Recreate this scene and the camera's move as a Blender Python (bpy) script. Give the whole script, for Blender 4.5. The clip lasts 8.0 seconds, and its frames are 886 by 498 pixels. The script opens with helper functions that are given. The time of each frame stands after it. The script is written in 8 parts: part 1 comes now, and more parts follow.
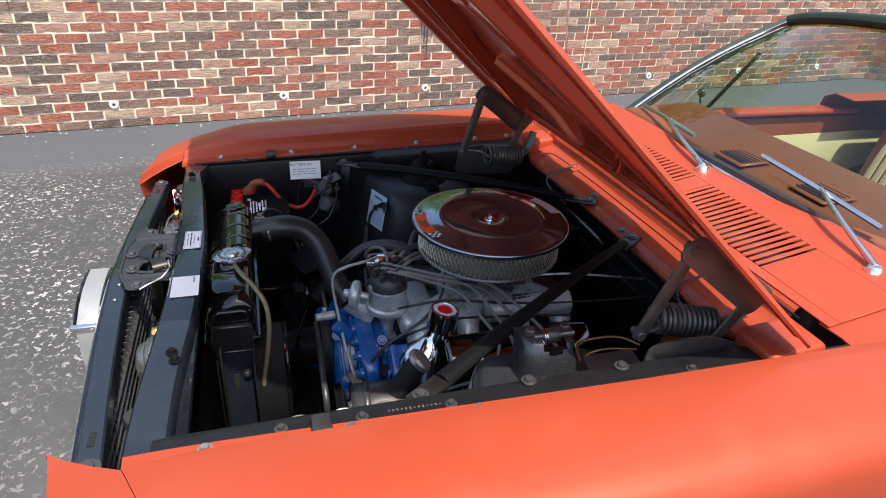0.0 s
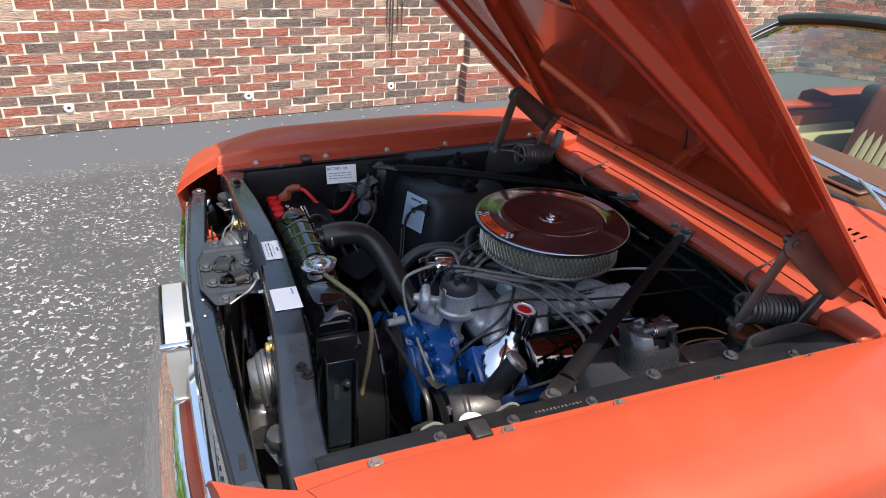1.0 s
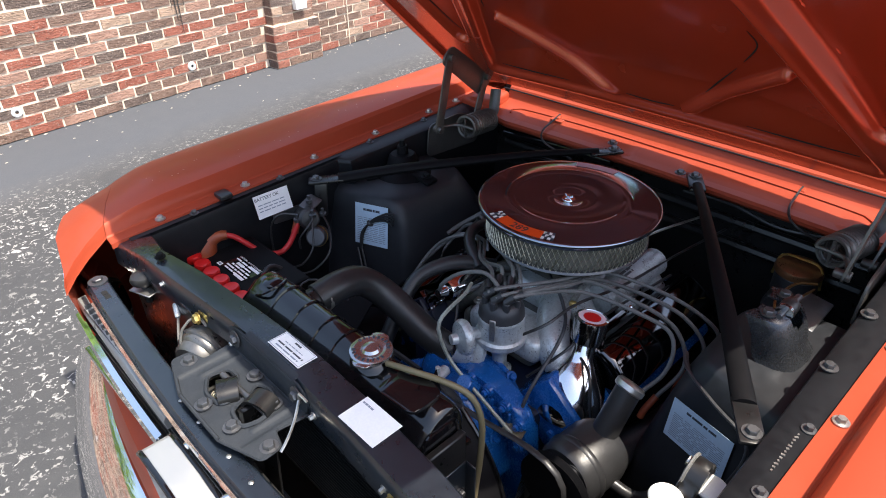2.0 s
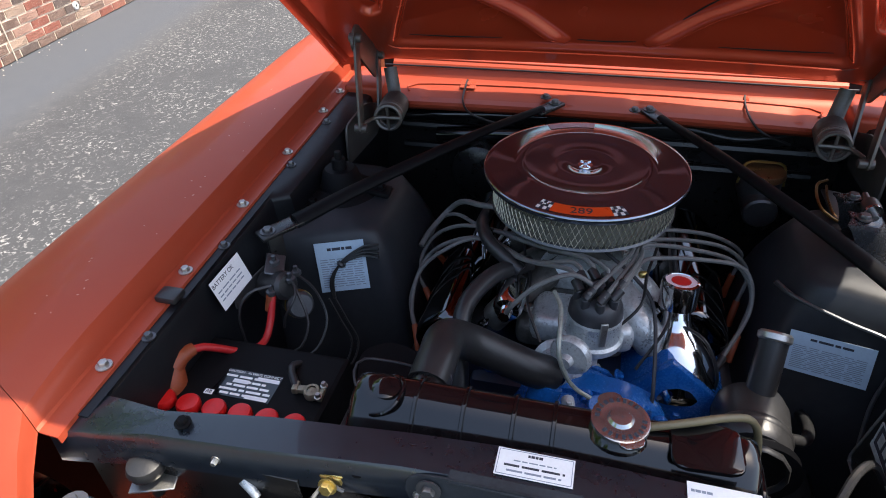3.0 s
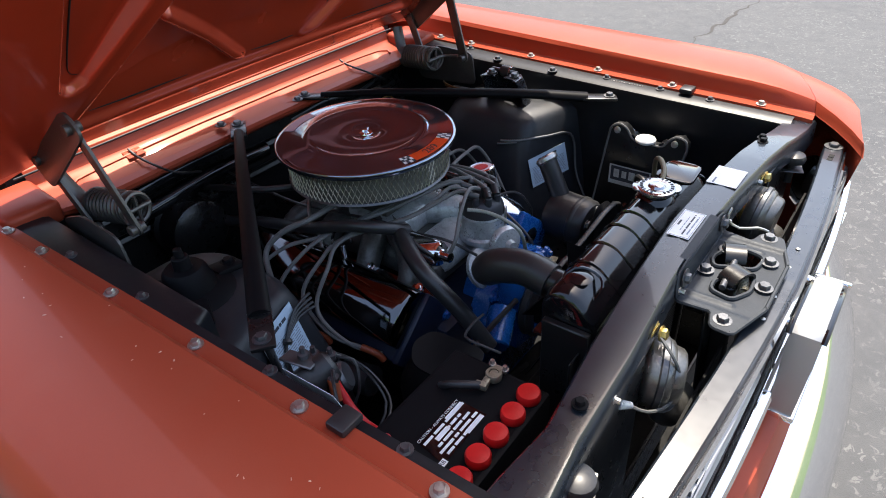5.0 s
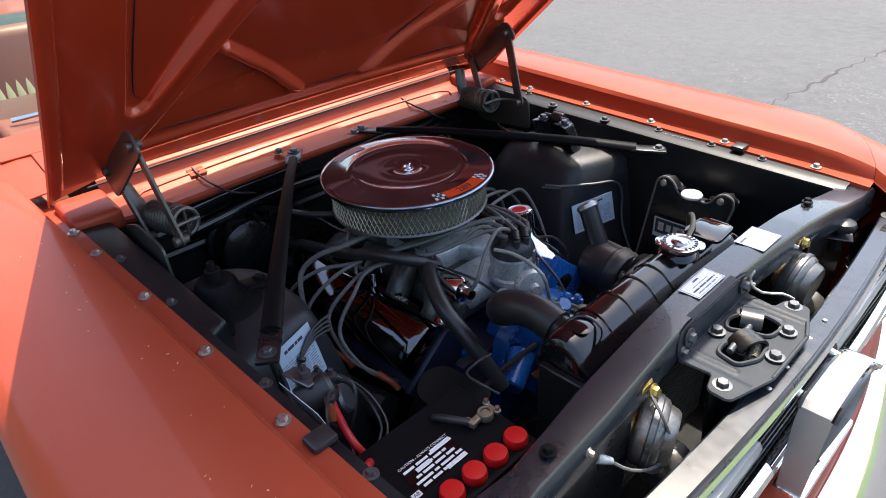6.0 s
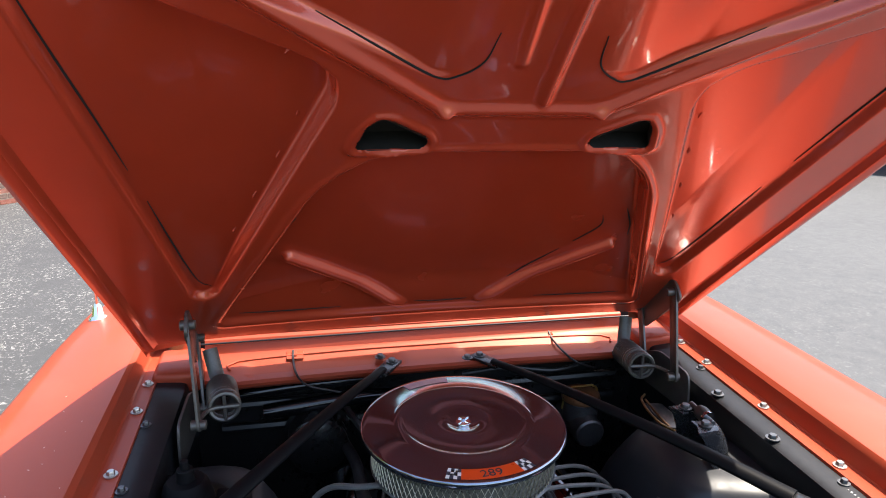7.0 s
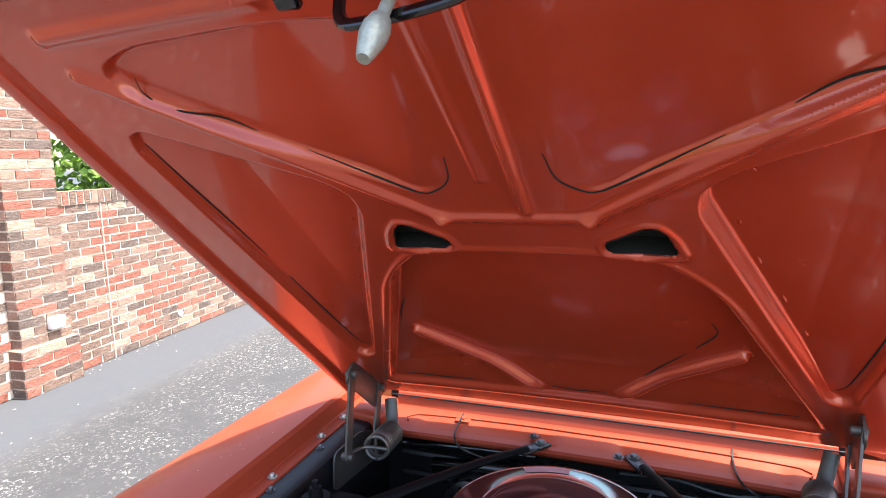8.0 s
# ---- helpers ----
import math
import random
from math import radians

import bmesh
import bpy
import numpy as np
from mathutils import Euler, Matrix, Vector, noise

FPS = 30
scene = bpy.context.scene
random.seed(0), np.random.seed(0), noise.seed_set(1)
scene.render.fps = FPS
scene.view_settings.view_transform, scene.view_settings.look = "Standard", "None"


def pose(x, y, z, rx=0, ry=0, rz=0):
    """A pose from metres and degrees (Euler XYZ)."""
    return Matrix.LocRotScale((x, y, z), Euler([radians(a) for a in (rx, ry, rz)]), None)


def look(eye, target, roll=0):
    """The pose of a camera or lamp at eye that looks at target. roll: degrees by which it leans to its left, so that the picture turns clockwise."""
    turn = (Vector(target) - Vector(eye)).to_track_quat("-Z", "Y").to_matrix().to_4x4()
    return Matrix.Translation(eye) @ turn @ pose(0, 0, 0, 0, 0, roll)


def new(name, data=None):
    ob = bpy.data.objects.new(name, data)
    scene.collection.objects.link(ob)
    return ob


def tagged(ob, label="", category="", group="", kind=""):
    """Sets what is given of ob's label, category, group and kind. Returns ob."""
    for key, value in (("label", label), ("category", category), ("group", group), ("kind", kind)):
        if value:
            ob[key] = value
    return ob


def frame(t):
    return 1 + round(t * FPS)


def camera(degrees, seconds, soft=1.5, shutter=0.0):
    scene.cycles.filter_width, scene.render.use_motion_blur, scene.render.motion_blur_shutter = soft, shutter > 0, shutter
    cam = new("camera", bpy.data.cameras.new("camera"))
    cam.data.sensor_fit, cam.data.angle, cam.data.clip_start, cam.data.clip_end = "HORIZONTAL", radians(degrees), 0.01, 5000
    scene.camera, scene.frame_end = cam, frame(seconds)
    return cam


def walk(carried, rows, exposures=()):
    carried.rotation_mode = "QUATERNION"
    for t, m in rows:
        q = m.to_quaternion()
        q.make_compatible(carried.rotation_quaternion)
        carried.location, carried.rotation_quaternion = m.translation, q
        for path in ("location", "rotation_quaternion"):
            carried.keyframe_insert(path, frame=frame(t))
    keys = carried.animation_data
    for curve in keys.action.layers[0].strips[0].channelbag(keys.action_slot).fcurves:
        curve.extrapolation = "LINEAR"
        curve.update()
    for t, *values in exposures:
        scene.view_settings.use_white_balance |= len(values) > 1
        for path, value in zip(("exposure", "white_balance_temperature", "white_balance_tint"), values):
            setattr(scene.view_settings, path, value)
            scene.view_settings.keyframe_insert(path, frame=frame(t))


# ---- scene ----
cam = camera(70.3, 8.0, soft=1.0)
PATH = [
    (0, (0.244, -1.295, 1.544), (0.779, 0.383, 0.596), 3.4),
    (0.5, (0.162, -1.27, 1.541), (0.707, 0.406, 0.595), 3.2),
    (1, (-0.06, -1.192, 1.541), (0.668, 0.413, 0.595), 4.4),
    (1.5, (-0.173, -0.989, 1.54), (0.796, 0.452, 0.549), 1.8),
    (1.7, (-0.193, -0.853, 1.534), (0.844, 0.512, 0.504), 0.5),
    (2.8, (-0.358, -0.161, 1.46), (1.164, 0.457, 0.32), -2.2),
    (3, (-0.319, -0.017, 1.461), (1.242, 0.432, 0.294), -2.5),
    (3.5, (-0.307, 0.293, 1.439), (1.294, 0.186, 0.245), -1.4),
    (4, (-0.245, 0.583, 1.43), (1.22, -0.056, 0.226), -2.3),
    (4.5, (-0.13, 0.752, 1.436), (1.039, -0.326, 0.223), -4.2),
    (4.7, (-0.129, 0.834, 1.435), (0.91, -0.392, 0.244), -4.6),
    (5.8, (-0.178, 0.912, 1.451), (0.905, -0.374, 0.368), -4.3),
    (6, (-0.228, 0.826, 1.445), (1.043, -0.324, 0.413), -3.4),
    (6.5, (-0.313, 0.557, 1.454), (1.296, -0.219, 0.555), 0.8),
    (6.7, (-0.297, 0.442, 1.464), (1.429, -0.234, 0.712), 1.2),
    (7, (-0.261, 0.279, 1.498), (1.631, -0.133, 0.994), 0.8),
    (7.3, (-0.306, 0.086, 1.498), (1.661, 0.131, 1.137), -0.5),
    (7.5, (-0.34, -0.047, 1.541), (1.579, 0.407, 1.207), -1.2),
    (8, (-0.311, -0.244, 1.553), (1.517, 0.517, 1.268), -1.6),
]
EXPOSURES = [(s, e, 7200, 11) for s, e in ((0.0, 1.22), (1.5, 1.53), (3.0, 1.63), (4.5, 1.70), (6.0, 1.84), (6.5, 1.82), (7.0, 2.02), (8.0, 2.34))]
walk(cam, [(t, look(eye, target, roll)) for t, eye, target, roll in PATH],
     exposures=EXPOSURES)

# ---- world, sun ----
SUN = Vector((0.128, -0.430, 1.0)).normalized()
world = bpy.data.worlds.new("sky")
scene.world = world
world.use_nodes = True
wn = world.node_tree.nodes
wn.clear()
sky = wn.new("ShaderNodeTexSky")
sky.sky_type = "NISHITA"
sky.sun_disc = False
sky.sun_elevation = math.asin(SUN.z)
sky.sun_rotation = math.atan2(SUN.x, SUN.y)
sky.air_density, sky.dust_density, sky.ozone_density = 1.0, 1.9, 1.0
wbg = wn.new("ShaderNodeBackground")
wbg.inputs["Strength"].default_value = 0.15
wout = wn.new("ShaderNodeOutputWorld")
world.node_tree.links.new(sky.outputs[0], wbg.inputs[0])
world.node_tree.links.new(wbg.outputs[0], wout.inputs[0])
sun_data = bpy.data.lights.new("sun", "SUN")
sun_data.energy, sun_data.angle, sun_data.color = 2.9, radians(0.53), (1.0, 0.975, 0.925)
sun_ob = new("sun", sun_data)
sun_ob.matrix_world = look(SUN * 30, (0, 0, 0))


# ---- materials ----
def material(name, colour, rough=0.5, metal=0.0, vary=0.12, scale=6.0, fine=90.0, bump=0.0, bump_scale=120.0,
             coat=0.0, dirt=0.0, dirt_colour=(0.2, 0.17, 0.13), rough_vary=0.12, transmission=0.0, spec=0.5, coat_rough=0.035):
    """A node material with colour, stain and gloss varied at two scales, in object space."""
    m = bpy.data.materials.new(name)
    m.use_nodes = True
    nt = m.node_tree
    n, link = nt.nodes, nt.links.new
    b = n["Principled BSDF"]
    co = n.new("ShaderNodeTexCoord")
    big, small = n.new("ShaderNodeTexNoise"), n.new("ShaderNodeTexNoise")
    big.inputs["Scale"].default_value, small.inputs["Scale"].default_value = scale, fine
    big.inputs["Detail"].default_value, small.inputs["Detail"].default_value = 4, 3
    link(co.outputs["Object"], big.inputs["Vector"])
    link(co.outputs["Object"], small.inputs["Vector"])
    add = n.new("ShaderNodeMath")
    add.operation = "ADD"
    link(big.outputs["Fac"], add.inputs[0])
    link(small.outputs["Fac"], add.inputs[1])
    ramp = n.new("ShaderNodeMapRange")
    ramp.inputs["From Min"].default_value, ramp.inputs["From Max"].default_value = 0.6, 1.4
    ramp.inputs["To Min"].default_value, ramp.inputs["To Max"].default_value = 1 - vary, 1 + vary
    link(add.outputs[0], ramp.inputs["Value"])
    mul = n.new("ShaderNodeVectorMath")
    mul.operation = "SCALE"
    mul.inputs[0].default_value = colour
    link(ramp.outputs[0], mul.inputs["Scale"])
    last = mul.outputs[0]
    if dirt:
        spots = n.new("ShaderNodeTexNoise")
        spots.inputs["Scale"].default_value, spots.inputs["Detail"].default_value = scale * 3.1, 8
        link(co.outputs["Object"], spots.inputs["Vector"])
        cut = n.new("ShaderNodeMapRange")
        cut.inputs["From Min"].default_value, cut.inputs["From Max"].default_value = 0.52, 0.75
        cut.inputs["To Max"].default_value = dirt
        link(spots.outputs["Fac"], cut.inputs["Value"])
        mix = n.new("ShaderNodeMix")
        mix.data_type = "RGBA"
        mix.inputs["B"].default_value = (*dirt_colour, 1)
        link(cut.outputs[0], mix.inputs["Factor"])
        link(last, mix.inputs["A"])
        last = mix.outputs["Result"]
    link(last, b.inputs["Base Color"])
    rr = n.new("ShaderNodeMapRange")
    rr.inputs["From Min"].default_value, rr.inputs["From Max"].default_value = 0.6, 1.4
    rr.inputs["To Min"].default_value, rr.inputs["To Max"].default_value = max(0.02, rough - rough_vary), min(1, rough + rough_vary)
    link(add.outputs[0], rr.inputs["Value"])
    link(rr.outputs[0], b.inputs["Roughness"])
    b.inputs["Metallic"].default_value = metal
    b.inputs["Coat Weight"].default_value = coat
    b.inputs["Coat Roughness"].default_value = coat_rough
    b.inputs["Transmission Weight"].default_value = transmission
    b.inputs["Specular IOR Level"].default_value = spec
    if bump:
        bn, bt = n.new("ShaderNodeBump"), n.new("ShaderNodeTexNoise")
        bt.inputs["Scale"].default_value, bt.inputs["Detail"].default_value = bump_scale, 4
        bn.inputs["Strength"].default_value, bn.inputs["Distance"].default_value = bump, 0.002
        link(co.outputs["Object"], bt.inputs["Vector"])
        link(bt.outputs["Fac"], bn.inputs["Height"])
        link(bn.outputs[0], b.inputs["Normal"])
    return m


PAINT = material("copper_paint", (0.365, 0.058, 0.028), 0.42, 0.14, 0.05, 2.5, 700, 0.03, 900, coat=0.15, spec=0.14, rough_vary=0.05,
                 dirt=0.06, dirt_colour=(0.55, 0.26, 0.17))
INNER = material("copper_paint_inner", (0.49, 0.055, 0.023), 0.24, 0.25, 0.05, 3.0, 14, 0.05, 7, coat=0.6, rough_vary=0.05, coat_rough=0.05)
BLACK = material("satin_black", (0.0105, 0.0105, 0.011), 0.30, 0.0, 0.35, 5, 60, 0.05, 90, dirt=0.16, dirt_colour=(0.040, 0.038, 0.036), rough_vary=0.08, spec=0.5)
GLOSSK = material("gloss_black", (0.005, 0.005, 0.006), 0.10, 0.0, 0.2, 8, 200, 0.06, 30, coat=0.5, rough_vary=0.03, spec=0.4)
RUBBER = material("black_rubber", (0.021, 0.021, 0.022), 0.38, 0.0, 0.2, 12, 240, 0.08, 400, dirt=0.1, dirt_colour=(0.05, 0.05, 0.05))
# near-black colour that stands in for deep shade in gaps, slots and floors
VOID = material("shade_black", (0.006, 0.006, 0.006), 0.9, 0.0, 0.3, 6, 80)
# chrome darkened in colour to imitate the dark reflections on it
DIMCHROME = material("dimmed_chrome", (0.115, 0.115, 0.12), 0.07, 1.0, 0.05, 9, 300, 0.05, 20, rough_vary=0.03)
CHROME = material("chrome", (0.86, 0.86, 0.87), 0.06, 1.0, 0.04, 9, 300, rough_vary=0.03)
DULLCHROME = material("worn_chrome", (0.72, 0.72, 0.73), 0.18, 1.0, 0.08, 14, 300, rough_vary=0.08)
POLISHED = material("polished_chrome", (0.76, 0.76, 0.77), 0.11, 1.0, 0.05, 9, 300, 0.12, 24, rough_vary=0.03)
ZINC = material("zinc_steel", (0.50, 0.49, 0.46), 0.36, 0.9, 0.15, 60, 500, dirt=0.2)
GOLD = material("yellow_zinc", (0.62, 0.46, 0.16), 0.33, 0.9, 0.18, 40, 400)
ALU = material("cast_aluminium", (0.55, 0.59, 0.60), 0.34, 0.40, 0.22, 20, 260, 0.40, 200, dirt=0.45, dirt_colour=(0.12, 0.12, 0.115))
CARB = material("tarnished_alloy", (0.12, 0.115, 0.10), 0.42, 0.6, 0.3, 30, 300, 0.2, 300, dirt=0.3, dirt_colour=(0.03, 0.03, 0.03))
MOUNT = material("bare_steel", (0.060, 0.065, 0.075), 0.26, 0.7, 0.15, 20, 300, dirt=0.15, dirt_colour=(0.12, 0.11, 0.10))
RAILBLACK = material("semi_gloss_black", (0.010, 0.0145, 0.021), 0.30, 0.0, 0.25, 5, 60, 0.03, 60, coat=0.45, dirt=0.16, dirt_colour=(0.036, 0.043, 0.054), rough_vary=0.08, spec=0.6)
APRONBLACK = material("flat_black", (0.008, 0.009, 0.011), 0.42, 0.0, 0.35, 6, 80, 0.06, 90, dirt=0.14, dirt_colour=(0.045, 0.045, 0.045), rough_vary=0.08, spec=0.3)
TOWERBLACK = material("sheen_black", (0.019, 0.021, 0.025), 0.46, 0.0, 0.25, 5, 60, 0.05, 60, dirt=0.18, dirt_colour=(0.05, 0.05, 0.05), rough_vary=0.08, spec=0.38)
STAIN = material("dark_stain", (0.034, 0.030, 0.028), 0.85, 0.0, 0.3, 20, 120)
CHIP = material("pale_scuff", (0.66, 0.40, 0.30), 0.6, 0.0, 0.2, 60, 300)
LATCH = material("smoky_steel", (0.032, 0.037, 0.044), 0.50, 0.10, 0.25, 18, 260, 0.10, 300, dirt=0.22, dirt_colour=(0.065, 0.070, 0.075), spec=0.18)
CAPGREY = material("bakelite_grey", (0.035, 0.036, 0.04), 0.42, 0.0, 0.2, 30, 300)
# cast aluminium with the shade over the intake put into its colour
CASTGREY = material("shaded_aluminium", (0.115, 0.115, 0.108), 0.40, 0.40, 0.28, 16, 200, 0.30, 300, dirt=0.8, dirt_colour=(0.035, 0.035, 0.033))
CAPMETAL = material("satin_cap_metal", (0.46, 0.46, 0.47), 0.16, 0.90, 0.10, 60, 300)
STEEL = material("dark_steel", (0.12, 0.123, 0.13), 0.40, 0.75, 0.2, 18, 260, 0.10, 300, dirt=0.2, dirt_colour=(0.05, 0.045, 0.04))
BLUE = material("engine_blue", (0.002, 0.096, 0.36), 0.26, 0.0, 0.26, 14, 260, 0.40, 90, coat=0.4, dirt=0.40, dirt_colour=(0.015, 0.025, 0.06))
# engine blue darkened, the shade on block and right head put into colour
SHADEBLUE = material("shaded_blue", (0.006, 0.012, 0.032), 0.45, 0.0, 0.3, 14, 200, 0.15, 200, dirt=0.5, dirt_colour=(0.012, 0.011, 0.010))
WIRE = material("grey_wire", (0.135, 0.135, 0.130), 0.5, 0.0, 0.25, 30, 300, dirt=0.2, dirt_colour=(0.05, 0.05, 0.05))
BOOT = material("orange_boot", (0.30, 0.060, 0.020), 0.5, 0.0, 0.2, 30, 300, dirt=0.2, dirt_colour=(0.1, 0.05, 0.03))
RED = material("red_plastic", (0.62, 0.012, 0.012), 0.38, 0.0, 0.08, 40, 300)
REDCABLE = material("red_cable", (0.50, 0.018, 0.02), 0.45, 0.0, 0.1, 30, 300)
LEAD = material("lead_clamp", (0.30, 0.27, 0.20), 0.5, 0.7, 0.25, 60, 300, 0.3, 300, dirt=0.4, dirt_colour=(0.15, 0.12, 0.06))
PAPER = material("white_paper", (0.84, 0.85, 0.86), 0.55, 0.0, 0.05, 40, 300)
BLUEPAPER = material("pale_blue_paper", (0.42, 0.55, 0.66), 0.5, 0.0, 0.08, 30, 300)
INK = material("dark_ink", (0.03, 0.035, 0.05), 0.6, 0.0, 0.05)
PALEINK = material("grey_ink", (0.22, 0.26, 0.32), 0.6, 0.0, 0.05)
ORANGE = material("orange_decal", (0.80, 0.075, 0.012), 0.35, 0.0, 0.04)
CAPPINK = material("pink_print", (0.80, 0.62, 0.66), 0.4, 0.0, 0.05)
BARBLACK = material("stoved_black", (0.007, 0.007, 0.008), 0.5, 0.0, 0.2, 5, 60, 0.03, 90, rough_vary=0.06, spec=0.07)
PINK = material("pink_decal", (0.55, 0.35, 0.42), 0.4, 0.0, 0.08)
MAROON = material("tinted_lid", (0.245, 0.28, 0.345), 0.11, 0.95, 0.03, 9, 300, rough_vary=0.02)
MESHGREY = material("filter_mesh", (0.58, 0.54, 0.44), 0.40, 0.5, 0.2, 60, 400)
FILTER = material("filter_paper", (0.11, 0.105, 0.085), 0.8, 0.0, 0.2, 60, 300)
TAN = material("tan_hose", (0.135, 0.112, 0.062), 0.5, 0.0, 0.15, 30, 300)
WHITE = material("white_plastic", (0.80, 0.80, 0.78), 0.5, 0.0, 0.04, 20, 300)
VINYL = material("brown_vinyl", (0.21, 0.052, 0.022), 0.42, 0.0, 0.12, 8, 300, 0.12, 500)
IVORY = material("ivory_vinyl", (0.62, 0.55, 0.36), 0.45, 0.0, 0.06, 8, 300, 0.1, 500)
DASH = material("brown_dash_pad", (0.17, 0.050, 0.022), 0.50, 0.0, 0.12, 8, 300, 0.15, 500)
TOPCLOTH = material("dark_green_trim", (0.012, 0.022, 0.016), 0.55, 0.0, 0.2, 20, 300)
TYRE = material("tyre_rubber", (0.02, 0.02, 0.02), 0.75, 0.0, 0.2, 20, 300, 0.2, 300)
HINGE = material("oiled_steel", (0.11, 0.105, 0.10), 0.42, 0.6, 0.25, 25, 300, 0.12, 260, dirt=0.3, dirt_colour=(0.10, 0.08, 0.06))
ANODISED = material("pale_anodised", (0.40, 0.41, 0.41), 0.38, 0.55, 0.03, 6, 40)
HORN = material("dull_horn_metal", (0.20, 0.195, 0.185), 0.36, 0.8, 0.2, 30, 300, dirt=0.35, dirt_colour=(0.07, 0.065, 0.055))
PALEZINC = material("pale_zinc", (0.32, 0.35, 0.31), 0.42, 0.35, 0.25, 50, 300, 0.1, 200, dirt=0.4, dirt_colour=(0.20, 0.19, 0.15))
BRASS = material("tarnished_brass", (0.20, 0.11, 0.04), 0.34, 0.8, 0.3, 40, 300)
AMBER = material("copper_cap", (0.36, 0.17, 0.08), 0.35, 0.7, 0.2, 40, 300)


def glass(name, tint):
    m = bpy.data.materials.new(name)
    m.use_nodes = True
    n, link = m.node_tree.nodes, m.node_tree.links.new
    n.clear()
    out = n.new("ShaderNodeOutputMaterial")
    clear, shine, mix, fr = n.new("ShaderNodeBsdfTransparent"), n.new("ShaderNodeBsdfGlossy"), n.new("ShaderNodeMixShader"), n.new("ShaderNodeFresnel")
    clear.inputs["Color"].default_value = (*tint, 1)
    shine.inputs["Roughness"].default_value = 0.01
    fr.inputs["IOR"].default_value = 1.5
    link(fr.outputs[0], mix.inputs[0])
    link(clear.outputs[0], mix.inputs[1])
    link(shine.outputs[0], mix.inputs[2])
    link(mix.outputs[0], out.inputs[0])
    return m


GLASS = glass("green_tinted_glass", (0.66, 0.80, 0.66))
BAND = glass("yellow_shade_band", (0.62, 0.50, 0.16))


def asphalt_material():
    m = bpy.data.materials.new("worn_asphalt")
    m.use_nodes = True
    n, link = m.node_tree.nodes, m.node_tree.links.new
    b = n["Principled BSDF"]
    co = n.new("ShaderNodeTexCoord")

    def tex(scale, detail, rough=0.6, swirl=0.0):
        t = n.new("ShaderNodeTexNoise")
        t.inputs["Scale"].default_value, t.inputs["Detail"].default_value, t.inputs["Roughness"].default_value = scale, detail, rough
        t.inputs["Distortion"].default_value = swirl
        link(co.outputs["Object"], t.inputs["Vector"])
        return t.outputs["Fac"]

    def span(value, a, c, lo=0.0, hi=1.0):
        r = n.new("ShaderNodeMapRange")
        r.inputs["From Min"].default_value, r.inputs["From Max"].default_value = a, c
        r.inputs["To Min"].default_value, r.inputs["To Max"].default_value = lo, hi
        link(value, r.inputs["Value"])
        return r.outputs[0]

    def math_node(op, a, c):
        r = n.new("ShaderNodeMath")
        r.operation = op
        for k, v in enumerate((a, c)):
            if isinstance(v, (int, float)):
                r.inputs[k].default_value = v
            else:
                link(v, r.inputs[k])
        return r.outputs[0]

    def blend(fac, a, c):
        r = n.new("ShaderNodeMix")
        r.data_type = "RGBA"
        link(fac, r.inputs["Factor"])
        for k, v in (("A", a), ("B", c)):
            if isinstance(v, tuple):
                r.inputs[k].default_value = (*v, 1)
            else:
                link(v, r.inputs[k])
        return r.outputs["Result"]

    sep = n.new("ShaderNodeSeparateXYZ")
    link(co.outputs["Object"], sep.inputs[0])
    wide = tex(0.5, 4)
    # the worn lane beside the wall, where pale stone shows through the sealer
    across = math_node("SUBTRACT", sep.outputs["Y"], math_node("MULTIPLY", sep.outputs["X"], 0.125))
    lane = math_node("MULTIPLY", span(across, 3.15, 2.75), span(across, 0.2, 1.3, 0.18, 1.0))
    flakes = span(tex(38, 6, 0.70, 0.8), 0.572, 0.586)
    patch = span(math_node("ADD", tex(2.6, 5, 0.65), math_node("MULTIPLY", wide, 0.35)), 0.54, 0.74)
    worn = math_node("MULTIPLY", math_node("MULTIPLY", flakes, patch), math_node("MULTIPLY", lane, span(sep.outputs["X"], 0.2, 1.5, 1.0, 0.55)))
    base = blend(span(tex(9, 6), 0.35, 0.65), (0.040, 0.043, 0.048), (0.064, 0.066, 0.070))
    base = blend(span(tex(420, 2), 0.45, 0.62, 0.0, 0.35), base, (0.14, 0.138, 0.135))
    base = blend(span(wide, 0.35, 0.7, 0.0, 0.6), base, (0.076, 0.078, 0.080))
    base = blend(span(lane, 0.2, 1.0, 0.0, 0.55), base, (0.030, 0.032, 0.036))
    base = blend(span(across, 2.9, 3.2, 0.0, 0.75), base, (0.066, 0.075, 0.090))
    base = blend(worn, base, (0.44, 0.435, 0.415))
    link(base, b.inputs["Base Color"])
    b.inputs["Roughness"].default_value = 0.86
    bn = n.new("ShaderNodeBump")
    bn.inputs["Strength"].default_value, bn.inputs["Distance"].default_value = 0.5, 0.004
    link(tex(260, 4), bn.inputs["Height"])
    link(bn.outputs[0], b.inputs["Normal"])
    return m


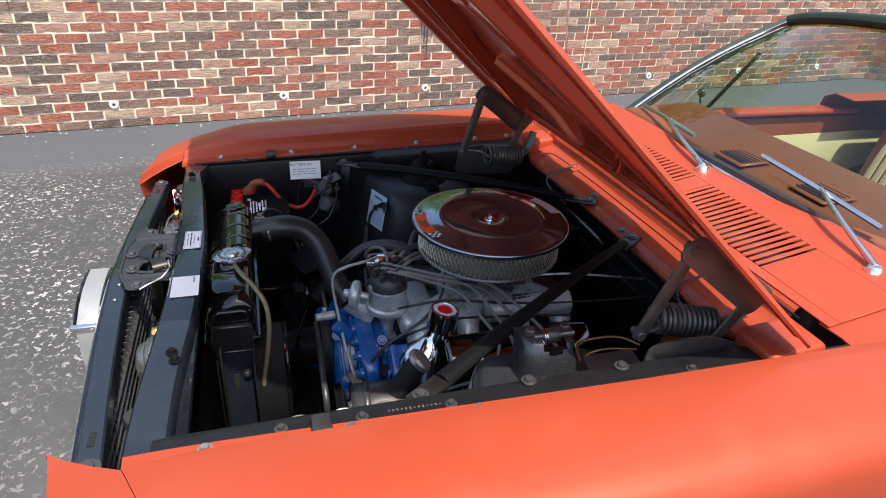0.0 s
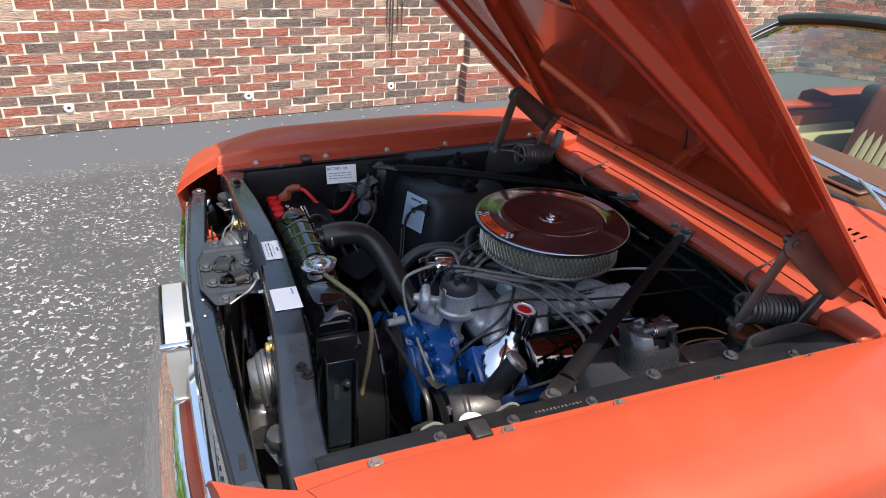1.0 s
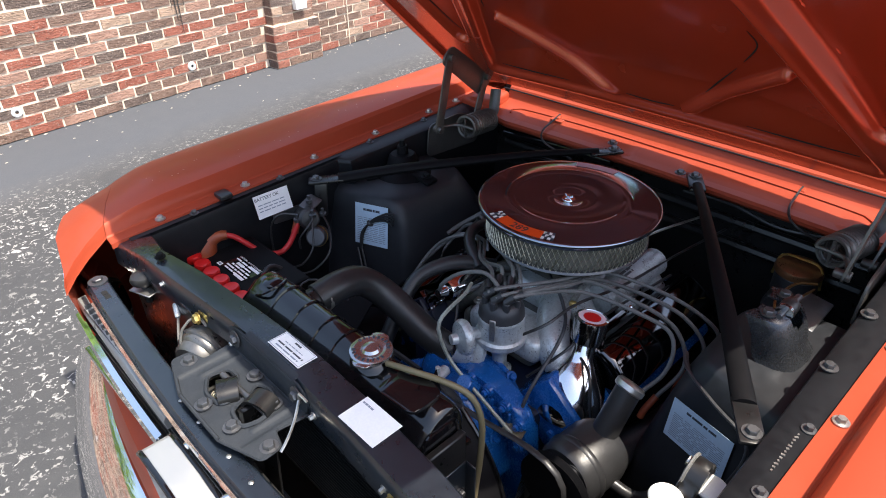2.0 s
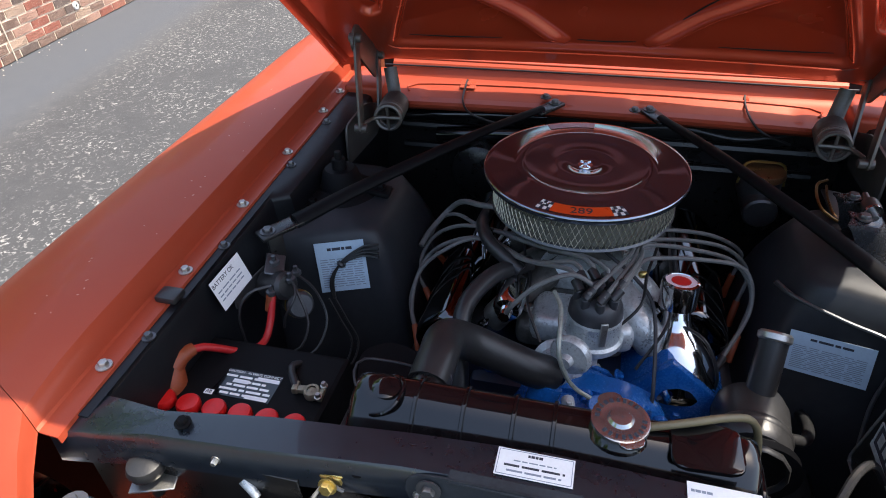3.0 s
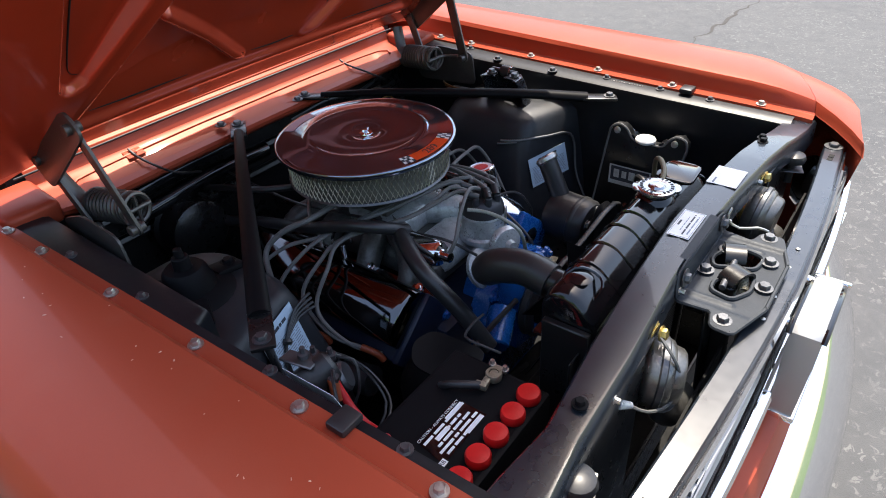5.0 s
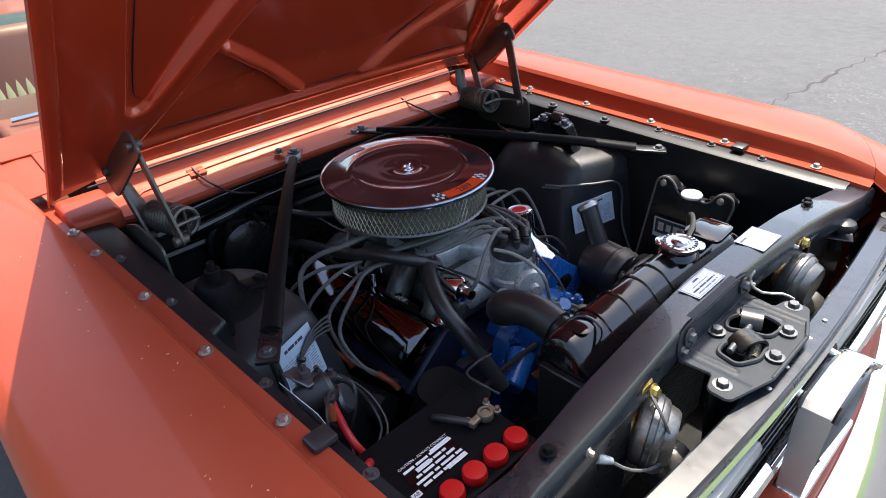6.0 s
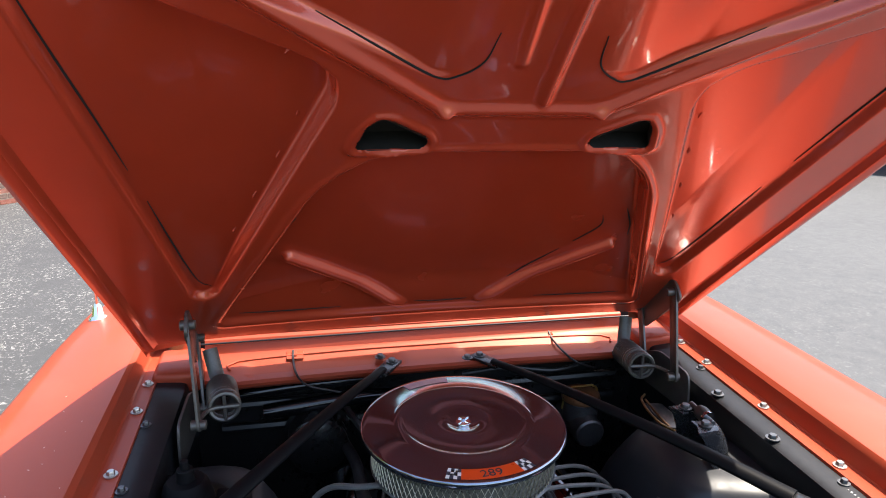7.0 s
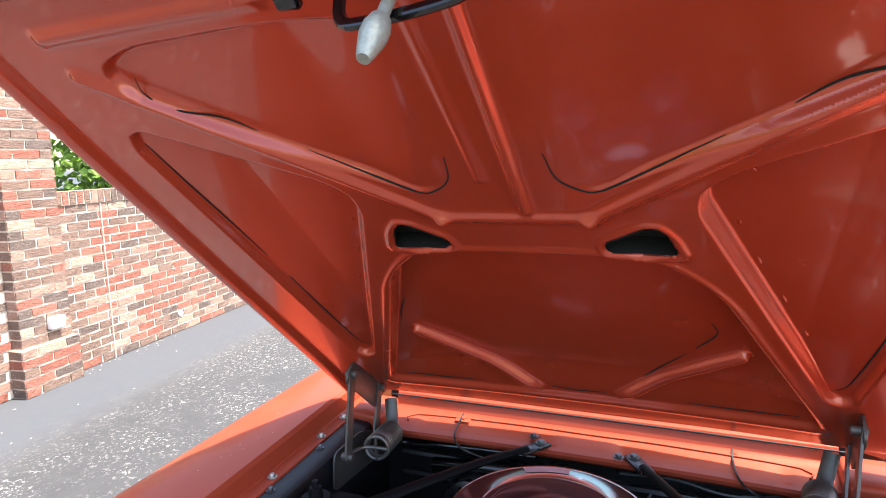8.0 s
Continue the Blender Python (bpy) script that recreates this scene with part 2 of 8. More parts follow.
def brick_material(name, island):
    m = bpy.data.materials.new(name)
    m.use_nodes = True
    n, link = m.node_tree.nodes, m.node_tree.links.new
    b = n["Principled BSDF"]
    src = n.new("ShaderNodeNewGeometry").outputs["Random Per Island"] if island else n.new("ShaderNodeObjectInfo").outputs["Random"]
    ramp = n.new("ShaderNodeValToRGB")
    ramp.color_ramp.interpolation = "CONSTANT"
    tones = [(0.0, (0.29, 0.095, 0.065)), (0.16, (0.20, 0.125, 0.097)), (0.32, (0.125, 0.090, 0.077)), (0.46, (0.31, 0.115, 0.080)),
             (0.60, (0.185, 0.118, 0.092)), (0.72, (0.36, 0.21, 0.16)), (0.84, (0.20, 0.125, 0.095)), (0.93, (0.40, 0.28, 0.21))]
    while len(ramp.color_ramp.elements) < len(tones):
        ramp.color_ramp.elements.new(0.5)
    for e, (at, c) in zip(ramp.color_ramp.elements, tones):
        e.position, e.color = at, (*c, 1)
    link(src, ramp.inputs[0])
    co = n.new("ShaderNodeTexCoord")
    geo = n.new("ShaderNodeNewGeometry")
    scale = n.new("ShaderNodeMapping")
    scale.inputs["Scale"].default_value = (14, 14, 46)
    link(geo.outputs["Position"], scale.inputs["Vector"])
    tear, grain = n.new("ShaderNodeTexNoise"), n.new("ShaderNodeTexNoise")
    tear.inputs["Scale"].default_value, tear.inputs["Detail"].default_value, tear.inputs["Distortion"].default_value = 1.6, 5, 1.8
    grain.inputs["Scale"].default_value, grain.inputs["Detail"].default_value = 95, 4
    link(scale.outputs[0], tear.inputs["Vector"])
    link(geo.outputs["Position"], grain.inputs["Vector"])

    def span(value, a, c, lo=0.0, hi=1.0):
        r = n.new("ShaderNodeMapRange")
        r.inputs["From Min"].default_value, r.inputs["From Max"].default_value = a, c
        r.inputs["To Min"].default_value, r.inputs["To Max"].default_value = lo, hi
        link(value, r.inputs["Value"])
        return r.outputs[0]

    dark, pale = n.new("ShaderNodeMix"), n.new("ShaderNodeMix")
    dark.data_type = pale.data_type = "RGBA"
    dark.inputs["B"].default_value, pale.inputs["B"].default_value = (0.035, 0.025, 0.022, 1), (0.52, 0.42, 0.35, 1)
    link(ramp.outputs[0], dark.inputs["A"])
    link(span(tear.outputs["Fac"], 0.585, 0.66, 0, 0.50), dark.inputs["Factor"])
    link(dark.outputs["Result"], pale.inputs["A"])
    link(span(grain.outputs["Fac"], 0.56, 0.72, 0, 0.5), pale.inputs["Factor"])
    link(pale.outputs["Result"], b.inputs["Base Color"])
    b.inputs["Roughness"].default_value = 0.9
    bn = n.new("ShaderNodeBump")
    bn.inputs["Strength"].default_value, bn.inputs["Distance"].default_value = 1.0, 0.012
    link(tear.outputs["Fac"], bn.inputs["Height"])
    link(bn.outputs[0], b.inputs["Normal"])
    return m


ASPHALT = asphalt_material()
BRICK = brick_material("brick_face", False)
BRICKS = brick_material("brick_faces_joined", True)
MORTAR = material("cream_mortar", (0.74, 0.63, 0.51), 0.9, 0.0, 0.22, 4, 120, 0.5, 200, dirt=0.35, dirt_colour=(0.36, 0.28, 0.20))
LITTER = material("dry_litter", (0.50, 0.46, 0.38), 0.85, 0.0, 0.3, 8, 60)
LEAF = material("leaf_green", (0.14, 0.25, 0.035), 0.5, 0.0, 0.45, 3, 40)
GRASS = material("verge_grass", (0.055, 0.095, 0.022), 0.8, 0.0, 0.4, 2, 60, 0.6, 40)
BARK = material("bark", (0.10, 0.075, 0.05), 0.9, 0.0, 0.3, 10, 90, 0.6, 60)
GARAGE = material("white_garage_paint", (0.74, 0.75, 0.74), 0.5, 0.0, 0.05, 3, 100)
DARK = material("dark_opening", (0.02, 0.02, 0.02), 0.8, 0.0, 0.2, 3, 60)


# ---- helpers ----
def finish(bm, name, mat, sharp=38):
    me = bpy.data.meshes.new(name)
    bmesh.ops.remove_doubles(bm, verts=bm.verts, dist=1e-6)
    bmesh.ops.recalc_face_normals(bm, faces=bm.faces)
    bm.to_mesh(me)
    bm.free()
    me.materials.append(mat)
    me.shade_smooth()
    me.set_sharp_from_angle(angle=radians(sharp))
    return me


def part(name, bm, mat, parent=None, label="", sharp=38):
    """Links a bmesh as one mesh object, under parent if there is one; vertices are in the parent's space."""
    ob = new(name, finish(bm, name, mat, sharp))
    if parent:
        ob.parent = parent
    return tagged(ob, label) if label else ob


def thing(name, label, category, group="", at=(0, 0, 0)):
    ob = new(name)
    ob.empty_display_size = 0.05
    ob.location = at
    return tagged(ob, label, category, group)


def fresh(*makers):
    bm = bmesh.new()
    for f, *a in makers:
        f(bm, *a)
    return bm


def box(bm, centre, size, turn=(0, 0, 0), bevel=0.003, seg=1):
    m = pose(*centre, *turn) @ Matrix.Diagonal((*size, 1))
    made = bmesh.ops.create_cube(bm, size=1, matrix=m)["verts"]
    if bevel:
        edges = list({e for v in made for e in v.link_edges})
        bmesh.ops.bevel(bm, geom=edges, offset=min(bevel, min(size) * 0.45), segments=seg, affect="EDGES", profile=0.5)
    return bm


def frame_along(p, q):
    return Matrix.Translation(p) @ (Vector(q) - Vector(p)).to_track_quat("Z", "Y").to_matrix().to_4x4()


def lathe(bm, profile, m=None, seg=24):
    """Turns (radius, height) points about z, then places them by m."""
    m = m or Matrix()
    rings = []
    for r, z in profile:
        if r < 1e-5:
            rings.append([bm.verts.new(m @ Vector((0, 0, z)))])
        else:
            rings.append([bm.verts.new(m @ Vector((r * math.cos(2 * math.pi * k / seg), r * math.sin(2 * math.pi * k / seg), z))) for k in range(seg)])
    for a, b in zip(rings, rings[1:]):
        for k in range(seg):
            quad = [a[k % len(a)], a[(k + 1) % len(a)], b[(k + 1) % len(b)], b[k % len(b)]]
            quad = [v for i, v in enumerate(quad) if v not in quad[:i]]
            if len(quad) > 2:
                bm.faces.new(quad)
    return bm


def rod(bm, p, q, r, r2=None, seg=12, bevel=0.0):
    length = (Vector(q) - Vector(p)).length
    r2 = r if r2 is None else r2
    c = bevel or min(r, length) * 0.12
    return lathe(bm, [(0, 0), (max(r - c, 1e-4), 0), (r, c), (r2, length - c), (max(r2 - c, 1e-4), length), (0, length)], frame_along(p, q), seg)


def curve_points(pts, step=0.012):
    """A smooth line through the points."""
    p = [Vector(v) for v in pts]
    if len(p) == 2:
        return p
    p = [2 * p[0] - p[1], *p, 2 * p[-1] - p[-2]]
    out = []
    for a, b, c, d in zip(p, p[1:], p[2:], p[3:]):
        count = max(2, int((c - b).length / step))
        for k in range(count):
            t = k / count
            out.append(0.5 * (2 * b + (c - a) * t + (2 * a - 5 * b + 4 * c - d) * t * t + (3 * b - a - 3 * c + d) * t ** 3))
    return out + [p[-2]]


def tube(bm, pts, r, seg=8, step=0.012, flat=1.0):
    line = curve_points(pts, step)
    side = None
    rings = []
    for k, p in enumerate(line):
        along = (line[min(k + 1, len(line) - 1)] - line[max(k - 1, 0)]).normalized()
        if side is None:
            side = along.cross((0, 0, 1) if abs(along.z) < 0.9 else (1, 0, 0)).normalized()
        side = (side - along * side.dot(along)).normalized()
        up = side.cross(along)
        radius = r(k / (len(line) - 1)) if callable(r) else r
        rings.append([bm.verts.new(p + radius * (math.cos(2 * math.pi * j / seg) * side + flat * math.sin(2 * math.pi * j / seg) * up)) for j in range(seg)])
    for a, b in zip(rings, rings[1:]):
        for j in range(seg):
            bm.faces.new((a[j], a[(j + 1) % seg], b[(j + 1) % seg], b[j]))
    bm.faces.new(list(reversed(rings[0])))
    bm.faces.new(rings[-1])
    return bm


def loft(bm, rows, close=False, caps=False):
    """Quads between rows of points; close joins each row's ends."""
    grid = [[bm.verts.new(p) for p in row] for row in rows]
    for a, b in zip(grid, grid[1:]):
        for j in range(len(a) - (0 if close else 1)):
            k = (j + 1) % len(a)
            bm.faces.new((a[j], a[k], b[k], b[j]))
    if caps:
        bm.faces.new(list(reversed(grid[0])))
        bm.faces.new(grid[-1])
    return bm


def thicken(bm, depth):
    bmesh.ops.recalc_face_normals(bm, faces=bm.faces)
    bmesh.ops.solidify(bm, geom=bm.faces[:], thickness=depth)
    return bm


def prism(bm, outline, depth, m=None, bevel=0.0):
    """A plate of the outline (x, y), depth thick along z."""
    m = m or Matrix()
    low = [bm.verts.new(m @ Vector((x, y, 0))) for x, y in outline]
    high = [bm.verts.new(m @ Vector((x, y, depth))) for x, y in outline]
    faces = [bm.faces.new(list(reversed(low))), bm.faces.new(high)]
    for k in range(len(low)):
        j = (k + 1) % len(low)
        faces.append(bm.faces.new((low[k], low[j], high[j], high[k])))
    if bevel:
        bmesh.ops.bevel(bm, geom=list({e for f in faces[:2] for e in f.edges}), offset=bevel, segments=2, affect="EDGES", profile=0.5)
    return bm


def rounded(points, radius, seg=5):
    """An outline with its corners rounded."""
    out = []
    p = [Vector(v) for v in points]
    for a, b, c in zip(p[-1:] + p[:-1], p, p[1:] + p[:1]):
        d = min(radius, (a - b).length * 0.48, (c - b).length * 0.48)
        s, e = b + (a - b).normalized() * d, b + (c - b).normalized() * d
        for k in range(seg + 1):
            t = k / seg
            out.append(((1 - t) ** 2 * s + 2 * t * (1 - t) * b + t * t * e)[:2])
    return out


def coil(bm, p, q, r, wire, turns, seg=6):
    m = frame_along(p, q)
    length = (Vector(q) - Vector(p)).length
    count = int(turns * 14)
    return tube(bm, [m @ Vector((r * math.cos(2 * math.pi * turns * k / count), r * math.sin(2 * math.pi * turns * k / count), length * k / count)) for k in range(count + 1)], wire, seg, 1.0)


def bolt(bm, p, axis=(0, 0, 1), r=0.008, washer=0.013):
    m = frame_along(p, Vector(p) + Vector(axis))
    lathe(bm, [(0, 0), (washer, 0), (washer, 0.002), (r * 0.9, 0.0022)], m, 14)
    lathe(bm, [(r, 0.002), (r, 0.007), (r * 0.85, 0.0085), (0, 0.0085)], m, 6)
    return bm


def lettering(name, text, size, m, mat, parent):
    """Words as a thin mesh, in the built-in font, reading along m's x."""
    data = bpy.data.curves.new(name, "FONT")
    data.body, data.size, data.extrude, data.align_x, data.align_y = text, size, 0.0002, "CENTER", "CENTER"
    carrier = bpy.data.objects.new(name, data)
    me = bpy.data.meshes.new_from_object(carrier)
    bpy.data.objects.remove(carrier)
    me.materials.append(mat)
    me.transform(m)
    ob = new(name, me)
    ob.parent = parent
    return ob


def bars(bm, m, width, height, rows, thick=0.0004, seed=1, fill=0.55):
    """Rows of short bars, for print too small to read."""
    rnd = random.Random(seed)
    for k in range(rows):
        y = height * (0.5 - (k + 0.5) / rows)
        x = -width / 2
        while x < width / 2 - 0.002:
            w = min(rnd.uniform(0.1, 0.35) * width, width / 2 - x)
            c = m @ Matrix.Translation((x + w / 2, y, thick / 2)) @ Matrix.Diagonal((w, height / rows * fill, thick, 1))
            bmesh.ops.create_cube(bm, size=1, matrix=c)
            x += w + width * 0.04
    return bm


def facing(p, right, up):
    """A pose at p whose x is right and whose y is as near up as can be."""
    x = Vector(right).normalized()
    z = x.cross(Vector(up)).normalized()
    y = z.cross(x)
    m = Matrix((x, y, z)).transposed().to_4x4()
    m.translation = p
    return m


# ---- ground and surroundings ----
def ground():
    bm = bmesh.new()
    marks = [-400, -60, -20, -8, -4, 0, 4, 8, 20, 60, 400]
    loft(bm, [[(x, y, 0) for y in marks] for x in marks])
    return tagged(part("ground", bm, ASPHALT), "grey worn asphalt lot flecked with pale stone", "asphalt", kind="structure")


ground()


def ground_crack():
    rnd = random.Random(12)
    pts = []
    for k in range(60):
        t = k / 59
        pts.append((CRACK[0][0] + (CRACK[1][0] - CRACK[0][0]) * t + rnd.uniform(-0.03, 0.03), CRACK[0][1] + (CRACK[1][1] - CRACK[0][1]) * t + 0.10 * math.sin(7 * t) + rnd.uniform(-0.03, 0.03), 0.001))
    ob = part("asphalt_crack", fresh((tube, pts, lambda t: 0.010 + 0.006 * math.sin(23 * t), 6, 0.08, 0.15)), STAIN)
    tagged(ob, "long dark crack wandering across the asphalt", "crack", kind="structure")


CRACK = ((1.32, -2.9), (0.92, -7.2))
ground_crack()
WALL_TURN = math.degrees(math.atan(0.125))
WALL = pose(0, 3.80, 0, 0, 0, WALL_TURN)
COURSE, PITCH = 0.0677, 0.205
COURSES = 19


def brick_box(rnd, length=0.1905, height=0.0540, depth=0.055):
    """Points and faces of one brick: its front is uneven, its back is in the mortar."""
    xs, zs = (-0.5, -0.17, 0.17, 0.5), (-0.5, 0.5)
    pts = [(x * length, -0.0065 + rnd.uniform(-0.0042, 0.0042), z * height + rnd.uniform(-0.0020, 0.0020)) for z in zs for x in xs]
    pts += [(x * length, depth, z * height) for z in zs for x in (-0.5, 0.5)]
    faces = [(k, k + 1, k + 5, k + 4) for k in range(3)]
    faces += [(0, 4, 10, 8), (3, 9, 11, 7), (4, 5, 6, 7, 11, 10), (0, 8, 9, 3, 2, 1)]
    return pts, faces


def brick_wall():
    wall = new("brick_wall", finish(fresh((box, (3.0, 0.115, COURSE * COURSES / 2), (23.0, 0.23, COURSE * COURSES - 0.01), (0, 0, 0), 0.0)), "mortar_bed", MORTAR))
    wall.matrix_world = WALL
    tagged(wall, "low garden wall of rustic red and dark brown bricks in cream mortar", "brick wall", kind="structure")
    rnd = random.Random(4)
    shapes = []
    for k in range(6):
        me = bpy.data.meshes.new("brick")
        me.from_pydata(*(lambda p, f: (p, [], f))(*brick_box(rnd)))
        me.materials.append(BRICK)
        shapes.append(me)
    pts, faces = [], []
    for row in range(COURSES):
        z = COURSE * (row + 0.5)
        for k in range(-41, 70):
            s = (k + (0.5 if row % 2 else 0.0)) * PITCH
            if 2.40 < s < 2.86:
                continue
            if -1.75 < s < 2.35 and row < 14:
                ob = new("brick", shapes[rnd.randrange(6)])
                ob.parent = wall
                ob.location = (s, rnd.uniform(-0.003, 0.003), z)
            else:
                p, f = brick_box(rnd)
                base = len(pts)
                pts += [(x + s, y, q + z) for x, y, q in p]
                faces += [tuple(i + base for i in face) for face in f]
    # soldier course on top
    for k in range(-120, 210):
        s = k * 0.0677
        if 2.40 < s < 2.86:
            continue
        p, f = brick_box(rnd, 0.0557, 0.098, 0.055)
        base = len(pts)
        pts += [(x + s, y - 0.012, q + COURSE * COURSES + 0.050) for x, y, q in p]
        faces += [tuple(i + base for i in face) for face in f]
    me = bpy.data.meshes.new("far_bricks")
    me.from_pydata(pts, [], faces)
    me.materials.append(BRICKS)
    far = new("far_bricks", me)
    far.parent = wall
    tagged(far, kind="stuff")
    part("coping_bed", fresh((box, (3.0, 0.113, COURSE * COURSES + 0.045), (23.0, 0.25, 0.096), (0, 0, 0), 0.0)), MORTAR, wall)
    # white plugs with a dark hole, every four feet in the third course
    for k in range(-3, 9):
        s = 0.475 + 1.22 * k
        if abs(s - 2.63) < 0.3:
            continue
        bm = fresh((lathe, [(0.012, -0.01), (0.012, 0.012), (0.022, 0.016), (0.030, 0.012), (0.034, 0.0)], pose(s, -0.004, 0.172, 90), 16))
        part("plug", bm, WHITE, wall, "white round plug ring")
        part("plug_hole", fresh((lathe, [(0, 0.004), (0.012, 0.004)], pose(s, -0.004, 0.172, 90), 12)), DARK, wall)
    # control joint and dark drip stains
    part("control_joint", fresh((box, (3.305, -0.0105, 0.64), (0.007, 0.006, 1.28), (0, 0, 0), 0.0)), MORTAR, wall)
    for s0, z0, z1 in ((1.640, 0.56, 0.90), (1.668, 0.47, 0.88), (1.692, 0.40, 0.92), (1.735, 0.55, 0.90), (1.775, 0.62, 0.86), (-1.24, 0.80, 1.22), (-1.21, 0.86, 1.20), (-1.18, 0.90, 1.16)):
        out = [(s0 + rnd.uniform(-0.004, 0.004), z0), (s0 + 0.002, z0 + 0.04), (s0 + 0.003 + rnd.uniform(0, 0.004), (z0 + z1) / 2), (s0 + 0.006, z1), (s0 - 0.006, z1), (s0 - 0.003 - rnd.uniform(0, 0.004), (z0 + z1) / 2), (s0 - 0.002, z0 + 0.05)]
        part("drip_stain", fresh((prism, out, 0.0008, pose(0, -0.0128, 0, 90))), STAIN, wall)
    return wall


brick_wall()


def wall_litter():
    """Dry leaf scraps and grit blown against the foot of the wall."""
    rnd = random.Random(31)
    pts, faces = [], []
    for k in range(150):
        s, d = rnd.uniform(-1.6, 4.0), 0.012 + abs(rnd.gauss(0, 0.05)) if rnd.random() < 0.75 else rnd.uniform(0.1, 0.7)
        w, g = rnd.uniform(0.003, 0.011), rnd.uniform(0, 6.28)
        base = len(pts)
        for a in (0, 1.3, 2.2, 3.3, 4.6):
            pts.append((s + w * rnd.uniform(0.6, 1.6) * math.cos(a + g), -d - 0.014 + w * 0.6 * math.sin(a + g), 0.002 + rnd.uniform(0, 0.004)))
        faces.append(tuple(range(base, base + 5)))
    me = bpy.data.meshes.new("leaf_litter")
    me.from_pydata([tuple(WALL @ Vector(p)) for p in pts], [], faces)
    me.materials.append(LITTER)
    tagged(new("leaf_litter", me), "pale dry scraps blown along the foot of the wall", "leaf litter", kind="stuff")


wall_litter()


def pier():
    p = thing("brick_pier", "square pier of rustic red brick in the garden wall", "brick pier")
    p.matrix_world = WALL @ pose(2.63, 0, 0)
    rnd = random.Random(9)
    part("core", fresh((box, (0, 0.12, 1.1), (0.408, 0.408, 2.2), (0, 0, 0), 0.0), (box, (0, 0.12, 0.168), (0.468, 0.468, 0.336), (0, 0, 0), 0.0)), MORTAR, p)
    pts, faces = [], []
    for row in range(32):
        z = COURSE * (row + 0.5)
        out = 0.03 if row < 5 else 0.0
        for side in range(3):
            turn = (0, 90, -90)[side]
            for shift, length in (((-0.1065, 0.201), (0.1065, 0.201)) if (row + side) % 2 else ((-0.157, 0.100), (0.0, 0.195), (0.157, 0.100))):
                grow = 1 + out / 0.207
                shift *= grow
                q, f = brick_box(rnd, length * grow)
                m = pose(0, 0.12, 0, 0, 0, turn) @ pose(shift, -0.205 - out, z)
                base = len(pts)
                pts += [tuple(m @ Vector(v)) for v in q]
                faces += [tuple(i + base for i in face) for face in f]
    me = bpy.data.meshes.new("pier_bricks")
    me.from_pydata(pts, [], faces)
    me.materials.append(BRICKS)
    ob = new("pier_bricks", me)
    ob.parent = p
    tagged(ob, kind="stuff")
    part("outlet_box", fresh((box, (0.06, -0.115, 0.47), (0.115, 0.05, 0.085), (0, 0, 0), 0.006, 2)), WHITE, p, "small white outlet box")
    tagged(p, kind="structure")


pier()


def return_wall():
    """The far stretch of brickwork that turns across the end of the lot."""
    a, b = Vector((7.4, 4.74, 0)), Vector((12.4, 0.4, 0))
    m = facing(a, b - a, (0, 0, 1))
    length, rows = (b - a).length, 36
    w = new("brick_wall_end", finish(fresh((box, (length / 2, COURSE * rows / 2, -0.13), (length, COURSE * rows, 0.22), (0, 0, 0), 0.0)), "mortar_bed", MORTAR))
    w.matrix_world = m
    tagged(w, "rustic red brick wall across the end of the lot", "brick wall", kind="structure")
    rnd = random.Random(14)
    pts, faces = [], []
    for row in range(rows):
        for k in range(int(length / PITCH)):
            p, f = brick_box(rnd)
            base = len(pts)
            x0 = (k + (0.75 if row % 2 else 0.25)) * PITCH
            pts += [(x + x0, z + COURSE * (row + 0.5), -0.012 - y) for x, y, z in p]
            faces += [tuple(i + base for i in face) for face in f]
    me = bpy.data.meshes.new("end_bricks")
    me.from_pydata(pts, [], faces)
    me.materials.append(BRICKS)
    ob = new("end_bricks", me)
    ob.parent = w
    tagged(ob, kind="stuff")


return_wall()


def leaf_cloud(bm, centre, size, count, rnd, leaf=0.09):
    for _ in range(count):
        while True:
            v = Vector((rnd.uniform(-1, 1), rnd.uniform(-1, 1), rnd.uniform(-1, 1)))
            if 0.25 < v.length < 1:
                break
        v = Vector((v.x * size[0], v.y * size[1], v.z * size[2])) + Vector(centre)
        q = Euler([rnd.uniform(0, 6.3) for _ in range(3)]).to_matrix()
        s = leaf * rnd.uniform(0.6, 1.3)
        bm.faces.new([bm.verts.new(v + q @ Vector(c) * s) for c in ((0, -0.5, 0), (0.32, 0, 0.06), (0, 0.6, 0), (-0.32, 0, 0.06))])


def hedge():
    rnd = random.Random(3)
    bm = bmesh.new()
    for k in range(90):
        leaf_cloud(bm, (-12.0 + (k % 30) * 0.9 + rnd.uniform(-0.3, 0.3), rnd.uniform(0.8, 1.5), rnd.uniform(0.8, 1.3) + 0.6 * (k // 30)), (0.75, 0.5, rnd.uniform(0.5, 0.8)), 650, rnd, 0.10)
    me = bpy.data.meshes.new("hedge")
    bm.to_mesh(me)
    bm.free()
    me.materials.append(LEAF)
    ob = new("hedge", me)
    ob.matrix_world = WALL
    tagged(ob, "bright green leafy shrubs behind the brick wall", "hedge", kind="stuff")


hedge()


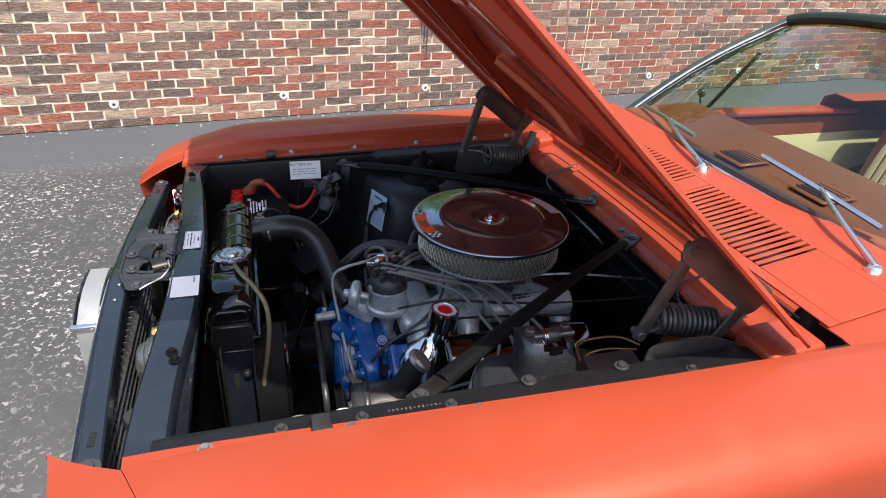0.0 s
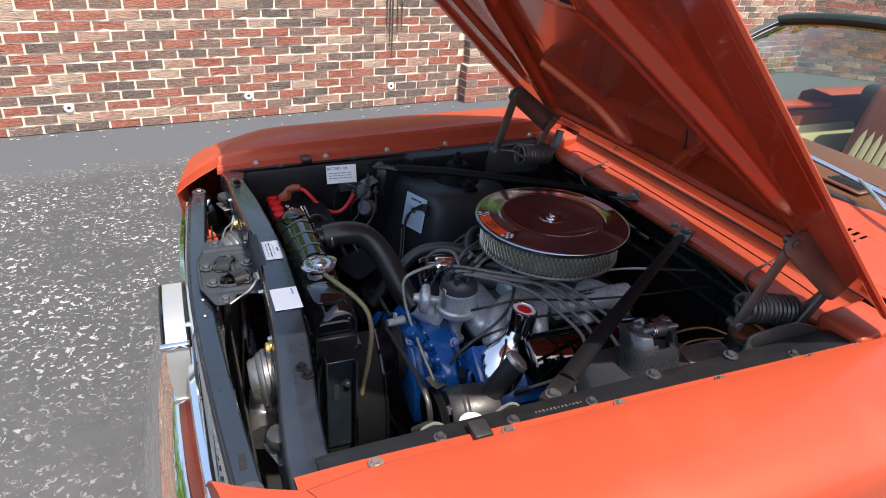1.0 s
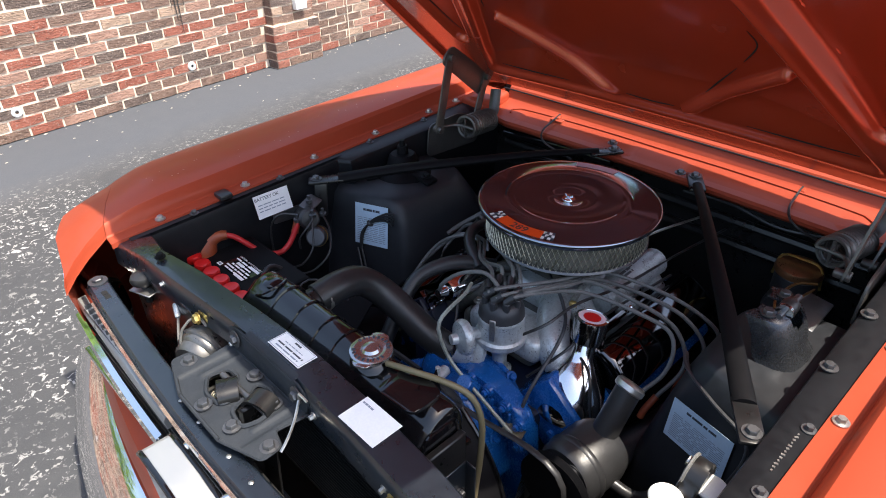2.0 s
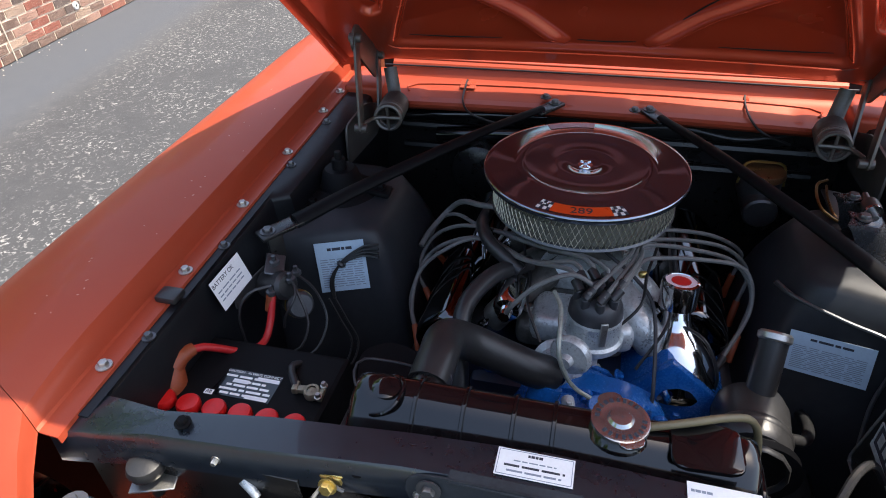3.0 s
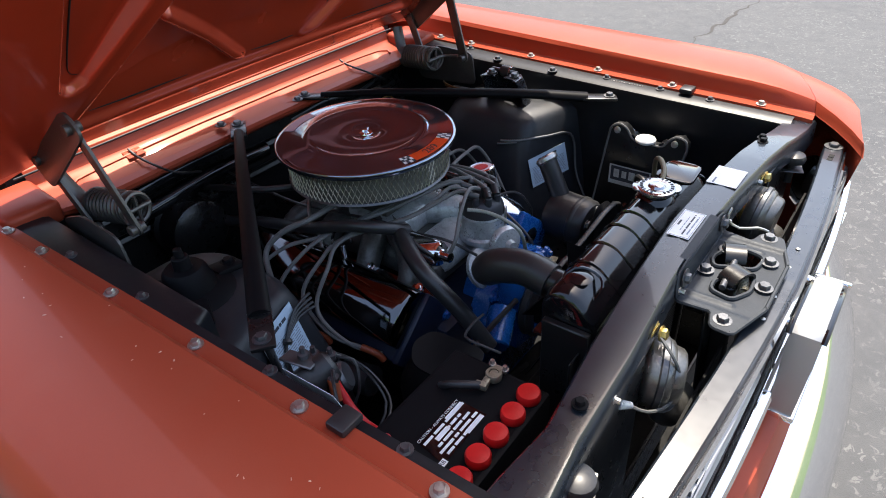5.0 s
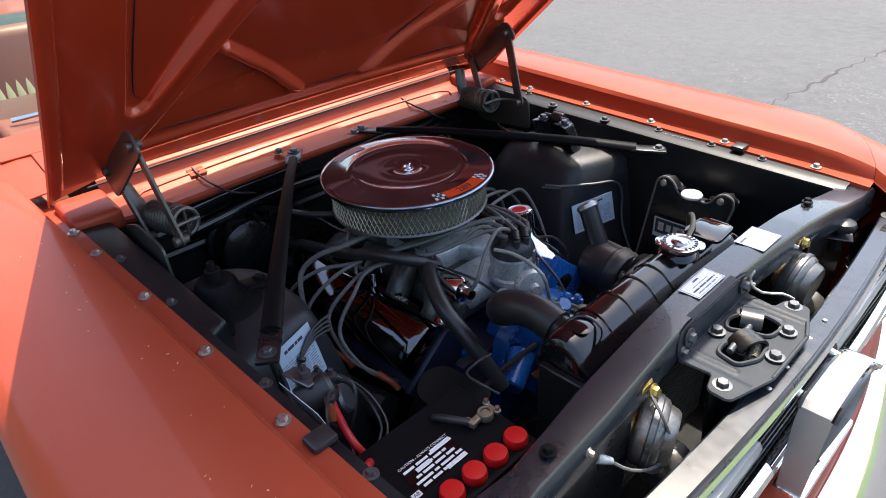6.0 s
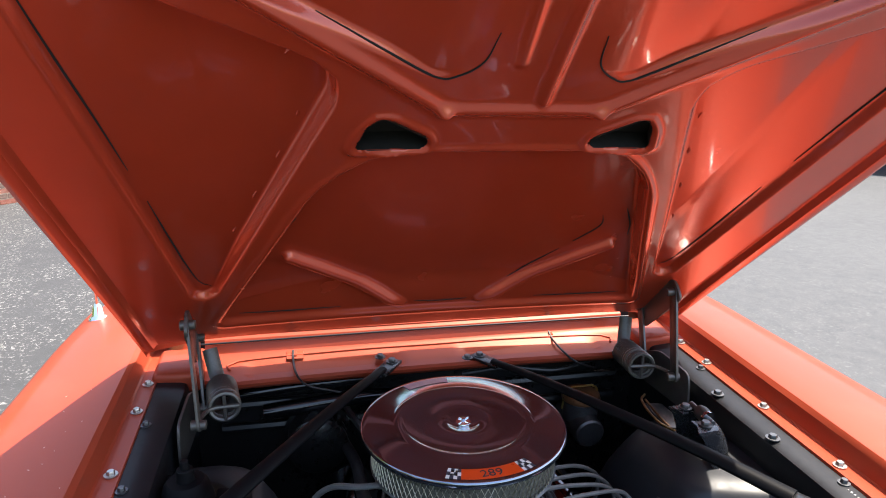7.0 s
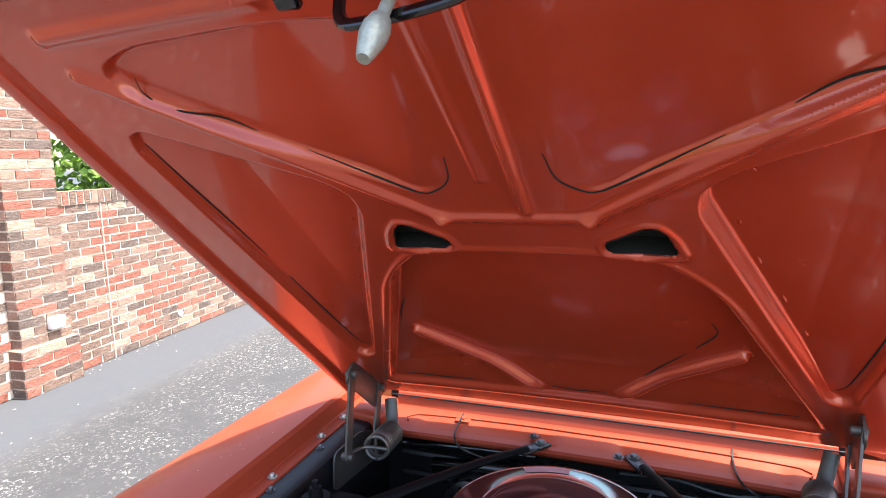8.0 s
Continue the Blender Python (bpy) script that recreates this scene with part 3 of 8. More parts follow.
def tree(at, height, seed):
    rnd = random.Random(seed)
    t = thing("tree", "broad leafy green tree beyond the lot", "tree", "trees round the lot", at)
    bm = fresh((tube, [(0, 0, 0), (0.1, 0.05, height * 0.25), (0.0, 0.1, height * 0.55), (0.1, 0, height * 0.85)], lambda s: 0.22 * (1 - 0.75 * s), 8, 0.4))
    for k in range(6):
        a = k * 1.05 + rnd.uniform(-0.3, 0.3)
        z = height * rnd.uniform(0.35, 0.6)
        r = height * rnd.uniform(0.18, 0.28)
        tube(bm, [(0, 0.05, z), (r * 0.5 * math.cos(a), r * 0.5 * math.sin(a), z + 0.12 * height), (r * math.cos(a), r * math.sin(a), z + 0.2 * height)], lambda s: 0.09 * (1 - 0.7 * s), 6, 0.3)
    part("trunk", bm, BARK, t)
    bm = bmesh.new()
    for k in range(15):
        a, r = rnd.uniform(0, 6.3), rnd.uniform(0, 0.25) * height
        leaf_cloud(bm, (r * math.cos(a), r * math.sin(a), height * rnd.uniform(0.45, 0.95)), (height * 0.14, height * 0.14, height * 0.10), 260, rnd, 0.28)
    part("crown", bm, LEAF, t)


for at, h, s in (((-3.0, 12.5, 0), 8.0, 1), ((4.5, 11.0, 0), 9.0, 2), ((12.0, 10.0, 0), 8.0, 3), ((-12, 9, 0), 9, 4), ((-19, 13, 0), 10, 10), ((22, -3, 0), 9.0, 5), ((-36, -12, 0), 9, 6), ((-40, 3, 0), 9, 8), ((-34, 17, 0), 9, 9), ((20, 6, 0), 9, 7)):
    tree(at, h, s)


def verge():
    """Grass bank beyond the lot, mirrored in the bumper."""
    rnd = random.Random(17)
    rows = []
    for k in range(13):
        x = -6.5 - 1.2 * k
        rows.append([Vector((x + rnd.uniform(-0.15, 0.15), y, 0.02 + 0.10 * min(k, 8) + rnd.uniform(-0.05, 0.05) * (k > 0))) for y in [-30 + 1.6 * j for j in range(21)]])
    rows[0] = [Vector((p.x, p.y, -0.05)) for p in rows[0]]
    tagged(part("grass_verge", loft(bmesh.new(), rows), GRASS), "green grass bank beyond the asphalt lot", "grass", kind="structure")


verge()


def garage():
    g = thing("garage", "brick garage with white panelled roller door and dark open bay", "garage", at=(9.5, -12.05, 0))
    g.rotation_euler = (0, 0, radians(35))
    part("wall", fresh((box, (0.0, -0.25, 1.35), (0.36, 0.5, 2.7), (0, 0, 0), 0.0), (box, (0.0, -0.25, 3.0), (9.0, 0.5, 0.6), (0, 0, 0), 0.0),
                       (box, (-4.6, -0.25, 1.5), (2.6, 0.5, 3.0), (0, 0, 0), 0.0), (box, (4.0, -0.25, 1.5), (2.4, 0.5, 3.0), (0, 0, 0), 0.0)), BRICKS, g)
    part("roof", fresh((prism, [(-6.2, -7), (5.6, -7), (5.6, 0.4), (-6.2, 0.4)], 0.25, pose(0, 0, 3.3))), VOID, g)
    cx = -1.75
    door = part("roller_door", fresh((box, (cx, -0.2, 1.35), (3.0, 0.06, 2.7), (0, 0, 0), 0.0)), GARAGE, g)
    for r in range(5):
        for c in range(4):
            part("panel", fresh((box, (cx - 1.1 + 0.733 * c, -0.165, 0.28 + 0.53 * r), (0.62, 0.02, 0.42), (0, 0, 0), 0.008)), GARAGE, door)
    part("door_handle", fresh((box, (cx + 1.0, -0.14, 0.16), (0.5, 0.03, 0.05), (0, 0, 0), 0.004)), DARK, door)
    for x in (-0.25, 0.26):
        part("frame_post", fresh((box, (x, 0.02, 1.35), (0.14, 0.08, 2.7), (0, 0, 0), 0.004)), GARAGE, g)
    part("bay_back", fresh((box, (1.5, -3.0, 1.5), (2.8, 0.1, 3.0), (0, 0, 0), 0.0), (box, (2.9, -1.6, 1.5), (0.1, 2.8, 3.0), (0, 0, 0), 0.0), (box, (0.15, -1.6, 1.5), (0.1, 2.8, 3.0), (0, 0, 0), 0.0)), DARK, g)
    part("apron_slab", fresh((box, (-0.5, 0.9, 0.004), (9.0, 1.7, 0.012), (0, 0, 0), 0.0)), STEEL, g, "dark asphalt strip before the doors")
    return g


garage()

# ---- the car: x runs to its rear, y to its right side ----
CAR = thing("car", "copper-orange open-top coupe of the sixties with its bonnet raised", "car")


def edge_y(x):
    return 0.600 + 0.038 * (x - 0.34)


def edge_z(x):
    return 0.869 + 0.018 * (x - 0.75)


def smoothed(t):
    t = max(0.0, min(1.0, t))
    return t * t * (3 - 2 * t)


def fender_row(x, s):
    yb, zb = edge_y(x), edge_z(x)
    zr = 0.893 + 0.0325 * min(x, 1.2)
    front = max(0.0, (0.16 - x) / 0.26)
    drop = 0.055 * front ** 2
    tuck = 0.03 * front ** 2
    prof = [(yb - 0.016, zb - 0.010), (yb - 0.014, zb), (yb + 0.016, zb), (yb + 0.020, zb + 0.003), (yb + 0.026, zr - 0.012), (yb + 0.034, zr - 0.003),
            (yb + 0.050, zr + 0.001), (0.70, zr + 0.004), (0.755, zr + 0.004), (0.80, zr - 0.001), (0.834, zr - 0.012), (0.855, zr - 0.030), (0.866, zr - 0.058),
            (0.868, zr - 0.12), (0.872, zr - 0.20), (0.870, zr - 0.235), (0.858, zr - 0.25), (0.862, zr - 0.30), (0.868, 0.45), (0.855, 0.36), (0.83, 0.24)]
    lean = 0.46 * smoothed((0.40 - x) / 0.42)
    return [Vector((x + lean * max(0.0, min(y, 0.83) - 0.60), s * (y - (tuck if y > 0.7 else 0)), z - (drop if k > 3 else drop * 0.3))) for k, (y, z) in enumerate(prof)]


def fender(s):
    xs = [0.025, 0.05, 0.10, 0.16, 0.22, 0.34, 0.5, 0.7, 0.9, 1.1, 1.2, 1.3, 1.42]
    bm = loft(bmesh.new(), [fender_row(x, s) for x in xs])
    part("fender", thicken(bm, 0.0025), PAINT, CAR, "glossy copper-orange front wing", 30)
    # headlamp bucket ahead of the seam, leaning back towards its outer side
    rows = []
    for k in range(4):
        row = fender_row(0.0240, s)[2:]
        rows.append([Vector((p.x - 0.050 * k + 0.004 * k * k, s * (abs(p.y) - 0.030 * k * smoothed((0.72 - abs(p.y)) / 0.10) - 0.012 * k * (abs(p.y) > 0.8)), p.z - 0.012 * k)) for p in row])
    shell = thicken(loft(bmesh.new(), rows), 0.0025)
    shell.faces.new([shell.verts.new(p - Vector((-0.002, 0, 0))) for p in rows[-1]] + [shell.verts.new((-0.07, s * y, z)) for y, z in ((0.60, 0.30), (0.545, 0.45), (0.535, 0.70))])
    bucket = part("headlamp_bucket", shell, PAINT, CAR, "copper-orange headlamp housing", 30)
    m = frame_along((0.02, s * 0.70, 0.68), (-0.08, s * 0.685, 0.68))
    part("headlamp_rim", fresh((lathe, [(0.088, 0), (0.098, 0.02), (0.098, 0.05), (0.088, 0.055), (0.084, 0.04)], m, 32)), CHROME, bucket)
    part("headlamp_lens", fresh((lathe, [(0.086, 0.03), (0.07, 0.045), (0.04, 0.055), (0, 0.058)], m, 24)), GLASS, bucket)
    part("headlamp_bowl", fresh((lathe, [(0.086, 0.03), (0.05, 0.0), (0, -0.01)], m, 24)), DULLCHROME, bucket)
    # bolts on the inner flange and rubber rests
    for x in (0.135, 0.34, 0.537, 0.74, 0.945, 1.06):
        part("flange_bolt", bolt(bmesh.new(), (x, s * edge_y(x), edge_z(x) + 0.0005), (0, 0, 1), 0.0068, 0.0112), ZINC, CAR)
    part("rubber_rest", fresh((box, (0.278 + (0.02 if s < 0 else 0), s * (edge_y(0.28) - 0.012), edge_z(0.28) + 0.005), (0.030, 0.036, 0.012), (0, 0, 0), 0.004, 2)), RUBBER, CAR, "black rubber bonnet rest")


for s in (1, -1):
    fender(s)


def paint_chips():
    """Small pale scuffs on the right wing's crown."""
    rnd = random.Random(21)

    for k in range(26):
        x, y = rnd.uniform(0.15, 0.95), rnd.uniform(0.650, 0.745)
        w, h = rnd.uniform(0.0008, 0.0026), rnd.uniform(0.0004, 0.0009)
        out = [(w * rnd.uniform(0.7, 1.2) * math.cos(g), h * rnd.uniform(0.6, 1.4) * math.sin(g)) for g in [k2 * 0.79 for k2 in range(8)]]
        part("paint_chip", fresh((prism, out, 0.0004, pose(x, y, 0.893 + 0.0325 * x + 0.0042, 0, -1.9, rnd.uniform(0, 180)))), CHIP, CAR)


paint_chips()


def apron(s):
    """Black inner wing: a narrow shelf under the flange, and a wall down into the bay."""
    rows = []
    for x in (0.06, 0.12, 0.2, 0.34, 0.5, 0.585, 0.602, 0.7, 0.9, 1.05, 1.17):
        yi = (0.536 + 0.014 * x) if s < 0 or x > 0.59 else edge_y(x) - 0.034
        z = edge_z(x) - 0.005
        rows.append([Vector((x, s * y, q)) for y, q in ((edge_y(x) + 0.014, z), (edge_y(x) - 0.03, z), (yi + 0.012, z - 0.003), (yi + 0.003, z - 0.007), (yi, z - 0.016),
                                                       (yi + (0.010 if s < 0 else -0.004), z - 0.09), (yi + 0.006, z - 0.22), (yi - 0.01, 0.45), (yi - 0.03, 0.25))])
    bm = loft(bmesh.new(), rows)
    ap = part("inner_wing", thicken(bm, 0.002), APRONBLACK, CAR, "satin black inner wing panel")
    for x in (0.20, 0.42, 0.70, 0.90) if s > 0 else (0.24, 0.36, 0.50, 0.93):
        part("ledge_bolt", bolt(bmesh.new(), (x, s * (edge_y(x) - 0.024), edge_z(x) - 0.005), (0, 0, 1), 0.006, 0.010), STEEL, ap)
    if s < 0:
        for x, y in ((0.642, -0.559), (0.814, -0.562)):
            part("panel_bolt", bolt(bmesh.new(), (x, y, edge_z(x) - 0.005), (0, 0, 1), 0.008, 0.013), STEEL, ap)
        for k in range(13):
            part("stamped_dot", fresh((box, (0.402 + 0.0068 * k, -0.573 - 0.0002 * k, edge_z(0.443) - 0.0046), (0.0030, 0.0022 + 0.0014 * (k % 3), 0.0012), (0, 0, 12 * (k % 4)), 0.0)), ZINC, ap)
    return ap


for s in (1, -1):
    apron(s)


def tower_front(y, z):
    """Where the tower's forward face stands."""
    return 0.50 + (z - 0.30) * 0.113 + 0.10 * max(0.0, z - 0.52) + (0.50 - y) * 0.33


def shock_tower(s):
    t = bmesh.new()
    rows = []
    for z, inset, x1, y0 in ((0.30, 0, 1.00, 0.30), (0.52, 0, 0.98, 0.315), (0.60, 0, 0.96, 0.33), (0.664, 0, 0.94, 0.345), (0.72, 0, 0.91, 0.358), (0.775, 0.0, 0.88, 0.378), (0.788, 0.012, 0.865, 0.392), (0.795, 0.05, 0.83, 0.435)):
        xi = tower_front(y0 + 0.012, z) + inset
        out = rounded([(tower_front(0.60, z) + inset, 0.60), (xi, y0 + 0.012), (xi + 0.045, y0), (x1 - 0.06, y0), (x1, y0 + 0.05), (x1, 0.60)], 0.060, 8)
        rows.append([Vector((x, s * y, z)) for x, y in out])
    loft(t, rows, True)
    t.faces.new([v for v in t.verts if abs(v.co.z - 0.795) < 1e-6])
    tower = part("shock_tower", t, TOWERBLACK, CAR, "satin black suspension tower", 50)
    top = Vector((0.735, s * 0.50, 0.793))
    if s < 0:
        # bare steel saddle with a U-shaped notch that carries the damper's upper bush
        plan = [(0.668, -0.420), (0.670, -0.448), (0.676, -0.464), (0.686, -0.474), (0.703, -0.478), (0.712, -0.479), (0.725, -0.480), (0.738, -0.479), (0.748, -0.478), (0.760, -0.474), (0.768, -0.464), (0.773, -0.448), (0.774, -0.420)]
        bm = bmesh.new()
        levels = ((0.872, 0.0), (0.866, 0.005), (0.858, 0.010), (0.851, 0.014), (0.840, 0.019), (0.826, 0.024), (0.808, 0.028), (0.794, 0.040))
        grid = [[bm.verts.new((0.722 + (x - 0.722) * (1 + 3.2 * out), y - out, z)) for x, y in plan] for z, out in levels]
        for i, (a, b) in enumerate(zip(grid, grid[1:])):
            for j in range(len(plan) - 1):
                if i < 3 and 4 <= j <= 7 and not (i == 2 and j in (4, 7)):
                    continue
                bm.faces.new((a[j], b[j], b[j + 1], a[j + 1]))
        for row, rim in ((grid[0][:5], -0.430), (grid[0][8:], -0.430)):
            back = [bm.verts.new((v.co.x * 0.6 + 0.722 * 0.4, rim, 0.874)) for v in row]
            for j in range(len(row) - 1):
                bm.faces.new((row[j], row[j + 1], back[j + 1], back[j]))
        mount = part("damper_mount", thicken(bm, 0.003), MOUNT, CAR, "bare grey steel damper saddle with a notch", 60)
        part("mount_bush", fresh((lathe, [(0, 0), (0.013, 0.0), (0.0145, 0.004), (0.0145, 0.020), (0.013, 0.026), (0, 0.026)], frame_along((0.712, -0.466, 0.876), (0.74, -0.466, 0.877)), 20)), RUBBER, mount, "black rubber bush")
        for x in (0.706, 0.710):
            part("bush_washer", fresh((lathe, [(0, 0), (0.0145, 0), (0.0145, 0.0015), (0, 0.0015)], frame_along((x, -0.466, 0.876), (x + 0.01, -0.466, 0.876)), 20)), DULLCHROME, mount)
        part("damper_stud", fresh((rod, (0.690, -0.464, 0.876), (0.768, -0.467, 0.877), 0.0055)), STEEL, mount)
        part("mount_nut", bolt(bmesh.new(), (0.690, -0.448, 0.8745), (0, 0, 1), 0.009, 0.013), STEEL, mount)
        part("mount_nut", bolt(bmesh.new(), (0.758, -0.448, 0.8745), (0, 0, 1), 0.009, 0.013), STEEL, mount)
    else:
        # three-legged cap over the damper's top
        bm = fresh((lathe, [(0.075, 0), (0.07, 0.006), (0.045, 0.018), (0.036, 0.05), (0.030, 0.056), (0, 0.056)], Matrix.Translation(top), 24))
        legs = [2.1 * k + 0.6 for k in range(3)]
        for a in legs:
            box(bm, tuple(top + Vector((0.075 * math.cos(a), 0.075 * math.sin(a), 0.008))), (0.06, 0.04, 0.012), (0, 12, math.degrees(a)), 0.005, 2)
        mount = part("damper_mount", bm, BARBLACK, CAR, "black damper mount cap")
        for a in legs:
            part("mount_bolt", bolt(bmesh.new(), tuple(top + Vector((0.082 * math.cos(a), 0.082 * math.sin(a), 0.013))), (0, 0, 1), 0.009, 0.014), BARBLACK, mount)
        part("mount_nut", fresh((rod, tuple(top + Vector((0, 0, 0.05))), tuple(top + Vector((0, 0, 0.078))), 0.016, 0.014), (rod, tuple(top + Vector((0, 0, 0.075))), tuple(top + Vector((0, 0, 0.092))), 0.008, 0.007)), BARBLACK, mount)
    # label on the forward face
    if s > 0:
        corners = ((0.503, 0.768), (0.412, 0.772), (0.485, 0.664))
    else:
        corners = ((0.372, 0.696), (0.493, 0.706), (0.370, 0.620))
    a, b, d = (Vector((tower_front(y, z) - 0.006, s * y, z)) for y, z in corners)
    across, up = b - a, a - d
    m = facing((b + d) / 2, across, up)
    w, h = across.length, up.length
    lab = part("label", fresh((prism, [(-w / 2, -h / 2), (w / 2, -h / 2), (w / 2, h / 2), (-w / 2, h / 2)], 0.0006, m)), BLUEPAPER, tower, "pale blue printed label")
    part("print", bars(bmesh.new(), m @ Matrix.Translation((0, -h * 0.12, 0.0006)), w * 0.86, h * 0.6, 13, 0.0003, 7, 0.35), PALEINK, lab)
    part("heading", bars(bmesh.new(), m @ Matrix.Translation((0, h * 0.36, 0.0006)), w * 0.5, h * 0.07, 1, 0.0003, 8, 0.8), INK, lab)
    return tower


for s in (1, -1):
    shock_tower(s)


def support():
    """Radiator support: a folded top rail bowed forward at its ends, and the panel below."""
    rows = []
    for y, x0, x1, z in ((0.60, 0.035, 0.105, 0.842), (0.54, 0.036, 0.098, 0.853), (0.46, 0.043, 0.084, 0.866), (0.32, 0.046, 0.098, 0.876), (0.15, 0.058, 0.108, 0.883), (0.0, 0.062, 0.116, 0.883), (-0.15, 0.056, 0.112, 0.881),
                         (-0.30, 0.046, 0.102, 0.876), (-0.40, 0.036, 0.090, 0.868), (-0.46, 0.028, 0.084, 0.858), (-0.53, 0.022, 0.080, 0.847), (-0.60, 0.020, 0.080, 0.842)):
        rows.append([Vector(p) for p in ((x0 - 0.004, y, z - 0.050), (x0 - 0.002, y, z - 0.006), (x0 + 0.003, y, z), ((x0 + x1) / 2, y, z + 0.002), (x1 - 0.003, y, z), (x1 + 0.001, y, z - 0.006), (x1 + 0.002, y, z - 0.035))])
    rail = part("support_rail", thicken(loft(bmesh.new(), rows), 0.0025), RAILBLACK, CAR, "satin black radiator support rail")
    part("support_panel", fresh((box, (0.045, 0.42, 0.66), (0.004, 0.30, 0.36), (0, 0, 0), 0.001), (box, (0.040, -0.44, 0.66), (0.004, 0.26, 0.36), (0, 0, 0), 0.001),
                                (box, (0.05, 0.0, 0.50), (0.006, 1.16, 0.08), (0, 0, 0), 0.001)), BLACK, CAR, "black sheet panel below the rail")
    # stickers on the rail
    for y, w, lines, bank in ((0.011, 0.082, 5, 0), (-0.178, 0.072, 1, -3)):
        m = facing((0.090 if lines > 1 else 0.086, y, 0.8858 if lines > 1 else 0.8826), (0, -1, -0.02 if bank else 0), (1, 0, 0))
        h = 0.034 if lines > 1 else 0.05
        st = part("sticker", fresh((prism, [(-w / 2, -h / 2), (w / 2, -h / 2), (w / 2, h / 2), (-w / 2, h / 2)], 0.0006, m)), PAPER, rail, "white paper sticker")
        if lines > 1:
            for row, (dy, wide, tall) in enumerate(((0.011, 0.20, 0.0036), (0.003, 0.55, 0.0016), (-0.0035, 0.78, 0.0030), (-0.010, 0.70, 0.0026))):
                part("print", bars(bmesh.new(), m @ Matrix.Translation((0, dy, 0.0006)), w * wide, tall, 1, 0.0003, 3 + row, 0.85), PALEINK if row in (1, 3) else INK, st)
            for dx, dy, bw, bh in ((0, 0.0153, w - 0.004, 0.0006), (0, -0.0153, w - 0.004, 0.0006), (w / 2 - 0.002, 0, 0.0006, 0.0306), (0.002 - w / 2, 0, 0.0006, 0.0306)):
                part("print_border", fresh((prism, [(-bw / 2, -bh / 2), (bw / 2, -bh / 2), (bw / 2, bh / 2), (-bw / 2, bh / 2)], 0.0003, m @ Matrix.Translation((dx, dy, 0.0006)))), PALEINK, st)
        else:
            part("print", bars(bmesh.new(), m @ Matrix.Translation((-w * 0.3, 0.015, 0.0006)), w * 0.3, h * 0.12, 1, 0.0003, 3, 0.5), PALEINK, st)
    for y, x, z in ((-0.372, 0.076, 0.8715), (-0.392, 0.082, 0.870), (0.20, 0.060, 0.860), (0.42, 0.064, 0.8745)):
        part("rail_bolt", bolt(bmesh.new(), (x, y, z), (0, 0, 1), 0.0065, 0.010), BARBLACK, rail)
    for y in (0.37, 0.13, -0.09, -0.25):
        part("rail_screw", bolt(bmesh.new(), (0.046 + 0.02 * (1 - abs(y) * 2) - 0.008, y, 0.850), (-1, 0, 0), 0.004, 0.006), ZINC, rail)
    return rail


support()


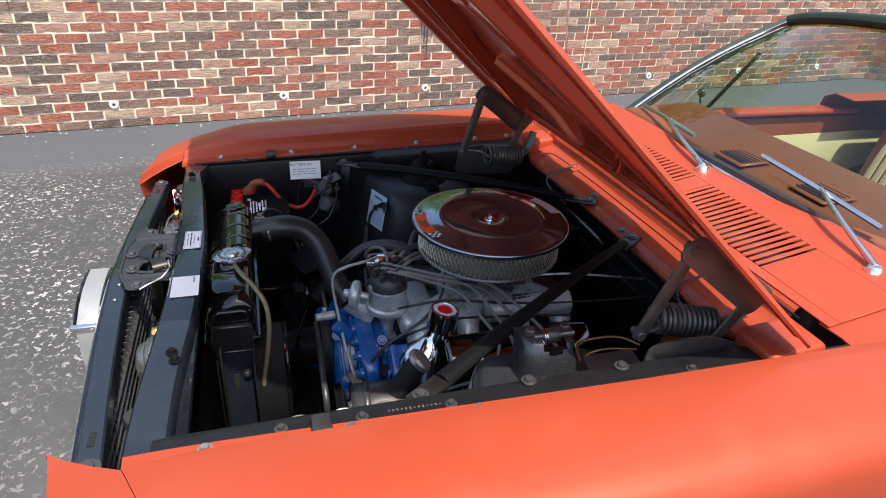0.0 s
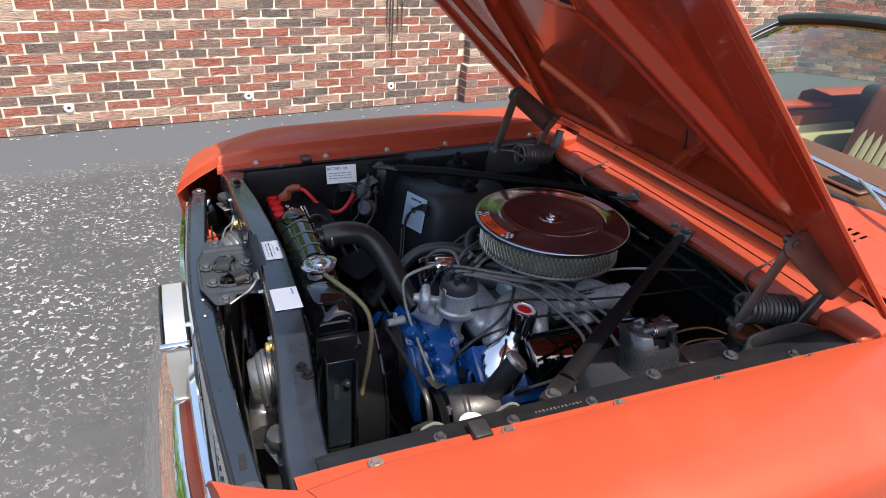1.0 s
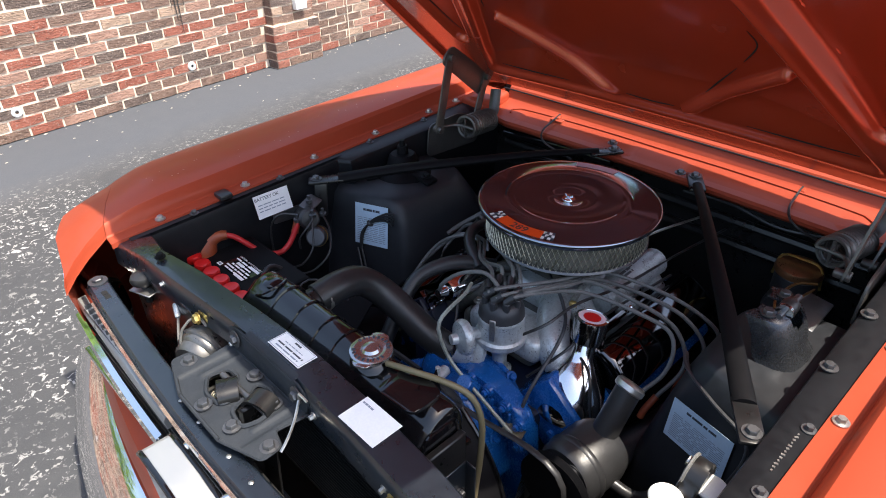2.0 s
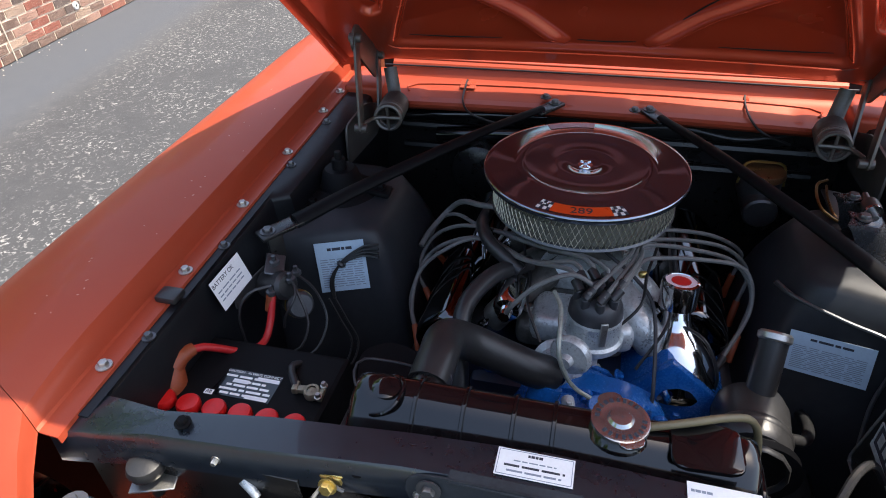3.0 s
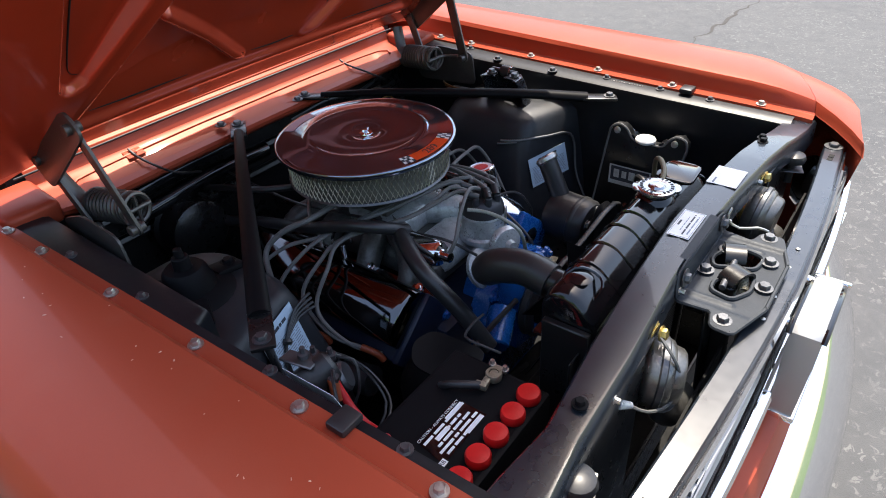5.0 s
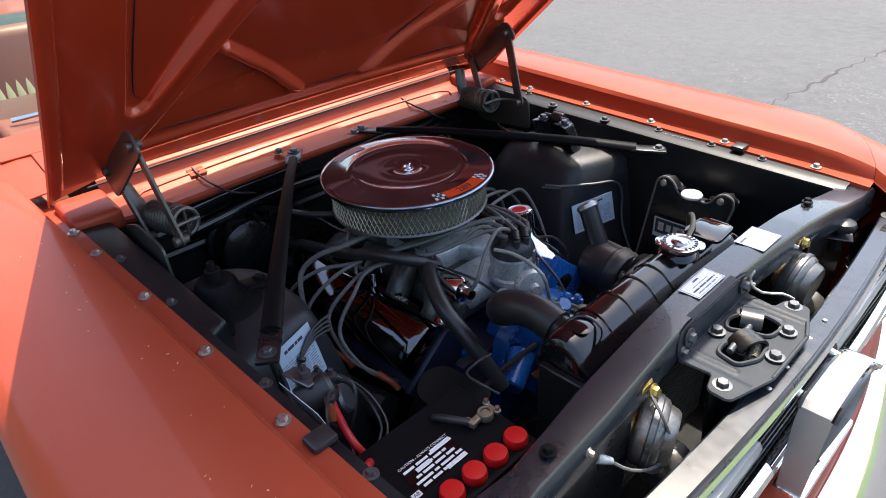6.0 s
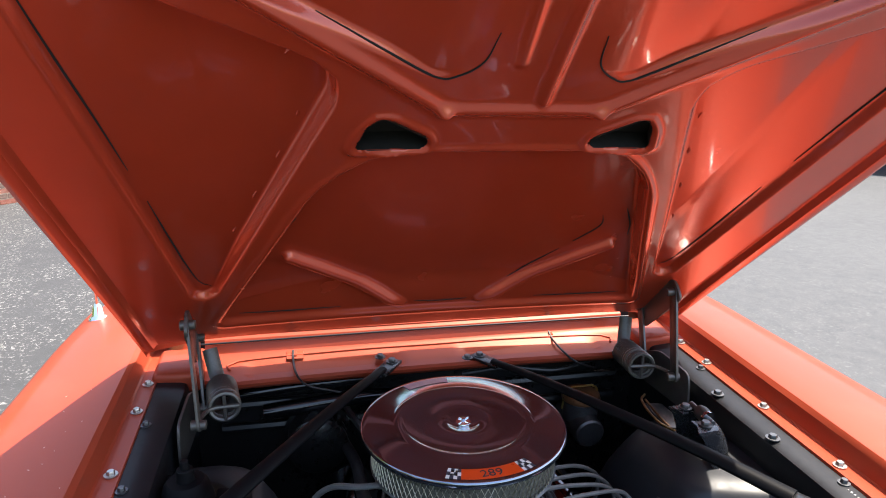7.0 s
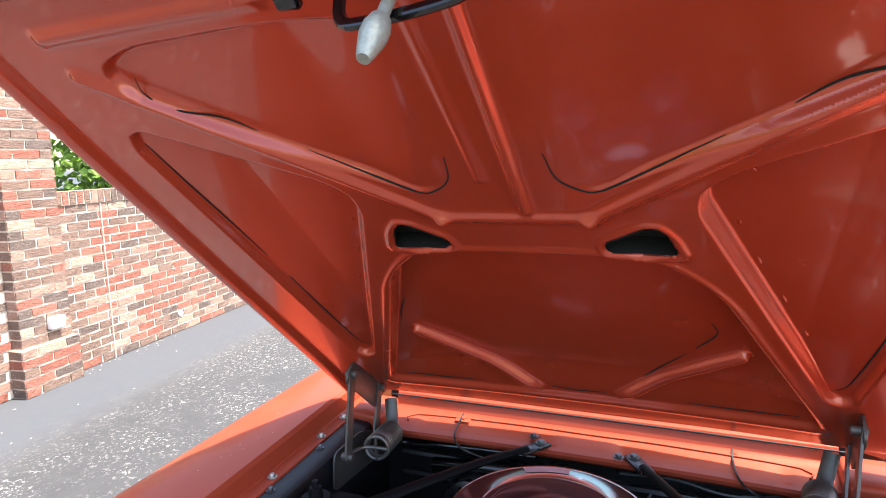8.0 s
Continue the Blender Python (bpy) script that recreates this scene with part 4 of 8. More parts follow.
def front_end():
    """Ledge, grille, corral bar, pan and bumper."""
    for s in (1, -1):
        rows = []
        for t in [k / 10 for k in range(11)]:
            y = s * 0.545 * t - 0.012
            x = -0.060 + 0.030 * t ** 1.6
            z = 0.826 - 0.012 * t
            w = 0.036
            rows.append([Vector(p) for p in ((x + w / 2 + 0.002, y, z - 0.024), (x + w / 2, y, z - 0.003), (x + w / 2 - 0.003, y, z), (x - w / 2 + 0.003, y, z), (x - w / 2, y, z - 0.004), (x - w / 2 - 0.002, y, z - 0.02))])
        ledge = part("front_ledge", thicken(loft(bmesh.new(), rows), 0.002), RAILBLACK, CAR, "black ledge above the grille")
        for t, dx in ((0.08, 0), (0.19, 0)):
            part("ledge_rivet", fresh((lathe, [(0, 0.0015), (0.0022, 0.0012), (0.0038, 0)], pose(-0.058, s * 0.545 * t * 0.98 - 0.005, 0.8255), 12)), ZINC, ledge)
        for t in (0.86, 0.89):
            part("ledge_slot", fresh((box, (-0.035, s * 0.545 * t - 0.012, 0.8155), (0.010, 0.014, 0.002), (0, 0, 0), 0.0005)), VOID, ledge)
        part("ledge_bolt", bolt(bmesh.new(), (-0.030, s * 0.535 - 0.012, 0.814), (0, 0, 1), 0.010, 0.018), STEEL, ledge)
        # bright lip and lower moulding
        for dx, dz, w, h, name in ((-0.023, -0.010, 0.008, 0.012, "lip_moulding"),):
            rows = []
            for t in [k / 10 for k in range(11)]:
                y, x, z = s * 0.56 * t - 0.012, -0.060 + 0.030 * t ** 1.6 + dx, 0.826 - 0.012 * t + dz
                rows.append([Vector(p) for p in ((x + w / 2, y, z), (x, y, z + h / 2), (x - w / 2, y, z), (x, y, z - h / 2))])
            part(name, loft(bmesh.new(), rows, True, True), CHROME, CAR, "bright metal moulding")
    # egg-crate grille of thin black bars
    grille = part("grille_backing", fresh((box, (-0.010, 0, 0.60), (0.004, 1.0, 0.24), (0, 0, 0), 0.0)), VOID, CAR)
    for k in range(12):
        part("grille_slat", fresh((box, (-0.050, 0, 0.52 + 0.022 * k), (0.045, 1.04, 0.0025), (0, 20, 0), 0.0006)), STEEL, grille)
    for k in range(-24, 25):
        part("grille_bar", fresh((box, (-0.050, k * 0.0215, 0.645), (0.036, 0.0022, 0.27), (0, 0, 0), 0.0005)), STEEL, grille)
    # broad bright moulding round the grille mouth
    for s in (1, -1):
        rows = []
        for k in range(13):
            t = k / 12
            y = s * (0.14 + 0.425 * t)
            x = -0.068 + 0.018 * t ** 2
            w = 0.013 + 0.008 * t ** 3
            rows.append([Vector(p) for p in ((x + w, y, 0.766), (x + w - 0.003, y, 0.773), (x - w + 0.004, y, 0.770), (x - w, y, 0.762), (x - w + 0.002, y, 0.745), (x + w, y, 0.745))])
        part("grille_moulding", loft(bmesh.new(), rows, True, True), ANODISED, CAR, "pale anodised grille moulding")
        rows = [[Vector(p) for p in ((x, y, 0.742), (x - 0.010, y, 0.738), (x - 0.013, y, 0.726), (x, y, 0.720))] for y, x in [(s * (0.14 + 0.0425 * k), -0.090 + 0.02 * (k / 10) ** 2) for k in range(11)]]
        part("inner_moulding", loft(bmesh.new(), rows, True, True), CHROME, CAR, "thin bright moulding")
    # a bowed pale frame ahead of the grille's middle
    arch = [(-0.124, 0.650), (-0.126, 0.713), (-0.120, 0.772), (-0.112, 0.782), (-0.075, 0.798), (-0.030, 0.808), (0.020, 0.810), (0.060, 0.808), (0.072, 0.800), (0.078, 0.780), (0.080, 0.650)]
    rows = [[Vector((-0.115 + dx * (1.0 if z > 0.70 else 0.8), y, z + dz)) for dx, dz in ((-0.021, -0.008), (-0.021, -0.002), (-0.018, 0.0), (0.018, 0.0), (0.021, -0.002), (0.021, -0.008))] for y, z in arch]
    frame_top = part("emblem_frame", loft(bmesh.new(), rows, True, True), ANODISED, CAR, "pale bowed emblem frame with dark edges", 30)
    for dx in (-0.0225, 0.0225):
        part("dark_edge", fresh((tube, [(-0.115 + dx, y, z - 0.004) for y, z in arch[2:9]], 0.0045, 8, 0.02)), GLOSSK, frame_top)
    part("frame_corner", fresh((box, (-0.118, -0.120, 0.776), (0.056, 0.012, 0.010), (12, 0, 0), 0.003, 2)), CHROME, frame_top, "bright corner piece")
    part("frame_bottom", fresh((box, (-0.115, -0.022, 0.645), (0.044, 0.212, 0.012), (0, 0, 0), 0.003, 2)), CHROME, frame_top)
    for y in (0.040, -0.080):
        part("frame_stay", fresh((rod, (-0.095, y, 0.790), (-0.060, y, 0.795), 0.008)), DULLCHROME, frame_top)
    part("grille_bar_long", fresh((box, (-0.085, 0.0, 0.682), (0.020, 1.04, 0.016), (0, 0, 0), 0.004, 2)), CHROME, CAR, "bright horizontal grille bar")
    # painted pan and chrome bumper
    rows = []
    for k in range(21):
        y = -0.80 + 0.08 * k
        b = -0.085 + 0.12 * (abs(y) / 0.8) ** 2.2
        rows.append([Vector(p) for p in ((b + 0.03, y, 0.625), (b, y, 0.620), (b - 0.035, y, 0.600), (b - 0.050, y, 0.56), (b - 0.045, y, 0.42), (b, y, 0.30))])
    part("front_pan", thicken(loft(bmesh.new(), rows), 0.002), PAINT, CAR, "copper-orange pan under the grille")
    rows = []
    for k in range(41):
        t = -1 + k / 20
        y = 0.90 * math.copysign(abs(t) ** 0.9, t)
        b = -0.196 + 0.15 * (abs(y) / 0.86) ** 2.4
        rows.append([Vector((b + dx, y, z)) for dx, z in ((0.070, 0.508), (0.060, 0.514), (0.048, 0.509), (0.026, 0.490), (0.002, 0.466), (-0.018, 0.442), (-0.032, 0.418), (-0.034, 0.396), (-0.02, 0.378), (0.02, 0.372))])
    part("bumper", thicken(loft(bmesh.new(), rows), 0.003), CHROME, CAR, "polished chrome front bumper", 50)


front_end()


def hood_latch():
    """Pressed tray under the rail: an upright wall bolted to it, two shaped openings with rolled rims, and black claws."""
    m = facing((0.0, 0.033, 0.838), (0, -1, 0), (1, 0, 0))
    out = rounded([(-0.108, 0.052), (-0.104, 0.002), (-0.136, -0.006), (-0.138, -0.034), (-0.106, -0.044), (-0.060, -0.058), (0.060, -0.058), (0.100, -0.044), (0.130, -0.034), (0.128, -0.004), (0.098, 0.004), (0.106, 0.052)], 0.008, 4)
    holes = [rounded([(-0.066, -0.012), (-0.034, -0.030), (0.002, -0.026), (0.006, -0.006), (-0.020, 0.004), (-0.030, 0.022), (-0.058, 0.020)], 0.010, 4),
             rounded([(0.000, 0.034), (0.014, 0.010), (0.022, -0.020), (0.062, -0.026), (0.070, 0.004), (0.054, 0.032), (0.026, 0.044)], 0.012, 4)]

    def within(p, poly):
        odd = False
        for (ax, ay), (bx, by) in zip(poly, poly[1:] + poly[:1]):
            if (ay > p[1]) != (by > p[1]) and p[0] < ax + (p[1] - ay) * (bx - ax) / (by - ay):
                odd = not odd
        return odd

    bm = bmesh.new()
    step, cells = 0.003, {}
    for i in range(-47, 48):
        for j in range(-20, 19):
            c = ((i + 0.5) * step, (j + 0.5) * step)
            if not within(c, out) or any(within(c, h) for h in holes):
                continue
            quad = []
            for a, b in ((i, j), (i + 1, j), (i + 1, j + 1), (i, j + 1)):
                if (a, b) not in cells:
                    x, y = a * step, b * step
                    lift = 0.004 * smoothed((abs(x) - 0.088) / 0.010) * (y > -0.046) + 0.003 * math.exp(-((abs(x) - 0.076) / 0.004) ** 2) * (y > -0.02)
                    cells[a, b] = bm.verts.new(m @ Vector((x, y, lift)))
                quad.append(cells[a, b])
            bm.faces.new(quad)
    plate = part("latch_plate", thicken(bm, 0.0025), LATCH, CAR, "dusty grey steel bonnet latch plate", 50)
    edge = [tuple(m @ Vector((x, y, 0.0012))) for x, y in out]
    part("rolled_rim", fresh((tube, edge + edge[:1], 0.0030, 6, 0.02)), LATCH, plate)
    for h in holes:
        ring = [tuple(m @ Vector((x, y, 0.0022))) for x, y in h]
        part("opening_rim", fresh((tube, ring + ring[:1], 0.0034, 6, 0.02)), LATCH, plate)
    wall = rounded([(-0.106, -0.002), (0.104, -0.002), (0.110, 0.018), (0.104, 0.040), (0.074, 0.046), (-0.080, 0.046), (-0.108, 0.040), (-0.112, 0.018)], 0.012)
    part("upright_wall", fresh((prism, wall, 0.003, facing((0.054, 0.033, 0.838), (0, -1, 0), (0.10, 0, 1)), 0.001)), LATCH, plate)
    part("upper_flange", fresh((box, (0.062, 0.028, 0.8815), (0.016, 0.140, 0.003), (0, -8, 0), 0.001)), LATCH, plate)
    for y, z in ((0.117, 0.866), (-0.054, 0.866)):
        part("latch_bolt", bolt(bmesh.new(), (0.0515, y, z), (-1, 0, 0.1), 0.008, 0.014), STEEL, plate)
    for x, y in ((0.041, 0.048), (0.030, -0.022), (-0.016, -0.086), (-0.034, -0.019), (-0.043, 0.048), (-0.016, 0.150)):
        part("latch_bolt", bolt(bmesh.new(), (x, y, 0.8405), (0, 0, 1), 0.0085, 0.013), STEEL, plate)
    # two curved claws that take the striker
    for lx, ly, turn in ((-0.014, -0.004, -25), (0.044, 0.016, 20)):
        mm = m @ pose(lx, ly, 0.0, 0, 0, turn)
        rows = []
        for k in range(9):
            a = radians(-20 + 25 * k)
            rows.append([mm @ Vector((0.024 * math.cos(a), w, 0.004 + 0.016 * math.sin(a))) for w in (-0.015, -0.005, 0.005, 0.015)])
        part("latch_claw", thicken(loft(bmesh.new(), rows), 0.004), BLACK, plate, "black curved latch claw")
    part("claw_pivot", fresh((rod, tuple(m @ Vector((-0.050, 0.006, 0.006))), tuple(m @ Vector((0.066, 0.012, 0.006))), 0.005)), STEEL, plate)
    part("latch_spring", fresh((coil, tuple(m @ Vector((-0.030, -0.020, -0.004))), tuple(m @ Vector((0.004, -0.012, -0.002))), 0.006, 0.0012, 10)), LEAD, plate)
    part("spring_wire", fresh((tube, [(0.050, -0.085, 0.876), (0.047, -0.072, 0.884), (0.048, -0.066, 0.868), (0.030, -0.078, 0.850), (0.006, -0.098, 0.848), (-0.010, -0.105, 0.842)], 0.0022, 6)), ZINC, plate)
    part("latch_brace", fresh((box, (-0.005, 0.033, 0.68), (0.030, 0.050, 0.30), (0, 4, 0), 0.004), (box, (0.012, 0.033, 0.70), (0.004, 0.13, 0.27), (0, 4, 0), 0.001)), BLACK, CAR, "black upright latch brace")


hood_latch()


def bonnet_rest(y, x):
    m = Matrix.Translation((x, y, 0.79))
    r = part("adjustable_rest", fresh((lathe, [(0.008, -0.03), (0.008, 0.015), (0.022, 0.017), (0.024, 0.024), (0.021, 0.032), (0.012, 0.036), (0, 0.037)], m, 20)), RUBBER, CAR, "round rubber bonnet rest on a bracket")
    part("rest_bracket", fresh((box, (x + 0.005, y - 0.004, 0.792), (0.05, 0.055, 0.003), (0, 0, 20), 0.001), (box, (x + 0.028, y - 0.004, 0.765), (0.003, 0.055, 0.055), (0, 0, 20), 0.001)), ZINC if y > 0 else STEEL, r)


bonnet_rest(0.472, 0.036)
bonnet_rest(-0.455, 0.026)


def firewall_and_cowl():
    part("firewall", fresh((box, (1.165, 0, 0.55), (0.01, 1.20, 0.60), (0, 4, 0), 0.0)), BLACK, CAR, "satin black bulkhead")
    for z in (0.70, 0.76):
        part("firewall_bead", fresh((tube, [(1.150 + 0.05 * (0.85 - z), -0.5, z), (1.150 + 0.05 * (0.85 - z), 0.5, z)], 0.012, 8)), BLACK, CAR)
    # painted rail ahead of the cowl
    rows = []
    for k in range(81):
        y = -0.53 + 1.06 * k / 80
        bow = 0.016 * (1 - (y / 0.53) ** 2)
        end = 0.0 if abs(y) < 0.46 else (abs(y) - 0.46) * 0.35
        sunk = 0.005 * smoothed((abs(y) - 0.06) / 0.02) * smoothed((0.445 - abs(y)) / 0.02)
        rows.append([Vector(p) for p in ((1.092 + bow + end, y, 0.828), (1.080 + bow + end, y, 0.838), (1.078 + bow + end, y, 0.846), (1.083 + bow + end, y, 0.852), (1.106 + bow * 0.8 + end * 0.6, y, 0.855), (1.112 + bow * 0.8 + end * 0.5, y, 0.857 - sunk), (1.150, y, 0.866 - sunk), (1.158, y, 0.868), (1.176, y, 0.873), (1.184, y, 0.880), (1.189, y, 0.894), (1.197, y, 0.910), (1.206, y, 0.9158))])
    rail = part("cowl_rail", thicken(loft(bmesh.new(), rows), 0.0025), PAINT, CAR, "copper-orange flange ahead of the cowl", 28)
    part("rail_bead", fresh((tube, [(1.128, -0.47, 0.862), (1.158, -0.455, 0.869), (1.170, -0.2, 0.873), (1.170, 0, 0.873), (1.170, 0.2, 0.873), (1.158, 0.455, 0.869), (1.128, 0.47, 0.862)], 0.003, 6, 0.03)), PAINT, rail)
    for s in (1, -1):
        part("cowl_corner", fresh((box, (1.135, s * 0.575, 0.868), (0.12, 0.10, 0.05), (0, -6, 0), 0.012, 3)), PAINT, CAR, "copper-orange cowl corner")
    part("cowl_seal", fresh((tube, [(1.190, -0.55, 0.904), (1.192, 0, 0.906), (1.190, 0.55, 0.904)], 0.0024, 8, 0.05)), APRONBLACK, CAR, "black rubber cowl seal")
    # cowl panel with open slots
    # near-black filler block, painted shade below the slots
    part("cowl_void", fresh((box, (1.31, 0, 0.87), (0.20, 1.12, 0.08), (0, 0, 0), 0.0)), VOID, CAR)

    def cz(x):
        return 0.918 + (x - 1.21) * 0.20

    def slab(x0, x1, y0, y1, name, lift=0.0):
        part(name, fresh((box, ((x0 + x1) / 2, (y0 + y1) / 2, cz((x0 + x1) / 2) + lift), ((x1 - x0) * 1.02, y1 - y0, 0.004), (0, -11.3, 0), 0.0012)), PAINT, CAR)

    slab(1.205, 1.228, -0.60, 0.60, "cowl_panel")
    slab(1.366, 1.47, -0.66, 0.66, "cowl_panel")
    slab(1.228, 1.366, -0.60, -0.392, "cowl_panel")
    slab(1.228, 1.366, 0.392, 0.60, "cowl_panel")
    slab(1.228, 1.366, -0.030, 0.030, "cowl_panel")
    for s in (1, -1):
        for k in range(18):
            y = s * (0.040 + 0.020 * k)
            slab(1.228, 1.366, y - 0.0055, y + 0.0055, "cowl_bar", 0.001)
    for s in (1, -1):
        bm = loft(bmesh.new(), [[Vector(p) for p in ((x, s * 0.58, cz(x) - 0.004), (x, s * 0.63, cz(x) - 0.002), (x, s * 0.68, cz(x) - 0.006))] for x in (1.205, 1.3, 1.47)])
        part("cowl_side", thicken(bm, 0.003), PAINT, CAR)
    # wire clips on the rail
    for y, x in ((0.325, 1.188), (-0.325, 1.200)):
        clip = part("wire_clip", fresh((box, (x - 0.022, y, 0.8715), (0.030, 0.040, 0.003), (0, -14, 0), 0.001), (box, (x - 0.022, y, 0.8745), (0.016, 0.010, 0.006), (0, -14, 0), 0.002)), PAINT, CAR, "small painted wire clip")
        part("clip_wire", fresh((tube, [(x - 0.012, y + 0.004, 0.880), (x - 0.045, y + 0.004, 0.869), (x - 0.10, y - 0.004, 0.858), (x - 0.122, y - 0.03, 0.838), (x - 0.09, y - 0.10, 0.80)], 0.0028, 6)), RUBBER, clip)


firewall_and_cowl()


def hinge(s):
    h = thing("bonnet_hinge", "dark oiled steel bonnet hinge with a coil spring", "hinge", "bonnet hinges")
    x0 = 0.0 if s > 0 else 0.022

    def P(x, y, z):
        return (x + x0, s * y, z)

    a, b, c, d = P(0.920, 0.512, 1.056), P(0.862, 0.498, 0.878), P(1.075, 0.525, 0.968), P(1.010, 0.512, 0.835)
    for name, p, q, w in (("front_link", a, b, 0.026), ("rear_link", c, d, 0.022)):
        mid, way = (Vector(p) + Vector(q)) / 2, Vector(q) - Vector(p)
        m = facing(mid, way, (0, 1, 0)) @ pose(0, 0, 0, 90)
        bm = bmesh.new()
        L = way.length / 2
        prism(bm, rounded([(-L - 0.012, -w / 2), (L + 0.012, -w / 2), (L + 0.012, w / 2), (-L - 0.012, w / 2)], w * 0.48), 0.005, facing(mid, way, (way.cross(Vector((0, 1, 0))))) , 0.001)
        part(name, bm, HINGE, h)
    # plate that bolts to the bonnet
    m = facing(P(0.995, 0.522, 1.012), Vector(P(1.105, 0.53, 0.945)) - Vector(P(0.905, 0.51, 1.08)), (0.6, 0, 0.8))
    part("bonnet_plate", fresh((prism, rounded([(-0.11, -0.03), (0.11, -0.045), (0.12, 0.02), (-0.10, 0.024)], 0.02), 0.006, m, 0.001)), HINGE, h)
    # base plate on the inner wing
    m = facing(P(0.95, 0.535, 0.85), (1, 0, 0), (0, 0, 1))
    part("base_plate", fresh((prism, rounded([(-0.10, -0.06), (0.10, -0.07), (0.12, 0.0), (0.03, 0.035), (-0.09, 0.03)], 0.02), 0.005, m, 0.001)), HINGE, h)
    bm = fresh((coil, P(0.925, 0.457, 0.877), P(1.045, 0.478, 0.862), 0.028, 0.0045, 12))
    part("spring", bm, HINGE, h, "coiled steel spring")
    bm = fresh((tube, [P(0.93, 0.43, 0.877), P(0.925, 0.457, 0.879), P(0.918, 0.484, 0.879), P(0.88, 0.498, 0.88)], 0.0045, 8))
    tube(bm, [P(0.926, 0.457, 0.85), P(0.924, 0.457, 0.903)], 0.0035, 6)
    part("spring_hook", bm, HINGE, h)
    part("spring_arm", fresh((tube, [P(1.04, 0.478, 0.862), P(1.075, 0.49, 0.875), P(1.10, 0.505, 0.93)], 0.016, 8, 0.01, 0.4)), HINGE, h)
    for p in (a, b, c, d):
        v = Vector(p)
        part("pivot", fresh((rod, tuple(v + Vector((0, s * 0.012, 0))), tuple(v - Vector((0, s * 0.016, 0))), 0.010, 0.009)), HINGE, h)


for s in (1, -1):
    hinge(s)

# ---- bonnet: u runs from its hinge line to its nose, v to the car's right ----
HOOD_ANGLE = 41.8
HO = Vector((1.062, 0.0, 0.983))
HU = Vector((-math.cos(radians(HOOD_ANGLE)), 0, math.sin(radians(HOOD_ANGLE))))
HN = Vector((math.sin(radians(HOOD_ANGLE)), 0, math.cos(radians(HOOD_ANGLE))))


def hood_at(u, v, n=0.0):
    return HO + u * HU + n * HN + Vector((0, v, 0))


def inside(p, poly, radius):
    """Signed distance to a convex outline with round corners: negative inside."""
    worst = []
    for a, b in zip(poly, poly[1:] + poly[:1]):
        ex, ey = b[0] - a[0], b[1] - a[1]
        L = math.hypot(ex, ey)
        worst.append(((p[0] - a[0]) * ey - (p[1] - a[1]) * ex) / L + radius)
    outer = math.sqrt(sum(max(w, 0) ** 2 for w in sorted(worst)[-2:]))
    return (outer if outer > 0 else max(worst)) - radius


def orient(poly):
    area = sum(a[0] * b[1] - a[1] * b[0] for a, b in zip(poly, poly[1:] + poly[:1]))
    return poly if area > 0 else poly[::-1]


POCKETS = []
for s in (1, -1):
    POCKETS.append((orient([(0.745, s * 0.232), (0.162, s * 0.460), (0.162, s * 0.502), (0.905, s * 0.550), (0.932, s * 0.522), (0.790, s * 0.250)]), 0.026, 0.027, 0.019))
    POCKETS.append((orient([(0.768, s * 0.125), (0.790, s * 0.068), (0.850, s * 0.058), (1.062, s * 0.052), (1.072, s * 0.140), (1.062, s * 0.430), (1.035, s * 0.480), (0.985, s * 0.468), (0.956, s * 0.434)]), 0.020, 0.013, 0.013))
LOWER = (orient([(0.025, 0.474), (0.545, 0.262), (0.622, 0.175), (0.622, -0.175), (0.545, -0.262), (0.025, -0.474)]), 0.02, 0.036, 0.014)
HOLES = [orient([(0.699, s * 0.180), (0.687, s * 0.200), (0.632, s * 0.217), (0.637, s * 0.120), (0.656, s * 0.116)]) for s in (1, -1)]


def smooth(t):
    t = max(0.0, min(1.0, t))
    return t * t * (3 - 2 * t)


def segment_gap(p, a, b):
    ex, ey = b[0] - a[0], b[1] - a[1]
    t = max(0, min(1, ((p[0] - a[0]) * ex + (p[1] - a[1]) * ey) / (ex * ex + ey * ey)))
    return math.hypot(p[0] - a[0] - t * ex, p[1] - a[1] - t * ey), t


